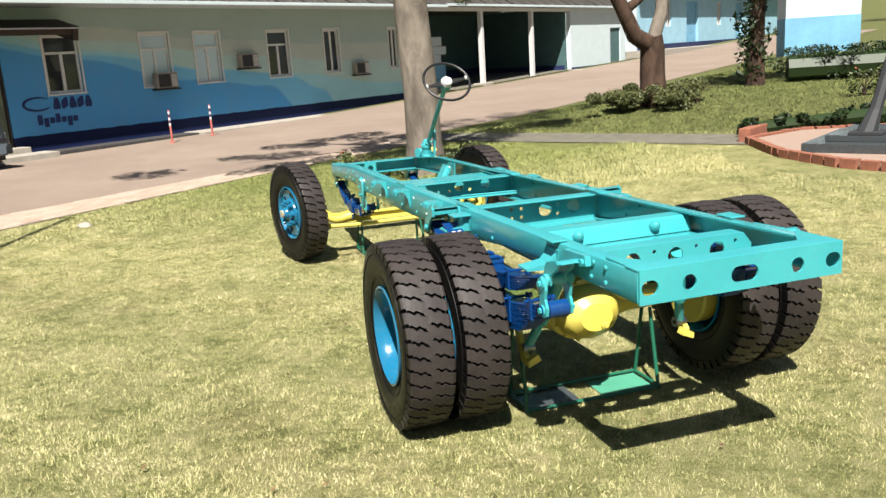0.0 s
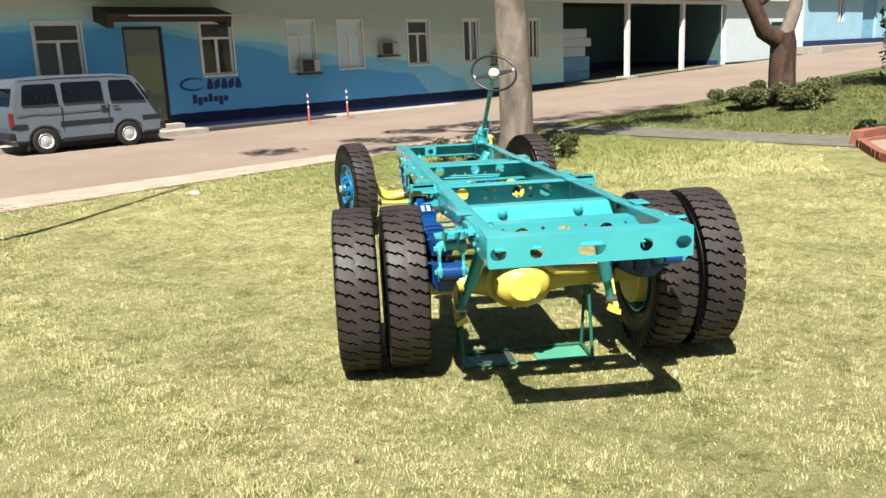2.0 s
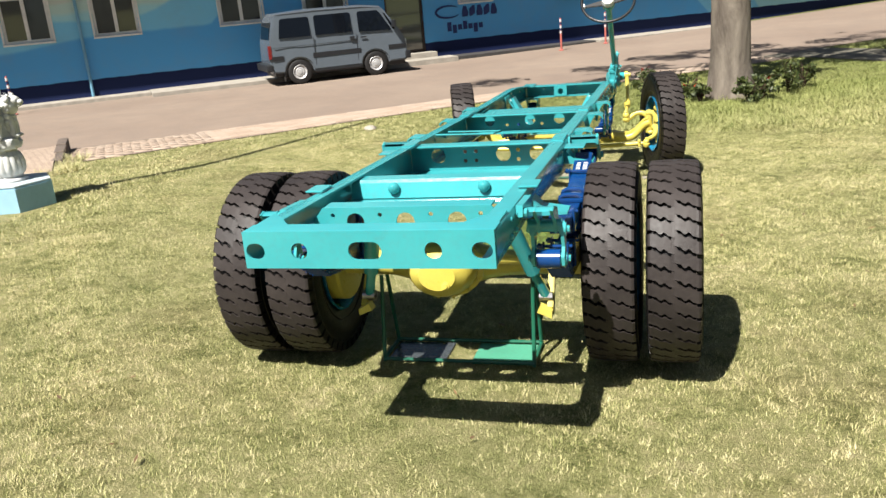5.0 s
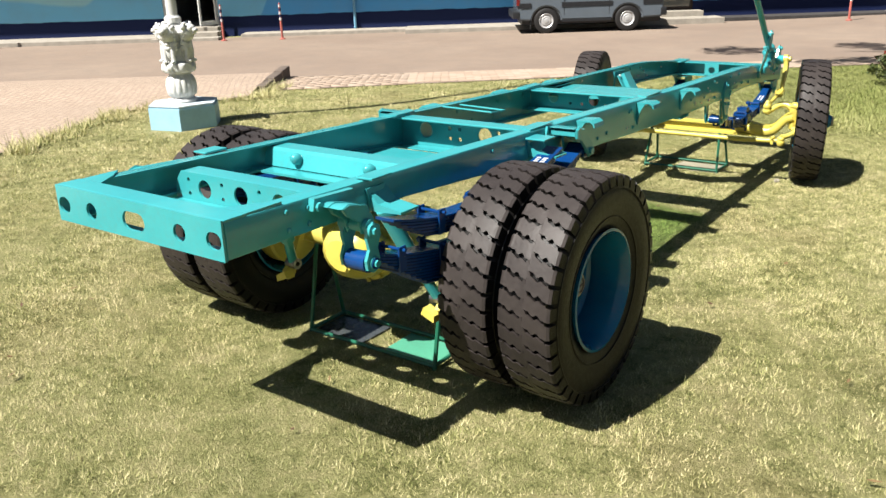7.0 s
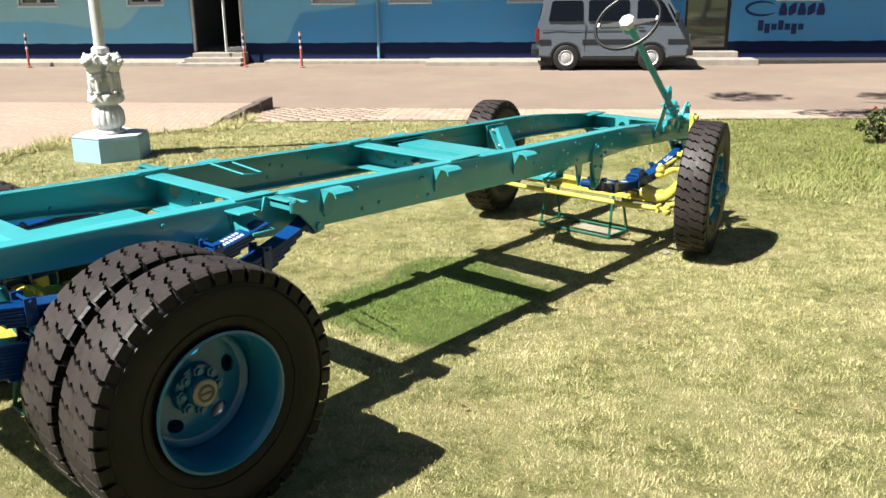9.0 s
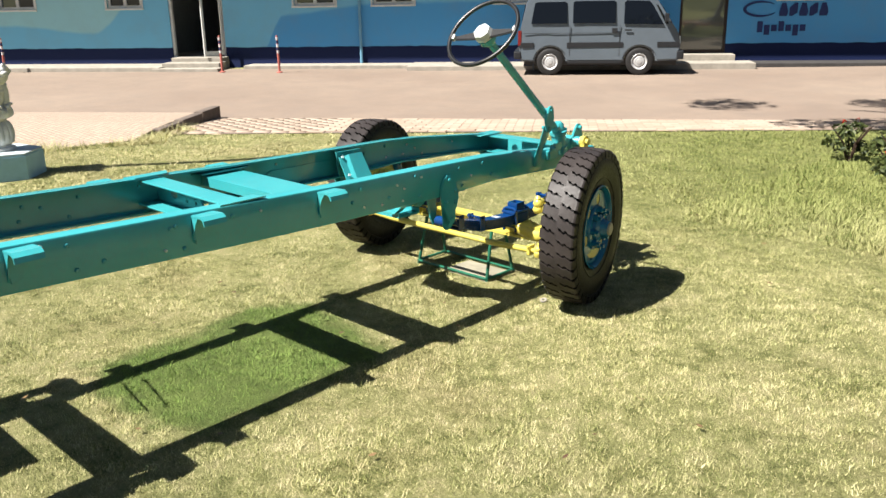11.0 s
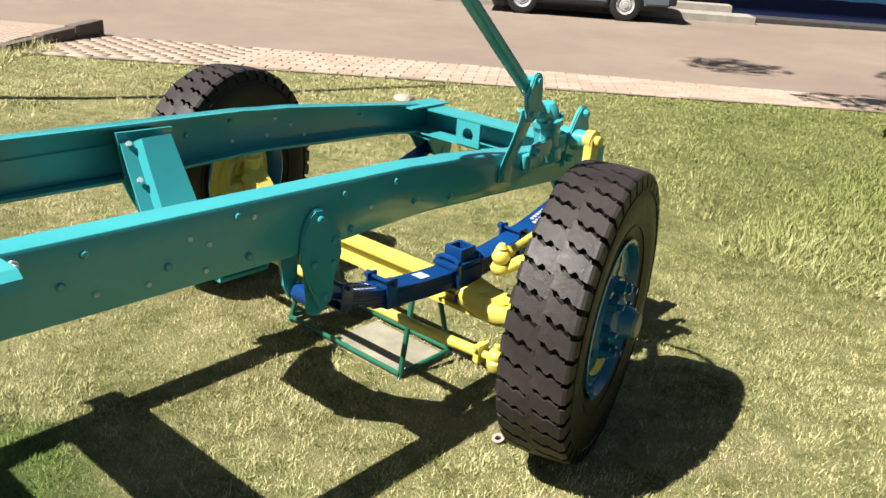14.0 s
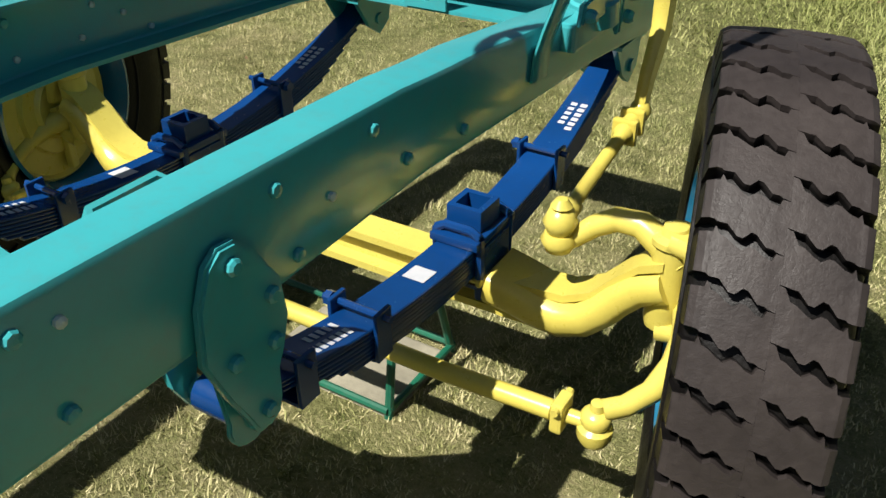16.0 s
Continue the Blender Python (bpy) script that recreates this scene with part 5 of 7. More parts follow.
def sweep(pts, hy, hz):
    """A bar of rectangular section along a line in the x-z plane at depth y."""
    bm = bmesh.new()
    rings = []
    for i, (x, y, z) in enumerate(pts):
        rings.append([bm.verts.new((x, y + dy, z + dz)) for dy, dz in ((-hy, -hz), (hy, -hz), (hy, hz), (-hy, hz))])
    for a, b in zip(rings, rings[1:]):
        for k in range(4):
            bm.faces.new((a[k], a[(k + 1) % 4], b[(k + 1) % 4], b[k]))
    bm.faces.new(rings[0][::-1])
    bm.faces.new(rings[-1])
    return fix(bm)


def ball(x, y, z, r, bm=None):
    return lathe([(0.001, -r), (r * 0.7, -r * 0.7), (r, 0), (r * 0.7, r * 0.7), (0.001, r)], 14, m=Matrix.Translation((x, y, z)), bm=bm)


def flat_bar(pts, across, thick, tip=1.0):
    """A forged flat arm: wide in `across`, thin the other way, narrowing to its tip."""
    bm = bmesh.new()
    pts = [Vector(p) for p in pts]
    across = Vector(across).normalized()
    rings = []
    for i, p in enumerate(pts):
        f = i / (len(pts) - 1)
        d = (pts[min(i + 1, len(pts) - 1)] - pts[max(i - 1, 0)]).normalized()
        side = (across - d * across.dot(d)).normalized()
        up = d.cross(side)
        w, t = thick[0] * (1 + (tip - 1) * f), thick[1] * (1 + (tip - 1) * f)
        rings.append([bm.verts.new(p + side * w * a + up * t * b) for a, b in ((-1, -0.4), (-0.8, -1), (0.8, -1), (1, -0.4), (1, 0.4), (0.8, 1), (-0.8, 1), (-1, 0.4))])
    for a, b in zip(rings, rings[1:]):
        for k in range(8):
            bm.faces.new((a[k], a[(k + 1) % 8], b[(k + 1) % 8], b[k]))
    bm.faces.new(rings[0][::-1])
    bm.faces.new(rings[-1])
    return fix(bm)


def front_axle():
    line = [(-0.75, 0.495), (-0.71, 0.478), (-0.67, 0.440), (-0.63, 0.395), (-0.58, 0.370), (-0.50, 0.364), (-0.3, 0.362), (0.3, 0.362), (0.50, 0.364), (0.58, 0.370), (0.63, 0.395), (0.67, 0.440), (0.71, 0.478), (0.75, 0.495)]
    a = part("front_axle", sweep([(x, FAY, z + 0.034) for x, z in line], 0.036, 0.008), YELLOW, chassis, smooth=30)
    part("axle_flange", sweep([(x, FAY, z - 0.034) for x, z in line], 0.038, 0.008), YELLOW, a, smooth=30)
    part("axle_web", sweep([(x, FAY, z) for x, z in line], 0.010, 0.0255), YELLOW, a, smooth=30)
    for s in (1, -1):
        part("spring_pad", boxes((s * 0.374 - 0.055, s * 0.374 + 0.055, FAY - 0.07, FAY + 0.07, 0.392, 0.406), bevel=0.004), YELLOW, a)
        # forged end: a broad flat shoulder that twists up into the kingpin boss
        part("axle_end", flat_bar([(s * 0.43, FAY, 0.385), (s * 0.48, FAY, 0.376), (s * 0.53, FAY - 0.004, 0.366), (s * 0.575, FAY - 0.006, 0.364), (s * 0.615, FAY - 0.004, 0.376), (s * 0.65, FAY, 0.405), (s * 0.68, FAY, 0.442), (s * 0.71, FAY, 0.472), (s * 0.755, FAY, 0.490)], (0, 1, 0.12), (0.062, 0.034), 0.80), YELLOW, a, smooth=60)
        kp = lathe([(0.018, -0.098), (0.030, -0.092), (0.033, -0.078), (0.033, 0.070), (0.038, 0.074), (0.038, 0.084), (0.024, 0.090), (0.020, 0.104), (0.008, 0.106)], 18, m=Matrix.Translation((s * 0.752, FAY, 0.488)))
        part("kingpin", kp, YELLOW, a, smooth=40)
        part("steering_knuckle", flat_bar([(s * 0.752, FAY, 0.572), (s * 0.785, FAY, 0.568), (s * 0.808, FAY, 0.535), (s * 0.82, FAY, 0.49)], (0, 1, 0), (0.038, 0.017)), YELLOW, a, smooth=40)
        part("steering_knuckle", flat_bar([(s * 0.752, FAY, 0.395), (s * 0.785, FAY, 0.400), (s * 0.808, FAY, 0.425), (s * 0.82, FAY, 0.47)], (0, 1, 0), (0.038, 0.017)), YELLOW, a, smooth=40)
        arm = tube(bmesh.new(), [(s * 0.800, FAY - 0.01, 0.440), (s * 0.812, 7.545, 0.432), (s * 0.812, 7.490, 0.412), (s * 0.798, 7.435, 0.392), (s * 0.770, 7.395, 0.380), (s * 0.742, 7.372, 0.376)], [0.030, 0.024, 0.021, 0.019, 0.018, 0.018], 12)
        lathe([(0.010, -0.044), (0.022, -0.040), (0.029, -0.026), (0.029, -0.010), (0.022, -0.004), (0.025, 0.002), (0.025, 0.016), (0.020, 0.022), (0.012, 0.026), (0.011, 0.040), (0.004, 0.042)], 16, m=Matrix.Translation((s * 0.736, 7.368, 0.352)), bm=arm)
        part("track_arm", arm, YELLOW, a, smooth=45)
        part("brake_plate", lathe([(0.04, 0.0), (0.075, -0.012), (0.082, 0.0), (0.12, 0.0), (0.125, 0.012), (0.18, 0.016), (0.190, 0.006), (0.196, 0.012), (0.190, 0.02), (0.185, 0.103), (0.04, 0.103)], 36, m=Matrix.Translation((s * 0.823, FAY + s * 0.01, 0.470)) @ Matrix.Rotation(STEER, 4, "Z") @ Matrix.Rotation(s * radians(90), 4, "Y")), YELLOW, a, smooth=30)
        turned = Matrix.Translation((s * 0.820, FAY + s * 0.01, 0.470)) @ Matrix.Rotation(STEER, 4, "Z")
        part("wheel_cylinder", lathe([(0.012, -0.03), (0.022, -0.028), (0.022, 0.028), (0.012, 0.03)], 12, m=turned @ Matrix.Translation((0, 0.0, 0.135)) @ Matrix.Rotation(radians(90), 4, "X")), YELLOW, a, smooth=40)
        part("plate_rib", boxes((-0.010, 0.010, -0.012, 0.012, -0.17, -0.06), bevel=0.004), YELLOW, a, m=turned)
    rod = [(-0.725, 0.348), (-0.665, 0.344), (-0.663, 0.344), (-0.45, 0.334), (0.45, 0.334), (0.663, 0.344), (0.665, 0.344), (0.725, 0.348)]
    tr = part("tie_rod", pipe([(x, 7.366, z) for x, z in rod], [0.012, 0.013, 0.0175, 0.0175, 0.0175, 0.0175, 0.013, 0.012], 14), YELLOW, chassis, smooth=50)
    for s in (1, -1):
        part("rod_clamp", boxes((s * 0.678 - 0.011, s * 0.678 + 0.011, 7.342, 7.390, 0.318, 0.376), bevel=0.006), YELLOW, tr)
        part("clamp_bolt", pipe([(s * 0.678, 7.334, 0.368), (s * 0.678, 7.398, 0.368)], 0.007, 8), YELLOW, tr)
    # drag link, steering arm and drop arm on the driver's side
    dl = tube(bmesh.new(), [(0.560, 7.600, 0.558), (0.560, 7.635, 0.564), (0.559, 7.64, 0.565), (0.556, 7.86, 0.603), (0.556, 7.865, 0.604), (0.555, 7.95, 0.618)], [0.019, 0.019, 0.0135, 0.0135, 0.019, 0.018], 14)
    ball(0.560, 7.585, 0.556, 0.031, dl)
    lathe([(0.010, -0.062), (0.024, -0.056), (0.033, -0.036), (0.026, -0.022)], 14, m=Matrix.Translation((0.560, 7.585, 0.556)), bm=dl)
    lathe([(0.014, 0.024), (0.020, 0.030), (0.010, 0.044)], 10, m=Matrix.Translation((0.560, 7.585, 0.556)), bm=dl)
    ball(0.555, 7.965, 0.620, 0.024, dl)
    part("drag_link", dl, YELLOW, chassis, smooth=50)
    for y, z in ((7.885, 0.607), (7.925, 0.614)):
        part("link_clamp", boxes((0.530, 0.580, y - 0.008, y + 0.008, z - 0.028, z + 0.024), bevel=0.005), YELLOW, chassis)
    part("steering_arm", pipe([(0.560, 7.590, 0.508), (0.582, 7.600, 0.522), (0.612, 7.612, 0.548), (0.650, 7.618, 0.570), (0.692, 7.618, 0.572), (0.730, 7.612, 0.552), (0.765, 7.610, 0.520)], [0.017, 0.018, 0.020, 0.022, 0.024, 0.026, 0.030], 14), YELLOW, chassis, smooth=50)
    da = flat_bar([(0.548, 8.056, 0.862), (0.550, 8.055, 0.815), (0.552, 8.045, 0.765), (0.554, 8.015, 0.725), (0.555, 7.985, 0.685), (0.555, 7.968, 0.630)], (0, 1, 0.3), (0.028, 0.017), 0.65)
    lathe([(0.018, -0.018), (0.034, -0.016), (0.034, 0.014), (0.019, 0.018), (0.019, 0.036), (0.010, 0.04)], 14, m=Matrix.Translation((0.545, 8.06, 0.855)) @ Matrix.Rotation(radians(90), 4, "Y"), bm=da)
    part("drop_arm", da, YELLOW, chassis, smooth=45)


front_axle()


# ---- steering ----
def steering():
    lean = Matrix.Translation((0.43, 7.91, 0.92)) @ Matrix.Rotation(radians(10), 4, "X")
    sb = lathe([(0.03, -0.10), (0.050, -0.095), (0.050, -0.05), (0.044, -0.045), (0.046, 0.02), (0.054, 0.025), (0.054, 0.045), (0.042, 0.05), (0.036, 0.085), (0.024, 0.10)], 18, m=lean)
    tube(sb, [(0.36, 8.0, 0.885), (0.44, 8.03, 0.878), (0.525, 8.045, 0.886)], [0.046, 0.042, 0.030], 14)
    b = part("steering_box", sb, TEAL, chassis, smooth=35, m=Matrix.Translation((0.015, 0.025, -0.036)))
    part("box_foot", boxes((0.395, 0.452, 7.79, 8.02, 0.80, 0.855), bevel=0.008), TEAL, b)
    for a in range(4):
        q = lean @ Matrix.Rotation(radians(45 + 90 * a), 4, "Z") @ Matrix.Translation((0.047, 0, 0.045))
        part("cover_bolt", lathe([(0.008, 0), (0.008, 0.012), (0.004, 0.014)], 6), TEAL, b, m=q)
    part("box_bracket", fix(slab([(7.97, 0.79), (8.10, 0.79), (8.125, 0.87), (8.10, 0.965), (8.085, 0.99), (8.055, 0.992), (8.03, 0.965), (7.985, 0.89)], "x", 0.453, 0.468, bevel=0.004)), TEAL, b)
    part("bracket_lip", fix(slab([(7.78, 0.855), (7.98, 0.845), (7.98, 0.905), (7.93, 0.915), (7.79, 0.895)], "x", 0.453, 0.467, bevel=0.004)), TEAL, b)
    for y, z in ((8.07, 0.968), (8.0, 0.82), (7.80, 0.872)):
        part("bracket_bolt", lathe([(0.014, 0), (0.014, 0.010), (0.008, 0.018)], 8), TEAL, b, m=Matrix.Translation((0.468, y, z)) @ Matrix.Rotation(radians(90), 4, "Y"))
    cl = part("clamp_bar", flat_bar([(0.441, 7.720, 0.745), (0.443, 7.724, 0.790), (0.452, 7.730, 0.830), (0.466, 7.742, 0.88), (0.474, 7.762, 0.945), (0.474, 7.770, 0.975)], (0, 1, 0), (0.032, 0.005)), TEAL, chassis, smooth=35)
    link = [(7.775 + 0.028 * math.cos(t), 0.968 + 0.028 * math.sin(t)) for t in (radians(180 + 22.5 * k) for k in range(9))]
    link += [(7.822, 1.02)] + [(7.790 + 0.026 * math.cos(t), 1.072 + 0.026 * math.sin(t)) for t in (radians(22.5 * k) for k in range(9))] + [(7.738, 1.02)]
    part("clamp_plate", fix(slab(link, "x", 0.476, 0.492, bevel=0.004)), TEAL, cl, smooth=30)
    for y, z in ((7.775, 0.968), (7.790, 1.072)):
        part("clamp_bolt", pipe([(0.440, y, z), (0.500, y, z)], 0.010, 8), TEAL, cl)
    top, foot = Vector((0.458, 7.212, 1.545)), Vector((0.450, 7.955, 0.892))
    way = (top - foot).normalized()
    col = part("steering_column", pipe([foot, foot + way * 0.10, foot + way * 0.11, foot + way * 0.17, foot + way * 0.18, top - way * 0.05], [0.030, 0.030, 0.020, 0.020, 0.022, 0.022], 14), TEAL, chassis, smooth=40)
    frame_ = Matrix.Translation(top) @ way.to_track_quat("Z", "X").to_matrix().to_4x4()
    ring = bmesh.new()
    n = 48
    R = 0.210
    pts = [(R * math.cos(2 * math.pi * k / n), R * math.sin(2 * math.pi * k / n)) for k in range(n)]
    rings = []
    for k, (x, y) in enumerate(pts):
        c, s_ = math.cos(2 * math.pi * k / n), math.sin(2 * math.pi * k / n)
        rings.append([ring.verts.new((c * (R + 0.0115 * math.cos(a)), s_ * (R + 0.0115 * math.cos(a)), 0.0115 * math.sin(a))) for a in (2 * math.pi * j / 8 for j in range(8))])
    for i in range(n):
        for j in range(8):
            ring.faces.new((rings[i][j], rings[(i + 1) % n][j], rings[(i + 1) % n][(j + 1) % 8], rings[i][(j + 1) % 8]))
    w = part("steering_wheel", fix(ring), BLACK, chassis, "black rim with a white hub", m=frame_, smooth=180)
    for a in (100, 280):
        m = Matrix.Rotation(radians(a), 4, "Z")
        sp = slab([(0.03, -0.030), (0.185, -0.012), (0.185, 0.012), (0.03, 0.030)], "z", -0.024, -0.010, bevel=0.004)
        part("spoke", sp, BLACK, w, m=m)
        part("spoke_tip", boxes((0.186, 0.204, -0.016, 0.016, -0.020, 0.004), bevel=0.004), WHITE, w, m=m)
    part("hub_cap", lathe([(0.05, -0.03), (0.055, -0.01), (0.048, 0.016), (0.03, 0.022), (0.001, 0.023)], 7), WHITE, w)
    part("hub", lathe([(0.026, -0.09), (0.05, -0.06), (0.05, -0.031)], 14), TEAL, w, smooth=40)


steering()


# ---- wheels (axis along x, outer side towards +x) ----
TR, TW, RR = 0.450, 0.208, 0.236


def tyre_mesh():
    h = TW / 2
    turn = Matrix.Rotation(radians(90), 4, "Y")
    prof = [(RR - 0.012, -h + 0.035), (RR + 0.004, -h + 0.02), (RR + 0.03, -h + 0.012), (RR + 0.09, -h - 0.006), (RR + 0.14, -h - 0.008), (RR + 0.173, -h + 0.002), (TR - 0.038, -h + 0.006),
            (TR - 0.030, -h + 0.014), (TR - 0.021, -h + 0.03), (TR - 0.019, 0.0), (TR - 0.021, h - 0.03), (TR - 0.030, h - 0.014), (TR - 0.038, h - 0.006), (RR + 0.173, h - 0.002), (RR + 0.14, h + 0.008),
            (RR + 0.09, h + 0.006), (RR + 0.03, h - 0.012), (RR + 0.004, h - 0.02), (RR - 0.012, h - 0.035)]
    bm = lathe(prof, 92, m=turn, closed=True)
    N = 42
    g = 2 * math.pi / N
    # one wavy groove from edge to middle in each half, both leaning the same way: (across, drift, width)
    wave = [(0.0, -0.02, 0.26), (0.07, 0.0, 0.24), (0.10, 0.04, 0.08), (0.16, 0.05, 0.22), (0.24, 0.06, 0.25), (0.38, 0.27, 0.18), (0.46, 0.29, 0.22), (0.56, 0.17, 0.26), (0.63, 0.20, 0.25), (0.76, 0.40, 0.18), (0.86, 0.42, 0.20), (0.90, 0.46, 0.03), (1.0, 0.50, 0.012)]
    wave = {-1: wave, 1: [(0.0, 0.0, 0.012), (0.08, 0.02, 0.03)] + wave[3:11] + [(0.90, 0.46, 0.08), (0.93, 0.47, 0.24), (1.0, 0.48, 0.26)]}
    for half in (-1, 1):
        for k in range(N):
            base = k * g
            x0 = -(h - 0.010) if half < 0 else 0.0
            span = h - 0.010
            lead = [(base + (d + q) * g, x0 + f * span) for f, d, q in wave[half]]
            trail = [(base + (1 + d) * g, x0 + f * span) for f, d, q in wave[half]]
            loop = lead + trail[::-1]
            def put(p, r):
                crown = 0.005 * (p[1] / h) ** 2
                return bm.verts.new((p[1], (r - crown) * math.cos(p[0]), (r - crown) * math.sin(p[0])))
            hi, lo = [put(p, TR) for p in loop], [put(p, TR - 0.024) for p in loop]
            m = len(loop)
            q = len(lead)
            for i in range(q - 1):
                bm.faces.new((hi[i], hi[i + 1], hi[m - 2 - i], hi[m - 1 - i]))
            for i in range(m):
                bm.faces.new((hi[i], lo[i], lo[(i + 1) % m], hi[(i + 1) % m]))
            # shoulder lug
            a0, a1 = base + (0.24 if half < 0 else 0.74) * g, base + (0.98 if half < 0 else 1.48) * g
            xs = half * h
            q8 = [(a, x, r) for a in (a0, a1) for x, r in ((xs * 0.90, TR - 0.004), (xs * 1.0, TR - 0.010), (xs * 1.045, TR - 0.050), (xs * 0.9, TR - 0.050))]
            vv = [bm.verts.new((x, r * math.cos(a), r * math.sin(a))) for a, x, r in q8]
            for i in range(3):
                bm.faces.new((vv[i], vv[i + 1], vv[i + 5], vv[i + 4]))
            bm.faces.new(vv[:4])
            bm.faces.new(vv[4:][::-1])
    # raised rings on the sidewall
    for half in (-1, 1):
        for r in (RR + 0.05, RR + 0.16):
            lathe([(r - 0.004, 0), (r - 0.002, 0.004), (r + 0.002, 0.004), (r + 0.004, 0)], 64, m=Matrix.Translation((half * (h + 0.0 + (0.004 if r > 0.39 else -0.006)), 0, 0)) @ Matrix.Rotation(half * radians(90), 4, "Y"), bm=bm, closed=True)
    return fix(bm)


def nuts(n, r, x, size, h, parent):
    """Wheel nuts on their studs in a ring, each one a part."""
    first_nut = None
    for k in range(n):
        a = 2 * math.pi * k / n
        m = Matrix.Translation((x, r * math.cos(a), r * math.sin(a))) @ Matrix.Rotation(radians(90), 4, "Y")
        if first_nut is None:
            first_nut = part("wheel_nut", lathe([(size, 0), (size, h * 0.6), (size * 0.6, h * 0.62), (size * 0.55, h), (size * 0.2, h * 1.02)], 6), RIMBLUE, parent, m=m)
        else:
            again(first_nut, m)


def rim_barrel(narrow):
    h = TW / 2 * narrow
    return lathe([(RR + 0.001, h - 0.018), (RR + 0.004, h - 0.006), (RR - 0.006, h - 0.004), (RR - 0.016, h - 0.02), (RR - 0.026, h - 0.055), (RR - 0.034, -h + 0.055), (RR - 0.016, -h + 0.02), (RR - 0.006, -h + 0.004),
                  (RR + 0.004, -h + 0.006), (RR + 0.001, -h + 0.018), (RR - 0.024, -h + 0.06), (RR - 0.022, h - 0.06)], 56, m=Matrix.Rotation(radians(90), 4, "Y"), closed=True)


def disc(x, r, holes_n, hole_r, hole_at, ry=None, centre=0.06):
    hs = []
    for k in range(holes_n):
        a = 2 * math.pi * k / holes_n + 0.3
        hs.append([(hole_at * math.cos(a) + hole_r * math.cos(t) * math.cos(a) - (ry or hole_r) * math.sin(t) * math.sin(a), hole_at * math.sin(a) + hole_r * math.cos(t) * math.sin(a) + (ry or hole_r) * math.sin(t) * math.cos(a)) for t in (2 * math.pi * j / 16 for j in range(16))])
    return holed(circle(0, 0, r, 56), hs + [circle(0, 0, centre, 24)], "x", x, x + 0.012)


TYRE_DATA = None


def wheel(kind, m, label):
    global TYRE_DATA
    w = part("wheel", fix(rim_barrel(0.92 if kind == "front" else 1.0)), RIMBLUE, chassis, label, m=m, smooth=35)
    if TYRE_DATA is None:
        t = part("tyre", tyre_mesh(), RUBBER, w, "black worn rubber tyre with zigzag tread", smooth=38)
        TYRE_DATA = t
    else:
        t = again(TYRE_DATA, Matrix.Rotation(rng.uniform(0, 6), 4, "X") @ Matrix.Diagonal((0.92, 0.985, 0.985, 1.0) if kind == "front" else (1.0, 1.0, 1.0, 1.0)), w)
    if kind == "front":
        part("disc", disc(0.056, RR - 0.026, 6, 0.031, 0.158, centre=0.05), RIMBLUE, w)
        part("disc_ring", lathe([(0.128, 0.0685), (0.122, 0.082), (0.095, 0.084), (0.085, 0.070)], 40, m=Matrix.Rotation(radians(90), 4, "Y"), closed=True), RIMBLUE, w, smooth=40)
        hub = lathe([(0.088, 0.07), (0.078, 0.098), (0.054, 0.112), (0.046, 0.14), (0.038, 0.150)], 24, m=Matrix.Rotation(radians(90), 4, "Y"))
        hb = part("wheel_hub", hub, RIMBLUE, w, smooth=40)
        nuts(8, 0.104, 0.080, 0.020, 0.046, w)
        part("hub_cap", lathe([(0.036, 0.150), (0.037, 0.160), (0.030, 0.164), (0.001, 0.165)], 20, m=Matrix.Rotation(radians(90), 4, "Y")), CREAM, w, "dusty cream hub cap")
    elif kind == "outer":
        part("disc", disc(-0.088, RR - 0.034, 5, 0.024, 0.140, 0.034), RIMBLUE, w)
        part("disc_fillet", lathe([(0.204, -0.060), (0.194, -0.073), (0.180, -0.0755), (0.205, -0.078)], 48, m=Matrix.Rotation(radians(90), 4, "Y"), closed=True), RIMBLUE, w, smooth=60)
        hb = part("wheel_hub", lathe([(0.088, -0.073), (0.084, -0.056), (0.056, -0.052), (0.052, -0.024), (0.046, -0.018)], 24, m=Matrix.Rotation(radians(90), 4, "Y")), RIMBLUE, w, smooth=40)
        nuts(8, 0.070, -0.054, 0.021, 0.026, w)
        cap = part("hub_cap", lathe([(0.046, -0.020), (0.047, -0.010), (0.040, -0.006), (0.001, -0.005)], 24, m=Matrix.Rotation(radians(90), 4, "Y")), CREAM, w, "cream hub cap with a worn plain emblem")
        em = lathe([(0.022, 0.0), (0.031, 0.0), (0.031, 0.002), (0.022, 0.002)], 20, m=Matrix.Translation((-0.0045, 0, 0)) @ Matrix.Rotation(radians(90), 4, "Y"), closed=True)
        box(em, -0.0045, -0.0025, -0.020, 0.020, -0.004, 0.004)
        part("emblem", em, DARKSTONE, w)
    else:
        part("disc", disc(0.07, RR - 0.034, 5, 0.022, 0.135, 0.034), RIMBLUE, w)
    return w


AXZ = 0.492
for s in (1, -1):
    flip = Matrix.Rotation(math.pi, 4, "Z") if s < 0 else Matrix.Identity(4)
    wheel("outer", Matrix.Translation((s * 0.970, 3.715, AXZ + 0.006)) @ flip, "dished teal outer rear wheel")
    wheel("inner", Matrix.Translation((s * 0.710, 3.715, AXZ + 0.006)) @ flip, "inner twin rear wheel")
    wheel("front", Matrix.Translation((s * 0.885 - 0.022, 7.615, 0.470)) @ Matrix.Rotation(STEER, 4, "Z") @ flip @ Matrix.Rotation(radians(1.0), 4, "Y"), "teal front wheel with bulging hub, turned aside")


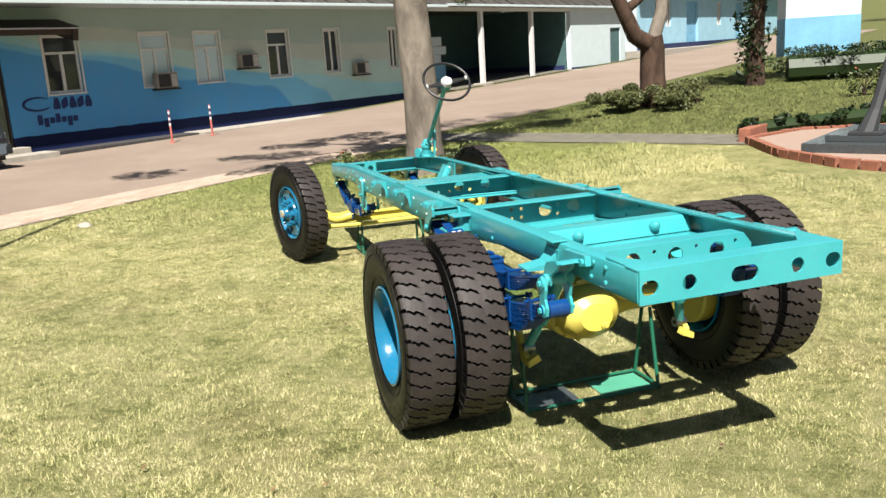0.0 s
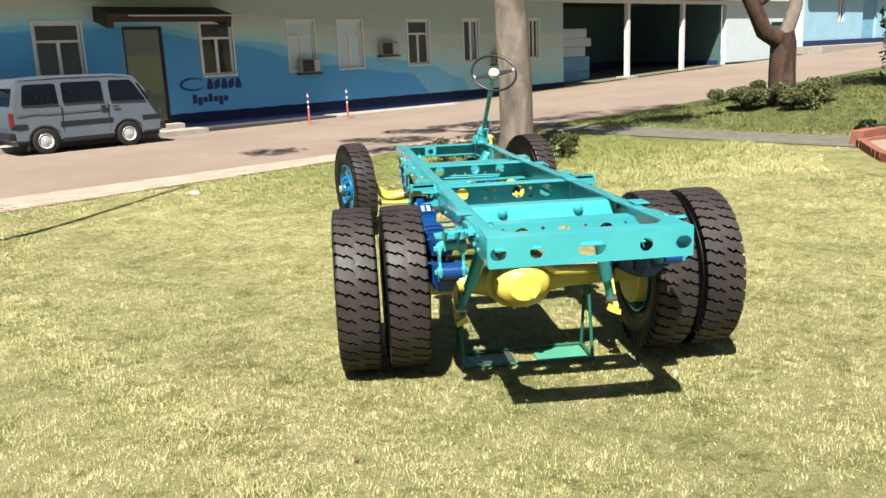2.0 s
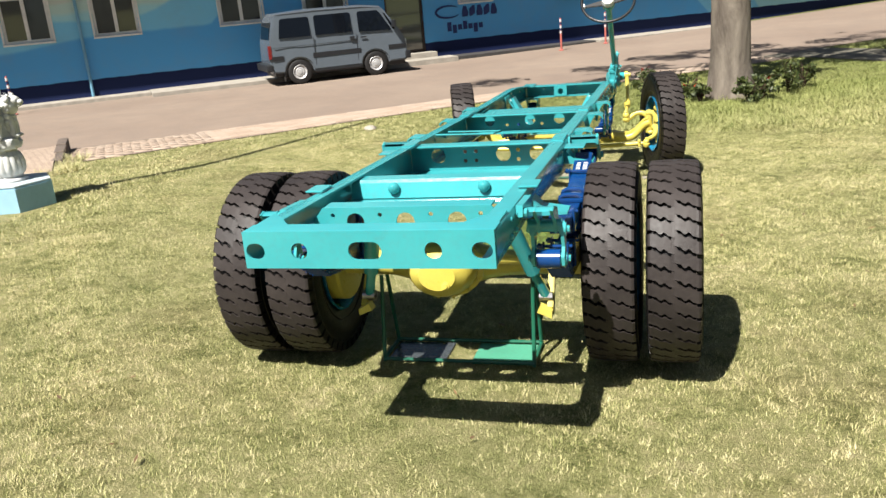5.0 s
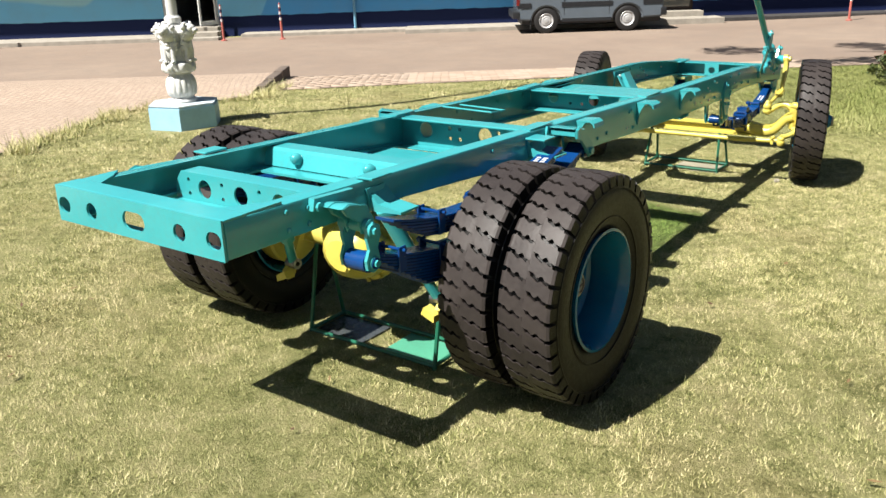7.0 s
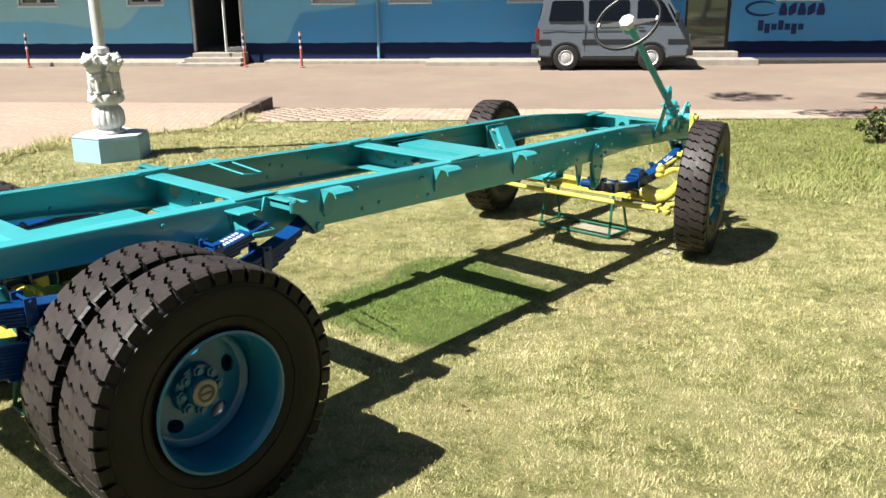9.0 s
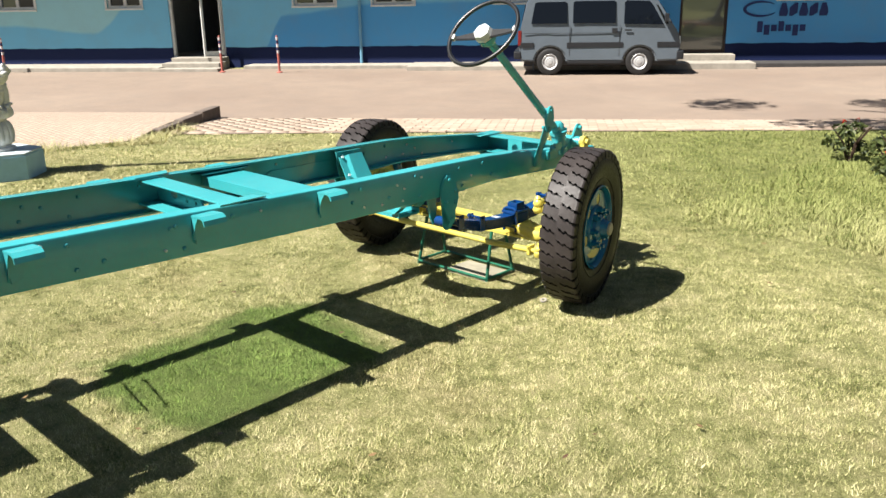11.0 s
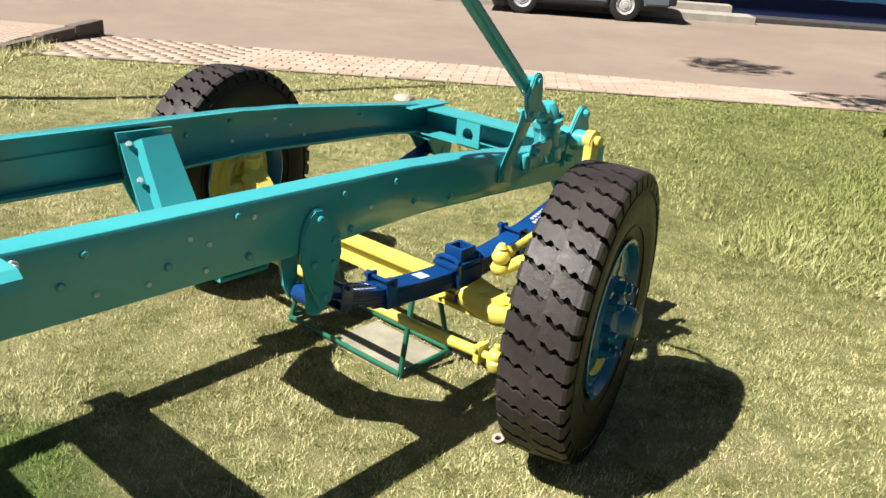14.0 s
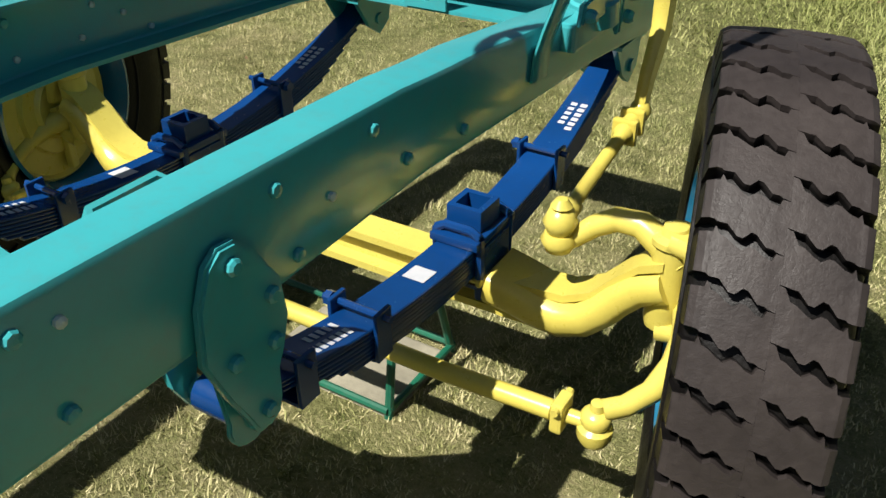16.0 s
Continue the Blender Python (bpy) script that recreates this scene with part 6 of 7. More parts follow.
# ---- stands under the axles ----
def stand(name, x0, x1, y0, y1, ztop, top_x, top_y, label, trays):
    st = tagged(empty(name, Matrix.Translation(((x0 + x1) / 2, (y0 + y1) / 2, 0.0))), label, "axle stand", "axle stands")
    inv = st.matrix_world.inverted()
    z = 0.035
    def bar(a, b, r=0.009):
        part("bar", pipe([Vector(a), Vector(b)], r, 8), GREEN, st, m=inv.copy())
    for a, b in (((x0, y0), (x1, y0)), ((x1, y0), (x1, y1)), ((x1, y1), (x0, y1)), ((x0, y1), (x0, y0))):
        bar((*a, z), (*b, z))
    for x in (x0, x1):
        for y in (y0, y1):
            tx = top_x if x > (x0 + x1) / 2 else (x0 + x1) - top_x
            ty = (y0 + y1) / 2 + (y - (y0 + y1) / 2) * top_y
            part("leg", pipe([(x, y, 0.0), (tx, ty, ztop)], 0.010, 8), GREEN, st, m=inv.copy())
    for tx0, tx1, mat in trays:
        part("tray", boxes((tx0, tx1, y0 + 0.012, y1 - 0.012, 0.016, 0.026), bevel=0.002), mat, st, m=inv.copy())
    return st, inv


stand("axle_stand", -0.405, 0.335, 3.59, 3.835, 0.44, 0.335, 0.3, "green steel tube stand with a dark tray and a green plate", [(-0.39, -0.10, GRANITE), (0.03, 0.32, PALEGREEN)])
st, inv = stand("axle_stand", -0.36, 0.24, 7.49, 7.76, 0.325, 0.22, 0.45, "green steel tube stand over a stone slab on the grass", [])
slab_ob = tagged(part("stone_slab", boxes((-0.13, 0.245, 7.49, 7.74, -0.02, 0.024), bevel=0.008), plain("mossy_slab", (0.36, 0.33, 0.24), 0.9, var=0.35, scale=7, bump=0.4)), "pale mossy stone slab lying in the grass", "slab")

# ---- parked van ----
def van():
    u, w = -4.32, 2.32
    x, y = xy(u, w)
    base = Matrix.Translation((x, y, gz(x, y) + 0.012)) @ Matrix.Rotation(ANG, 4, "Z")      # local x forward, y away from the lawn
    v = tagged(empty("van", base), "small silver-grey boxy van with dark windows parked by the office", "van")
    def arch(cx):
        return [(cx - 0.325 * math.cos(a), 0.285 + 0.305 * math.sin(a)) for a in (math.pi * k / 12 for k in range(13))]
    outline = [(-0.62, 0.30), *arch(0.0), *arch(1.84), (2.62, 0.30), (2.66, 0.55), (2.61, 0.84), (2.51, 0.99), (2.17, 1.49), (2.06, 1.585), (1.6, 1.645), (0.5, 1.66), (-0.38, 1.61), (-0.50, 1.50), (-0.62, 0.98), (-0.65, 0.55)]
    bm = slab(outline, "y", 0.0, 1.40, bevel=0.035)
    for vert in bm.verts:
        if vert.co.z > 1.0:
            k = (vert.co.z - 1.0) * 0.13
            vert.co.y += k if vert.co.y < 0.7 else -k
    part("body", bm, VANGREY, v, smooth=40)
    part("underside", boxes((-0.55, 2.6, 0.1, 1.3, 0.2, 0.32), (-0.30, 0.30, 0.04, 1.36, 0.3, 0.62), (1.54, 2.14, 0.04, 1.36, 0.3, 0.62)), BLACK, v)
    def lean(z):
        return max(0.0, (z - 1.0) * 0.13)
    def side_pane(pts):
        bm = bmesh.new()
        lo = [bm.verts.new((px, -0.006 + lean(pz), pz)) for px, pz in pts]
        hi = [bm.verts.new((px, 0.012 + lean(pz), pz)) for px, pz in pts]
        bm.faces.new(lo)
        bm.faces.new(hi[::-1])
        for i in range(len(pts)):
            bm.faces.new((lo[i], hi[i], hi[(i + 1) % len(pts)], lo[(i + 1) % len(pts)]))
        part("window", fix(bm), VANGLASS, v)
    side_pane([(-0.40, 1.06), (0.34, 1.06), (0.34, 1.46), (0.30, 1.49), (-0.28, 1.49), (-0.33, 1.46)])
    side_pane([(0.46, 1.06), (1.33, 1.06), (1.33, 1.47), (1.29, 1.50), (0.50, 1.50), (0.46, 1.47)])
    side_pane([(1.50, 1.04), (2.30, 1.02), (2.06, 1.42), (1.99, 1.49), (1.54, 1.50), (1.50, 1.46)])
    wind = bmesh.new()
    slab([(2.465, 1.045), (2.21, 1.42), (2.225, 1.43), (2.48, 1.055)], "y", 0.12, 1.28, bm=wind)
    part("windscreen", wind, VANGLASS, v)
    rear = bmesh.new()
    slab([(-0.60, 1.05), (-0.525, 1.42), (-0.537, 1.425), (-0.612, 1.055)], "y", 0.14, 1.26, bm=rear)
    part("rear_window", rear, VANGLASS, v)
    for a, b in ((0.345, 1.495), (-0.62, -0.345), (2.185, 2.61)):
        part("side_trim", boxes((a, b, -0.012, 0.02, 0.575, 0.675), bevel=0.004), VANDARK, v)
    part("roof_gutter", pipe([(-0.44, 0.075, 1.585), (0.5, 0.072, 1.612), (1.6, 0.072, 1.600), (2.08, 0.078, 1.545)], 0.013, 6), VANGREY, v)
    part("sill", boxes((0.36, 1.48, 0.005, 0.05, 0.24, 0.305), bevel=0.01), VANDARK, v)
    part("front_quarter_window", slab([(2.335, 1.03), (2.40, 1.03), (2.17, 1.40), (2.125, 1.42)], "y", 0.02, 0.045), VANGLASS, v)
    for a, b, c, d in ((0.395, 0.405, 0.40, 1.02), (1.415, 1.425, 0.40, 1.02), (0.34, 1.43, 0.86, 0.868), (-0.55, 0.33, 0.86, 0.868)):
        part("door_seam", boxes((a, b, -0.003, 0.01, c, d)), VANDARK, v)
    part("door_handle", boxes((1.26, 1.37, -0.025, 0.0, 0.86, 0.96), bevel=0.006), VANDARK, v)
    part("door_handle", boxes((1.52, 1.66, -0.02, 0.0, 0.90, 0.93), bevel=0.004), VANDARK, v)
    part("front_bumper", boxes((2.58, 2.73, -0.01, 1.41, 0.32, 0.50), bevel=0.03), VANDARK, v)
    part("rear_bumper", boxes((-0.76, -0.60, -0.01, 1.41, 0.34, 0.50), bevel=0.03), VANDARK, v)
    part("tail_lamp", boxes((-0.675, -0.60, -0.008, 0.10, 0.62, 0.92), bevel=0.008), LAMPRED, v)
    part("headlamp", boxes((2.57, 2.66, 0.06, 0.32, 0.62, 0.78), bevel=0.01), PEDTOP, v)
    part("mirror", boxes((2.30, 2.38, -0.17, -0.01, 1.08, 1.24), bevel=0.012), VANDARK, v)
    part("mud_flap", boxes((-0.36, -0.345, 0.03, 0.20, 0.10, 0.34)), VANDARK, v)
    for cx in (0.0, 1.84):
        for cy, s in ((0.06, 1), (1.20, -1)):
            turn = Matrix.Translation((cx, cy + (0.015 if s > 0 else 0.10), 0.278)) @ Matrix.Rotation(s * radians(90), 4, "X")
            wh = part("wheel", lathe([(0.15, -0.05), (0.165, 0.062), (0.158, 0.068), (0.145, 0.052), (0.118, 0.034), (0.105, 0.052), (0.082, 0.058), (0.060, 0.050), (0.052, 0.066), (0.02, 0.070), (0.001, 0.070)], 28, m=turn), HUBCAP, v, smooth=40)
            part("tyre", lathe([(0.160, -0.06), (0.240, -0.07), (0.275, -0.055), (0.280, 0.0), (0.275, 0.055), (0.240, 0.072), (0.166, 0.064)], 36, m=turn, closed=True), VANTYRE, wh, smooth=40)


van()


# ---- bollards ----
def bollard():
    b = tagged(part("bollard", lathe([(0.07, 0.0), (0.07, 0.02), (0.028, 0.035), (0.025, 0.80), (0.02, 0.83), (0.001, 0.84)], 14), REDPAINT, smooth=40), "slim red and white striped post beside the road", "bollard", "striped posts")
    for z, mat in ((0.44, WHITE), (0.58, WHITE), (0.51, NAVY), (0.66, NAVY), (0.74, WHITE)):
        part("band", lathe([(0.0285, z), (0.0285, z + 0.06)], 14), mat, b)
    return b


b0 = bollard()
spots = [(-1.92, 22.95), (-0.85, 24.07), (-14.13, 14.72), (-12.89, 15.45), xy(-17.4, 1.45)]
for i, (x, y) in enumerate(spots):
    m = Matrix.Translation((x, y, gz(x, y) + 0.012)) @ Matrix.Rotation(radians(rng.uniform(-2, 2)), 4, "X")
    if i == 0:
        b0.matrix_world = m
    else:
        copy_thing(b0, m)


# ---- lion capital on its pedestal, with the flagpole ----
STX, STY = -5.135, 6.58
GST = gz(STX, STY)


def pedestal():
    bm = bmesh.new()
    hexa = [(0.385 * math.cos(math.pi * k / 3 + 0.25), 0.385 * math.sin(math.pi * k / 3 + 0.25)) for k in range(6)]
    slab(hexa, "z", -0.05, 0.235, bevel=0.012, bm=bm)
    p = tagged(part("pedestal", bm, SKYBLUE, m=Matrix.Translation((STX, STY, GST))), "low six-sided pale blue plinth on the lawn", "pedestal")
    part("top_slab", slab([(x * 0.985, y * 0.985) for x, y in hexa], "z", 0.236, 0.250, bevel=0.004), PEDTOP, p)


pedestal()


def capital():
    """Weathered white column capital: fluted bell, carved drum and four maned beasts back to back."""
    bm = bmesh.new()
    seg = 96
    prof = [(0.150, 0.0), (0.158, 0.015), (0.150, 0.035), (0.122, 0.045), (0.118, 0.062), (0.142, 0.085), (0.155, 0.13), (0.156, 0.19), (0.146, 0.25), (0.126, 0.290), (0.112, 0.305), (0.112, 0.325), (0.150, 0.335), (0.168, 0.350),
            (0.174, 0.375), (0.172, 0.415), (0.168, 0.435), (0.140, 0.447), (0.112, 0.455), (0.110, 0.52), (0.114, 0.60), (0.120, 0.68), (0.118, 0.76), (0.100, 0.84), (0.070, 0.875), (0.05, 0.88)]
    rings = []
    for r, z in prof:
        ring = []
        for k in range(seg):
            a = 2 * math.pi * k / seg
            rr = r
            if 0.07 < z < 0.30:
                rr += 0.011 * abs(math.cos(a * 8)) - 0.004
            if 0.34 < z < 0.44:
                rr += 0.012 * math.cos(a * 8) * math.cos((z - 0.39) * 30)
            if z > 0.45:
                rr *= 1.0 + 0.10 * math.cos(a * 4)
            ring.append(bm.verts.new((rr * math.cos(a), rr * math.sin(a), z)))
        rings.append(ring)
    for a, b in zip(rings, rings[1:]):
        for k in range(seg):
            bm.faces.new((a[k], a[(k + 1) % seg], b[(k + 1) % seg], b[k]))
    bm.faces.new(rings[0][::-1])
    bm.faces.new(rings[-1])
    def lump(m, x, y, z, rx, ry, rz):
        bmesh.ops.create_icosphere(bm, subdivisions=2, radius=1.0, matrix=m @ Matrix.LocRotScale((x, y, z), None, (rx, ry, rz)))
    for k in range(4):
        m = Matrix.Rotation(math.pi / 2 * k, 4, "Z")
        lump(m, 0.110, 0, 0.60, 0.060, 0.070, 0.150)                      # chest
        lump(m, 0.135, 0, 0.765, 0.085, 0.092, 0.105)                     # mane
        lump(m, 0.185, 0, 0.810, 0.062, 0.056, 0.056)                     # head
        lump(m, 0.238, 0, 0.792, 0.036, 0.036, 0.030)                     # muzzle
        lump(m, 0.228, 0, 0.762, 0.026, 0.028, 0.018)                     # jaw
        for s in (-1, 1):
            lump(m, 0.160, 0.060 * s, 0.862, 0.020, 0.018, 0.024)         # ears
            lump(m, 0.215, 0.030 * s, 0.822, 0.014, 0.016, 0.012)         # brows
            for q in range(5):
                lump(m, 0.150 - 0.010 * q, (0.078 - 0.004 * q) * s, 0.83 - 0.055 * q, 0.030, 0.024, 0.034)     # locks
            tube(bm, [m @ Vector((0.125, 0.044 * s, 0.66)), m @ Vector((0.145, 0.046 * s, 0.56)), m @ Vector((0.140, 0.046 * s, 0.47))], [0.036, 0.026, 0.026], 10)
            lump(m, 0.160, 0.046 * s, 0.462, 0.036, 0.026, 0.020)         # paws
        for q in range(3):
            lump(m, 0.150, 0, 0.70 - 0.045 * q, 0.034, 0.038, 0.030)
        lump(m, 0.176, 0, 0.395, 0.014, 0.034, 0.034)                     # wheel boss on the drum
    for vert in bm.verts:
        vert.co += Vector((noise.noise(vert.co * 26), noise.noise(vert.co * 26 + Vector((5, 0, 0))), 0)) * 0.005
    c = part("lion_capital", fix(bm), STATUE, m=Matrix.Translation((STX, STY, GST + 0.25)) @ Matrix.Rotation(0.35, 4, "Z") @ Matrix.Diagonal((0.98, 0.98, 0.92, 1.0)), smooth=50)
    tagged(c, "whitewashed carved column capital standing on the blue plinth", "statue")


capital()
pole = part("flagpole", pipe([(0, 0, 0), (0, 0, 3.0), (0, 0, 6.5)], [0.055, 0.05, 0.04], 16), WHITE, m=Matrix.Translation((STX, STY, GST + 1.055)), smooth=40)
tagged(pole, "tall white painted pole rising from the carved capital", "flagpole")
part("pole_collar", lathe([(0.085, 0.0), (0.085, 0.05), (0.065, 0.07)], 16), WHITE, pole)

# ---- brick platform with dark plinth ----
PLAT = [(6.50, 10.2), (6.37, 8.9), (6.65, 7.8), (7.40, 7.0), (8.6, 6.8), (10.1, 8.0), (10.4, 10.0), (9.8, 11.8), (8.6, 12.3), (7.2, 11.85)]
pz = 0.0
plat = tagged(part("platform", slab(PLAT, "z", -0.3, 0.10), BRICKS), "low brick-paved platform with a red brick border", "platform", "", "structure")
first_brick = None
for i in range(len(PLAT)):
    a, b = Vector((*PLAT[i], 0)), Vector((*PLAT[(i + 1) % len(PLAT)], 0))
    d = b - a
    n = max(1, int(d.length / 0.235))
    for k in range(n):
        m = Matrix.Translation(a + d * ((k + 0.5) / n)) @ Matrix.Rotation(math.atan2(d.y, d.x), 4, "Z") @ Matrix.Translation((0, rng.uniform(-0.008, 0.008), rng.uniform(0, 0.008)))
        if first_brick is None:
            first_brick = part("brick", boxes((-0.113, 0.113, -0.06, 0.06, -0.12, 0.135)), REDBRICK, plat, m=m)
        else:
            again(first_brick, m)
hs = part("brick_edge", boxes((-0.5, 0.5, -0.1, 0.1, -0.1, 0.2), bevel=0.015), REDBRICK, plat, m=Matrix.Translation((7.65, 12.3, 0.05)) @ Matrix.Rotation(0.6, 4, "Z"))


def plinth():
    m = Matrix.Translation((8.05, 9.6, 0.10)) @ Matrix.Rotation(radians(33), 4, "Z")
    p = tagged(part("granite_plinth", boxes((-1.05, 1.05, -1.05, 1.05, 0, 0.13), bevel=0.008), GRANITE, m=m), "dark polished granite plinth carrying a slanted monument leg", "monument")
    part("upper_step", boxes((-0.8, 0.8, -0.8, 0.8, 0.131, 0.22), bevel=0.008), GRANITE, p)
    part("slanted_leg", pipe([(-0.62, 0.3, 0.22), (-0.50, 0.22, 0.55), (-0.15, 0.05, 1.6), (0, 0, 2.4)], [0.14, 0.09, 0.07, 0.06], 8), DARK, p)
    part("leg_foot", boxes((-0.8, -0.42, 0.05, 0.5, 0.221, 0.27), bevel=0.008), DARK, p)


plinth()

# stone lying at the lawn's edge, and the ring lost in the grass
st_ = bmesh.new()
bmesh.ops.create_icosphere(st_, subdivisions=2, radius=0.09)
for vert in st_.verts:
    vert.co *= 1 + 0.25 * noise.noise(vert.co * 14)
    vert.co.z *= 0.55
tagged(part("stone", st_, CONCRETE, m=Matrix.Translation((-3.05, 10.9, 0.02))), "pale stone lying at the edge of the lawn", "stone")
tagged(part("steel_ring", lathe([(0.010, 0.0), (0.020, 0.0), (0.020, 0.008), (0.010, 0.008)], 20, closed=True, m=Matrix.Translation((0.715, 7.45, 0.022)) @ Matrix.Rotation(0.3, 4, "X")), CONCRETE), "small pale steel washer lying in the grass", "washer")


# ---- plants ----
def leaf_cloud(name, blobs, count, size, material, parent, flat=0.6, droop=0.0, slim=0.42):
    """Many small leaves round given (x, y, z, radius) blobs, as one mesh."""
    blobs = np.array(blobs, dtype=float)
    wts = blobs[:, 3] ** 2
    pick = rng.choice(len(blobs), count, p=wts / wts.sum())
    d = rng.normal(size=(count, 3))
    d /= np.linalg.norm(d, axis=1, keepdims=True)
    r = blobs[pick, 3:4] * rng.uniform(0.15, 1.0, (count, 1)) ** 0.5
    c = blobs[pick, :3] + d * r * np.array([1, 1, flat])
    axis = rng.normal(size=(count, 3))
    axis[:, 2] -= droop
    axis /= np.linalg.norm(axis, axis=1, keepdims=True)
    side = np.cross(axis, rng.normal(size=(count, 3)))
    side /= np.linalg.norm(side, axis=1, keepdims=True)
    s = size * rng.uniform(0.6, 1.3, (count, 1))
    v = np.stack([c - axis * s, c + side * s * slim, c + axis * s, c - side * s * slim], 1).reshape(-1, 3)
    f = np.arange(count * 4).reshape(-1, 4)
    return raw_mesh(name, v, f, material, parent=parent)


def limb(bm, pts, r0, r1, seg=10, wob=0.0):
    n = len(pts)
    pts = [Vector(p) + Vector(rng.normal(size=3)) * wob for p in pts]
    return tube(bm, pts, [r0 + (r1 - r0) * i / (n - 1) for i in range(n)], seg)


def bumpy(bm, amount, scale):
    for vert in bm.verts:
        vert.co += Vector((noise.noise(vert.co * scale), noise.noise(vert.co * scale + Vector((9, 0, 0))), 0)) * amount
    return bm


def big_tree():
    x, y = 1.71, 12.25
    z = gz(x, y)
    t = tagged(empty("tree", Matrix.Translation((x, y, z))), "tall tree with a smooth pale mottled trunk among low shrubs", "tree")
    bm = bmesh.new()
    tube(bm, [(0, 0, -0.2), (0.0, 0, 0.1), (-0.01, 0, 0.5), (-0.02, 0, 1.2), (-0.06, 0.02, 2.2), (-0.12, 0.04, 3.2), (-0.10, 0.05, 4.4), (0.0, 0.1, 5.6)], [0.36, 0.31, 0.275, 0.26, 0.255, 0.245, 0.22, 0.19], 22)
    part("trunk", bumpy(bm, 0.05, 1.7), BARKPALE, t, smooth=60)
    limbs = [[(0, 0.1, 5.3), (-1.2, 0.2, 6.2), (-2.8, 0.1, 6.9), (-4.2, -0.3, 7.2)], [(0, 0.1, 5.5), (0.9, 0.6, 6.8), (1.8, 1.2, 8.2)], [(0, 0.1, 5.5), (-0.3, -0.9, 6.9), (-1.0, -1.8, 7.9)], [(-0.1, 0.05, 4.9), (-1.0, 1.4, 5.9), (-2.2, 2.6, 6.6)], [(0, 0.1, 5.6), (0.1, 0.1, 7.2), (0.3, 0.0, 9.0)]]
    for l in limbs:
        part("limb", limb(bmesh.new(), l, 0.13, 0.03, 8), BARKPALE, t, smooth=60)
    blobs = []
    for l in limbs:
        for p in l[1:]:
            for _ in range(4):
                q = np.array(p) + rng.normal(size=3) * np.array([0.9, 0.9, 0.4])
                blobs.append((*q, rng.uniform(0.35, 0.75)))
    leaf_cloud("crown", blobs, 9000, 0.10, LEAF, t)


big_tree()


def forked_tree():
    x, y = 8.88, 17.5
    z = gz(x, y)
    t = tagged(empty("tree", Matrix.Translation((x, y, z))), "rough brown forked tree with feathery drooping leaves", "tree")
    bm = tube(bmesh.new(), [(0, 0, -0.2), (0, 0, 0.1), (-0.03, 0, 0.7), (-0.03, 0, 1.3), (-0.08, 0, 1.55)], [0.38, 0.33, 0.28, 0.27, 0.26], 18)
    part("trunk", bumpy(bm, 0.06, 4), BARKBROWN, t, smooth=70)
    limbs = [([(-0.05, 0, 1.35), (-0.55, -0.1, 1.6), (-0.80, -0.1, 2.1), (-1.15, -0.1, 2.75), (-1.22, -0.1, 3.2), (-0.95, 0.0, 3.8), (-1.3, 0, 4.8)], 0.22, 0.08, BARKBROWN),
             ([(-0.02, 0, 1.4), (0.22, 0.0, 2.1), (0.28, 0.05, 2.9), (0.30, 0.05, 4.6)], 0.17, 0.11, BARKPALE),
             ([(-0.7, -0.1, 2.2), (-0.1, -0.1, 2.6), (0.1, -0.1, 3.2), (0.6, -0.2, 4.2)], 0.11, 0.05, BARKBROWN),
             ([(-0.95, -0.1, 2.9), (-1.8, -0.2, 3.3), (-2.9, -0.3, 3.7), (-4.0, -0.3, 3.7)], 0.07, 0.02, BARKBROWN),
             ([(0.28, 0.05, 2.8), (1.4, 0.0, 3.4), (2.8, -0.2, 3.7), (4.2, -0.4, 3.8)], 0.07, 0.02, BARKBROWN),
             ([(-0.8, 0, 3.6), (-0.2, 0.2, 4.4), (0.8, 0.3, 4.9), (1.8, 0.2, 5.1)], 0.08, 0.03, BARKBROWN)]
    for pts, r0, r1, mat in limbs:
        part("limb", bumpy(limb(bmesh.new(), pts, r0, r1, 10), 0.03, 5), mat, t, smooth=70)
    blobs = []
    for k in range(70):
        cx = rng.uniform(-5.2, 5.6)
        cz = 4.0 + 0.9 * (1 - (cx / 5.6) ** 2) + rng.normal() * 0.45 - (0.3 if cx > 0 else 0)
        blobs.append((cx, rng.uniform(-1.6, 1.6), cz, rng.uniform(0.25, 0.6)))
        for j in range(2):
            blobs.append((cx + rng.normal() * 0.3, rng.uniform(-1.6, 1.6), cz - rng.uniform(0.2, 0.7), 0.2))
    for k in range(60):
        cx = rng.uniform(-4.6, 5.2)
        zz = 3.7 + rng.normal() * 0.35
        blobs.append((cx, rng.uniform(-1, 1), zz, 0.3))
    twig = bmesh.new()
    for b in blobs[::3]:
        tube(twig, [(b[0] * 0.8, b[1] * 0.7, b[2] + 0.35), (b[0], b[1], b[2]), (b[0] * 1.05, b[1], b[2] - 0.3)], [0.014, 0.008, 0.003], 4, cap=False)
    part("twigs", twig, BARKBROWN, t)
    leaf_cloud("crown", blobs, 60000, 0.042, LEAFOLIVE, t, droop=2.2, slim=0.26)


forked_tree()


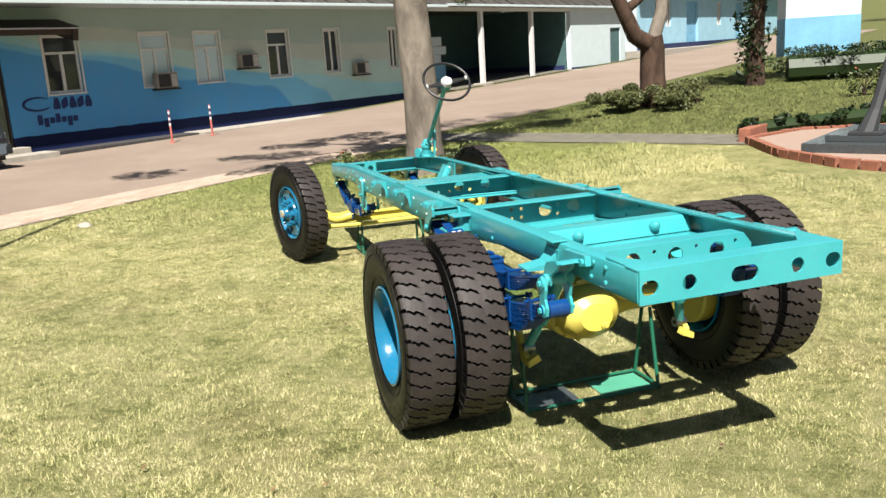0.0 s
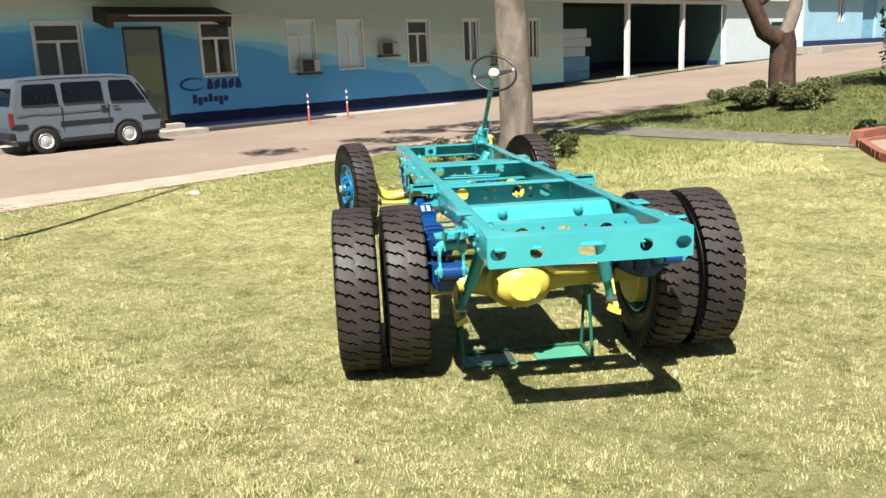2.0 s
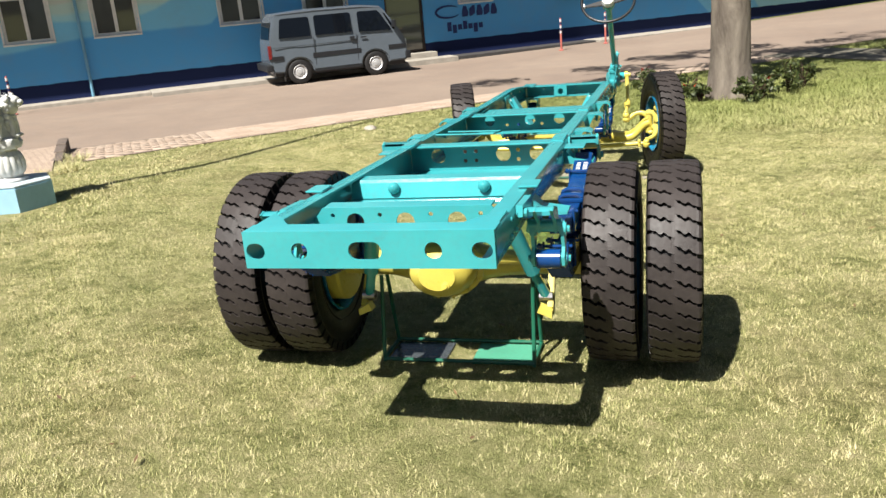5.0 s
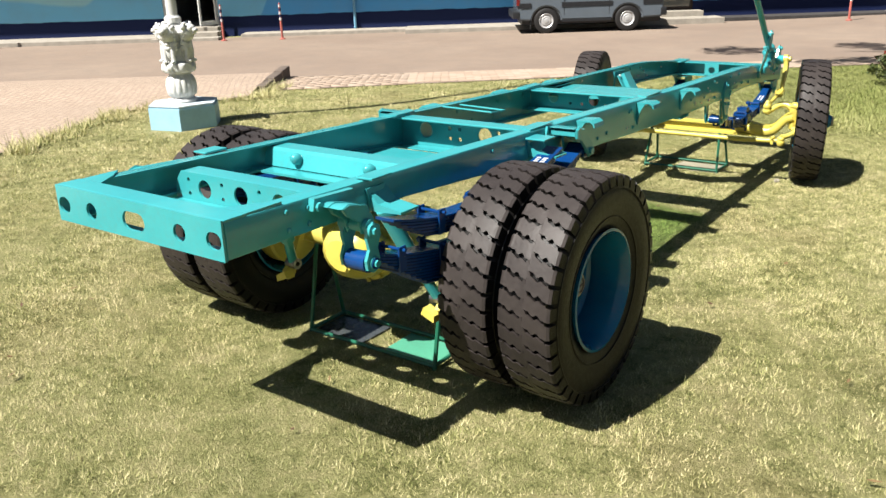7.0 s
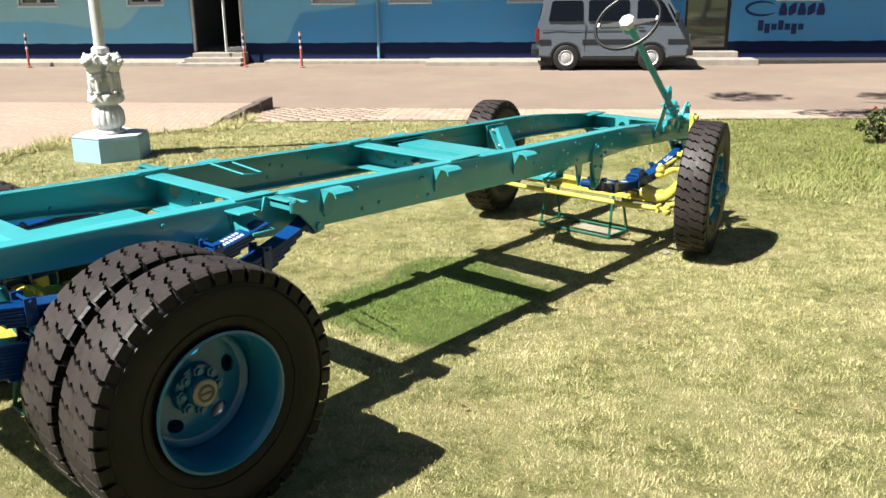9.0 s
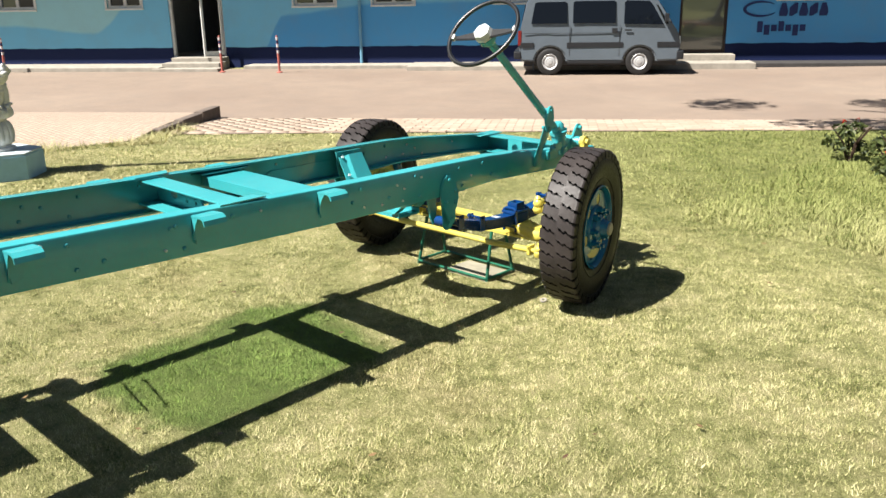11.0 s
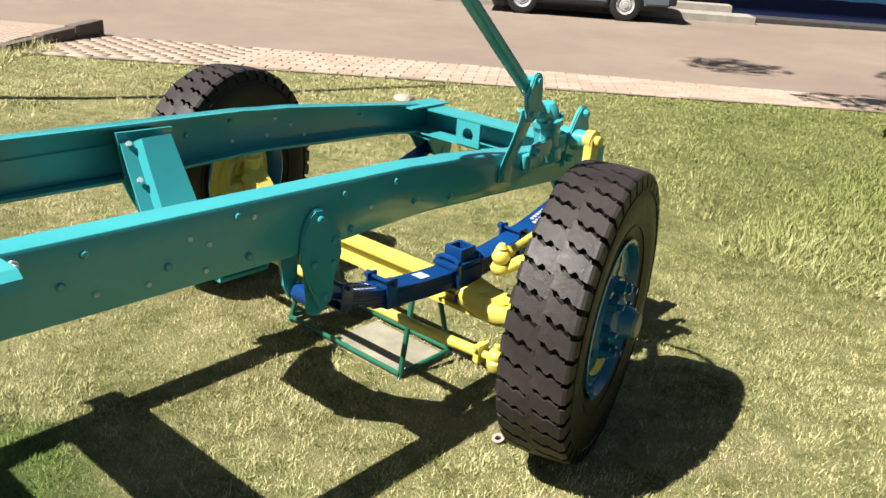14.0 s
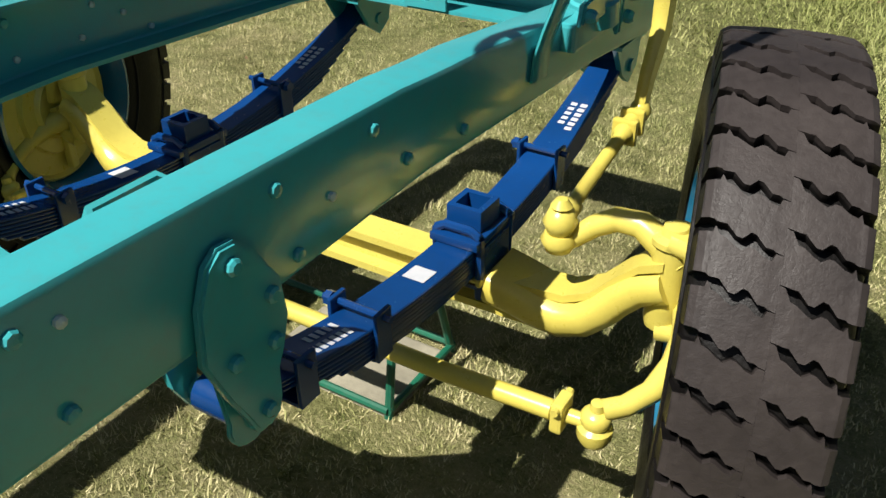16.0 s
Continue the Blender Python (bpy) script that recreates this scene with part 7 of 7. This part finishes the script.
def clad_tree():
    x, y = 12.3, 18.3
    z = gz(x, y)
    t = tagged(empty("tree", Matrix.Translation((x, y, z))), "dark tree trunk clad with climbing leaves beside the hedge", "tree")
    part("trunk", bumpy(limb(bmesh.new(), [(0, 0, -0.2), (0, 0, 0.8), (0.05, 0, 2.0), (0.0, 0, 3.4), (0.1, 0, 5.0)], 0.24, 0.12, 12), 0.06, 4), BARKBROWN, t, smooth=70)
    blobs = [(rng.normal() * 0.16, rng.normal() * 0.15, zz, 0.26) for zz in np.arange(0.35, 3.2, 0.16)]
    blobs += [(-0.35 + rng.normal() * 0.1, 0, zz, 0.2) for zz in np.arange(0.4, 2.2, 0.25)]
    blobs += [(rng.normal() * 1.2, rng.normal() * 0.8, rng.uniform(3.0, 5.5), 0.6) for _ in range(26)]
    leaf_cloud("crown", blobs, 7000, 0.075, LEAFDARK, t, flat=0.9)


clad_tree()


def shrub(x, y, h, r, label, flowers=0, material=None, count=700, size=0.045):
    z = gz(x, y)
    s = tagged(empty("shrub", Matrix.Translation((x, y, z))), label, "shrub")
    st = bmesh.new()
    for _ in range(7):
        a, q = rng.uniform(0, 6.28), rng.uniform(0.3, 1) * r
        tube(st, [(0, 0, -0.03), (q * 0.4 * math.cos(a), q * 0.4 * math.sin(a), h * 0.5), (q * math.cos(a), q * math.sin(a), h * 0.9)], [0.012, 0.009, 0.004], 5)
    part("stem_tuft", st, BARKBROWN, s)
    blobs = [(rng.normal() * r * 0.45, rng.normal() * r * 0.45, rng.uniform(0.25, 0.9) * h, r * 0.38) for _ in range(9)]
    leaf_cloud("leaves", blobs, count, size, material or LEAF, s)
    if flowers:
        leaf_cloud("flowers", [(b[0], b[1], b[2] + r * 0.3, 0.03) for b in blobs[:flowers]], flowers * 6, 0.022, PETAL, s)
    return s


for x, y, h, r, fl in ((0.62, 12.7, 0.40, 0.24, 2), (1.12, 12.35, 0.32, 0.22, 1), (1.30, 11.95, 0.27, 0.2, 1), (0.95, 13.0, 0.32, 0.24, 0), (2.1, 11.95, 0.34, 0.22, 1), (2.45, 12.35, 0.46, 0.26, 0), (1.9, 11.65, 0.26, 0.2, 0), (2.7, 12.8, 0.36, 0.24, 0)):
    shrub(x, y, h, r, "small flowering shrub at the foot of the pale tree" if fl else "leafy green shrub at the foot of the pale tree", fl, LEAFOLIVE, 420, 0.034)
for x, y, h, r in ((7.9, 17.3, 0.50, 0.55), (8.7, 16.7, 0.5, 0.6), (9.5, 16.8, 0.5, 0.6), (8.3, 17.9, 0.5, 0.5)):
    shrub(x, y, h, r, "rounded green shrub round the forked tree", 0, LEAFBUSH, 6000, 0.032)
shrub(11.9, 14.3, 0.55, 0.4, "thin flowering plant on the far lawn", 1, LEAFOLIVE, 300)
shrub(12.8, 14.6, 0.5, 0.35, "thin flowering plant on the far lawn", 1, LEAFOLIVE, 300)


def hedge(name, pts, h, r, count, material, label):
    a, b = Vector((*pts[0], 0)), Vector((*pts[1], 0))
    hd = tagged(empty(name, Matrix.Translation((a.x, a.y, gz(a.x, a.y)))), label, "hedge")
    d = b - a
    n = int(d.length / 0.3) + 2
    blobs = []
    for k in range(n):
        p = d * (k / (n - 1))
        zz = gz(a.x + p.x, a.y + p.y) - gz(a.x, a.y)
        for j in range(3):
            blobs.append((p.x + rng.normal() * 0.12, p.y + rng.normal() * r * 0.4, zz + h * (0.25 + 0.3 * j), h * 0.33))
    leaf_cloud("leaves", blobs, count, 0.05, material, hd)
    # plain leaf-coloured tube, added to fill the hedge's inside
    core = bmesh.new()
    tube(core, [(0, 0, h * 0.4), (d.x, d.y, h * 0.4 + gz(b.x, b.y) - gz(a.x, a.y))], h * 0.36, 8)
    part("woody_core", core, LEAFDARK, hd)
    return hd


hedge("hedge", [(13.2, 18.2), (18.5, 15.0)], 0.85, 0.6, 9000, LEAFDARK, "dense dark green clipped hedge behind the far lawn")
hedge("low_hedge", [(7.6, 12.6), (10.8, 12.2)], 0.34, 0.35, 3500, LEAFDARK, "low clipped border hedge behind the brick platform")


def back_tree(x, y, z0, h, r, count, material, label, size=0.22):
    t = tagged(empty("tree", Matrix.Translation((x, y, z0))), label, "tree", "trees behind the buildings")
    part("trunk", limb(bmesh.new(), [(0, 0, -0.5), (0.1, 0, h * 0.4), (0, 0.1, h * 0.8)], 0.25, 0.1, 8, 0.05), BARKBROWN, t, smooth=70)
    blobs = [(rng.normal() * r * 0.5, rng.normal() * r * 0.5, h * rng.uniform(0.45, 1.0), r * rng.uniform(0.22, 0.42)) for _ in range(22)]
    leaf_cloud("crown", blobs, count, size, material, t, flat=0.8)


for u, w, h, r in ((-22, -16, 9.0, 4.0), (-12, -18, 8.4, 4.2), (2, -17, 8.8, 4.0), (9, -15, 8.2, 3.6), (15, -16, 9.2, 3.8), (21, -15, 8.8, 3.6), (27, -16, 9.4, 4.2), (34, -17, 10.0, 4.0), (42, -14, 10.5, 4.2), (52, -16, 11.5, 4.6), (62, -10, 11.0, 5.0), (80, -6, 11.5, 5.0), (82, 6, 11.0, 5.0), (76, 16, 10, 5), (64, 22, 9.0, 4.6), (52, 28, 9.0, 4.6)):
    x, y = xy(u, w)
    back_tree(x, y, gz(x, y), h, r, 2600, LEAF if rng.random() < 0.5 else LEAFDARK, "leafy green tree standing behind the buildings")
for x, y, h, r in ((-14, -20, 9, 4.5), (-4, -26, 10, 5), (8, -24, 9.5, 4.8), (18, -16, 9, 4.6), (22, -4, 9, 4.5)):
    back_tree(x, y, 0.0, h, r, 2400, LEAF, "leafy green tree at the far side of the garden")

# ---- pavers, bricks of the strip: nearest ones single, the rest as a field ----
def paver_mesh():
    bm = boxes((-0.114, 0.114, -0.059, 0.059, -0.03, 0.03))
    top = [e for e in bm.edges if all(v.co.z > 0 for v in e.verts)]
    bmesh.ops.bevel(bm, geom=top, offset=0.006, segments=1, affect="EDGES")
    return bm


cells = []
row = 0
w = PAV_W0 + 0.07
while w < 10.4:
    u = -9.1 + (0.12 if row % 2 else 0)
    while u < 3.4:
        if w + 0.05 < lawn_edge(u):
            cells.append((u, w))
        u += 0.24
    w += 0.125
    row += 1
near = [c for c in cells if -7.2 < c[0] < -0.4][:300]
nearset = set(near)
first_paver = None
field_v, field_f = [], []
cube = [(-0.114, -0.059, -0.03), (0.114, -0.059, -0.03), (0.114, 0.059, -0.03), (-0.114, 0.059, -0.03), (-0.108, -0.053, 0.03), (0.108, -0.053, 0.03), (0.108, 0.053, 0.03), (-0.108, 0.053, 0.03)]
quads = [(4, 5, 6, 7), (0, 1, 5, 4), (1, 2, 6, 5), (2, 3, 7, 6), (3, 0, 4, 7)]
for c in cells:
    x, y = xy(*c)
    m = Matrix.Translation((x, y, gz(x, y) - 0.010 + rng.uniform(-0.003, 0.003))) @ Matrix.Rotation(ANG + rng.uniform(-0.02, 0.02), 4, "Z") @ Matrix.Rotation(rng.uniform(-0.015, 0.015), 4, "X")
    if c in nearset:
        if first_paver is None:
            first_paver = part("paver", paver_mesh(), PAVER, PAVEMENT, m=m)
        else:
            again(first_paver, m)
    else:
        k = len(field_v)
        field_v += [tuple(m @ Vector(p)) for p in cube]
        field_f += [tuple(k + i for i in q) for q in quads]
pf = raw_mesh("pavers", field_v, field_f, PAVERS, parent=PAVEMENT)
pf["kind"] = "stuff"


# ---- grass ----
def lawn_mask(x, y):
    u, w = uw(x, y)
    edge = np.where(u < 0, 9.55 - 0.085 * u, 9.55)
    ok = (w > edge + 0.02) & (u < 3.45)
    ok &= np.where(w < 11.0, u > -9.10, u > -9.15 - np.minimum(1.0, (w - 11) * 0.8) * 1.3 - 0.12 * np.maximum(0, w - 12.5))
    ok &= (x - STX) ** 2 + (y - STY) ** 2 > 0.2
    ok &= ~((x > -0.12) & (x < 0.235) & (y > 7.50) & (y < 7.73)) & ~((x > -0.39) & (x < -0.10) & (y > 3.6) & (y < 3.82)) & ~((x > 0.03) & (x < 0.32) & (y > 3.6) & (y < 3.82))
    # a bare seam across the turf
    sx = np.interp(y, [7.0, 9.3, 11.5, 12.6], [-5.2, -3.9, -2.55, -1.3])
    ok &= ~((np.abs(x - sx) < 0.035 + 0.02 * np.sin(y * 9)) & (y > 7.0) & (y < 12.7))
    cx, cy = np.array([p[0] for p in PLAT]).mean(), np.array([p[1] for p in PLAT]).mean()
    return ok & ((x - cx) ** 2 + (y - cy) ** 2 > 2.6 ** 2)


def lawn2_mask(x, y):
    u, w = uw(x, y)
    return (u > 5.05) & (w > 8.8)


def fringe_mask(x, y):
    """Tall dry grass left standing along the edge of the drive."""
    u, w = uw(x, y)
    edge = np.where(w < 11.0, -9.10, -9.15 - np.minimum(1.0, (w - 11) * 0.8) * 1.3 - 0.12 * np.maximum(0, w - 12.5))
    return (w > 9.9) & (w < 14.5) & (u > edge - 0.10) & (u < edge + 0.20 + 0.08 * np.sin(w * 7))


def clump(x, y):
    return 0.5 + 0.25 * np.sin(x * 5.1 + 2.2 * np.sin(y * 3.7)) + 0.25 * np.sin(y * 6.3 + 1.9 * np.sin(x * 4.3))


def blades(x0, x1, y0, y1, density, length, width, mask):
    n = int((x1 - x0) * (y1 - y0) * density)
    x, y = rng.uniform(x0, x1, n), rng.uniform(y0, y1, n)
    k = mask(x, y)
    x, y = x[k], y[k]
    n = len(x)
    c = clump(x, y)
    z = height(x, y)
    c2 = 0.5 + 0.25 * np.sin(x * 31 + 3 * np.sin(y * 17)) + 0.25 * np.sin(y * 29 + 3 * np.sin(x * 19))
    L = length * rng.uniform(0.45, 1.25, n) * (0.66 + 0.6 * c) * (0.45 + 1.05 * c2)
    W = width * rng.uniform(0.7, 1.3, n)
    a, lean = rng.uniform(0, 2 * np.pi, n), rng.uniform(0.35, 1.42, n)
    b = a + rng.uniform(0.8, 2.3, n)
    base = np.stack([x, y, z - 0.003], 1)
    tip = base + np.stack([np.cos(a) * np.sin(lean) * L, np.sin(a) * np.sin(lean) * L, np.cos(lean) * L], 1)
    s = np.stack([np.cos(b) * W, np.sin(b) * W, np.zeros(n)], 1)
    return np.stack([base - s, base + s, tip], 1).reshape(-1, 3)


def grass():
    v = [blades(-4.0, 4.5, 0.3, 10.0, 12500, 0.023, 0.0018, lawn_mask),
         blades(-0.6, 2.6, 4.8, 9.3, 7000, 0.022, 0.0017, lawn_mask),
         blades(0.4, 6.0, 9.6, 13.4, 4200, 0.075, 0.0030, lawn_mask),
         blades(-4.5, 4.5, -3.0, 0.3, 2500, 0.03, 0.003, lawn_mask),
         blades(-8.0, -4.0, -1.0, 12.5, 3000, 0.03, 0.0036, lawn_mask),
         blades(4.5, 7.5, 0.3, 13.0, 2600, 0.03, 0.0036, lawn_mask),
         blades(-4.0, 4.5, 10.0, 18.0, 3200, 0.034, 0.0036, lawn_mask)]
    ends = [xy(u, w) for u in (-10.9, -8.8) for w in (9.8, 14.6)]
    v.append(blades(min(e[0] for e in ends), max(e[0] for e in ends), min(e[1] for e in ends), max(e[1] for e in ends), 5000, 0.13, 0.0038, fringe_mask))
    v = np.concatenate(v)
    raw_mesh("lawn_grass", v, np.arange(len(v)).reshape(-1, 3), GRASS, "short patchy dry and green grass blades of the lawn", "grass")
    v = blades(4.0, 16, 11.0, 24.0, 1300, 0.06, 0.006, lawn2_mask)
    raw_mesh("far_grass", v, np.arange(len(v)).reshape(-1, 3), GRASS, "longer green grass of the far lawn", "grass")


grass()


def litter():
    n = 150
    x, y = rng.uniform(-4, 4.5, n), rng.uniform(0.5, 12, n)
    k = lawn_mask(x, y)
    x, y = x[k], y[k]
    n = len(x)
    c = np.stack([x, y, height(x, y) + 0.03], 1)
    a = rng.uniform(0, 6.28, n)
    d = np.stack([np.cos(a), np.sin(a), rng.uniform(-0.3, 0.3, n)], 1) * rng.uniform(0.012, 0.03, (n, 1))
    s = np.stack([-np.sin(a), np.cos(a), rng.uniform(-0.4, 0.4, n)], 1) * rng.uniform(0.005, 0.012, (n, 1))
    v = np.stack([c - d, c + s, c + d, c - s], 1).reshape(-1, 3)
    raw_mesh("fallen_leaves", v, np.arange(n * 4).reshape(-1, 4), make_leaf("dry_leaves", (0.10, 0.05, 0.03), (0.34, 0.22, 0.10)), "small dry leaves scattered on the lawn", "fallen leaves")


litter()
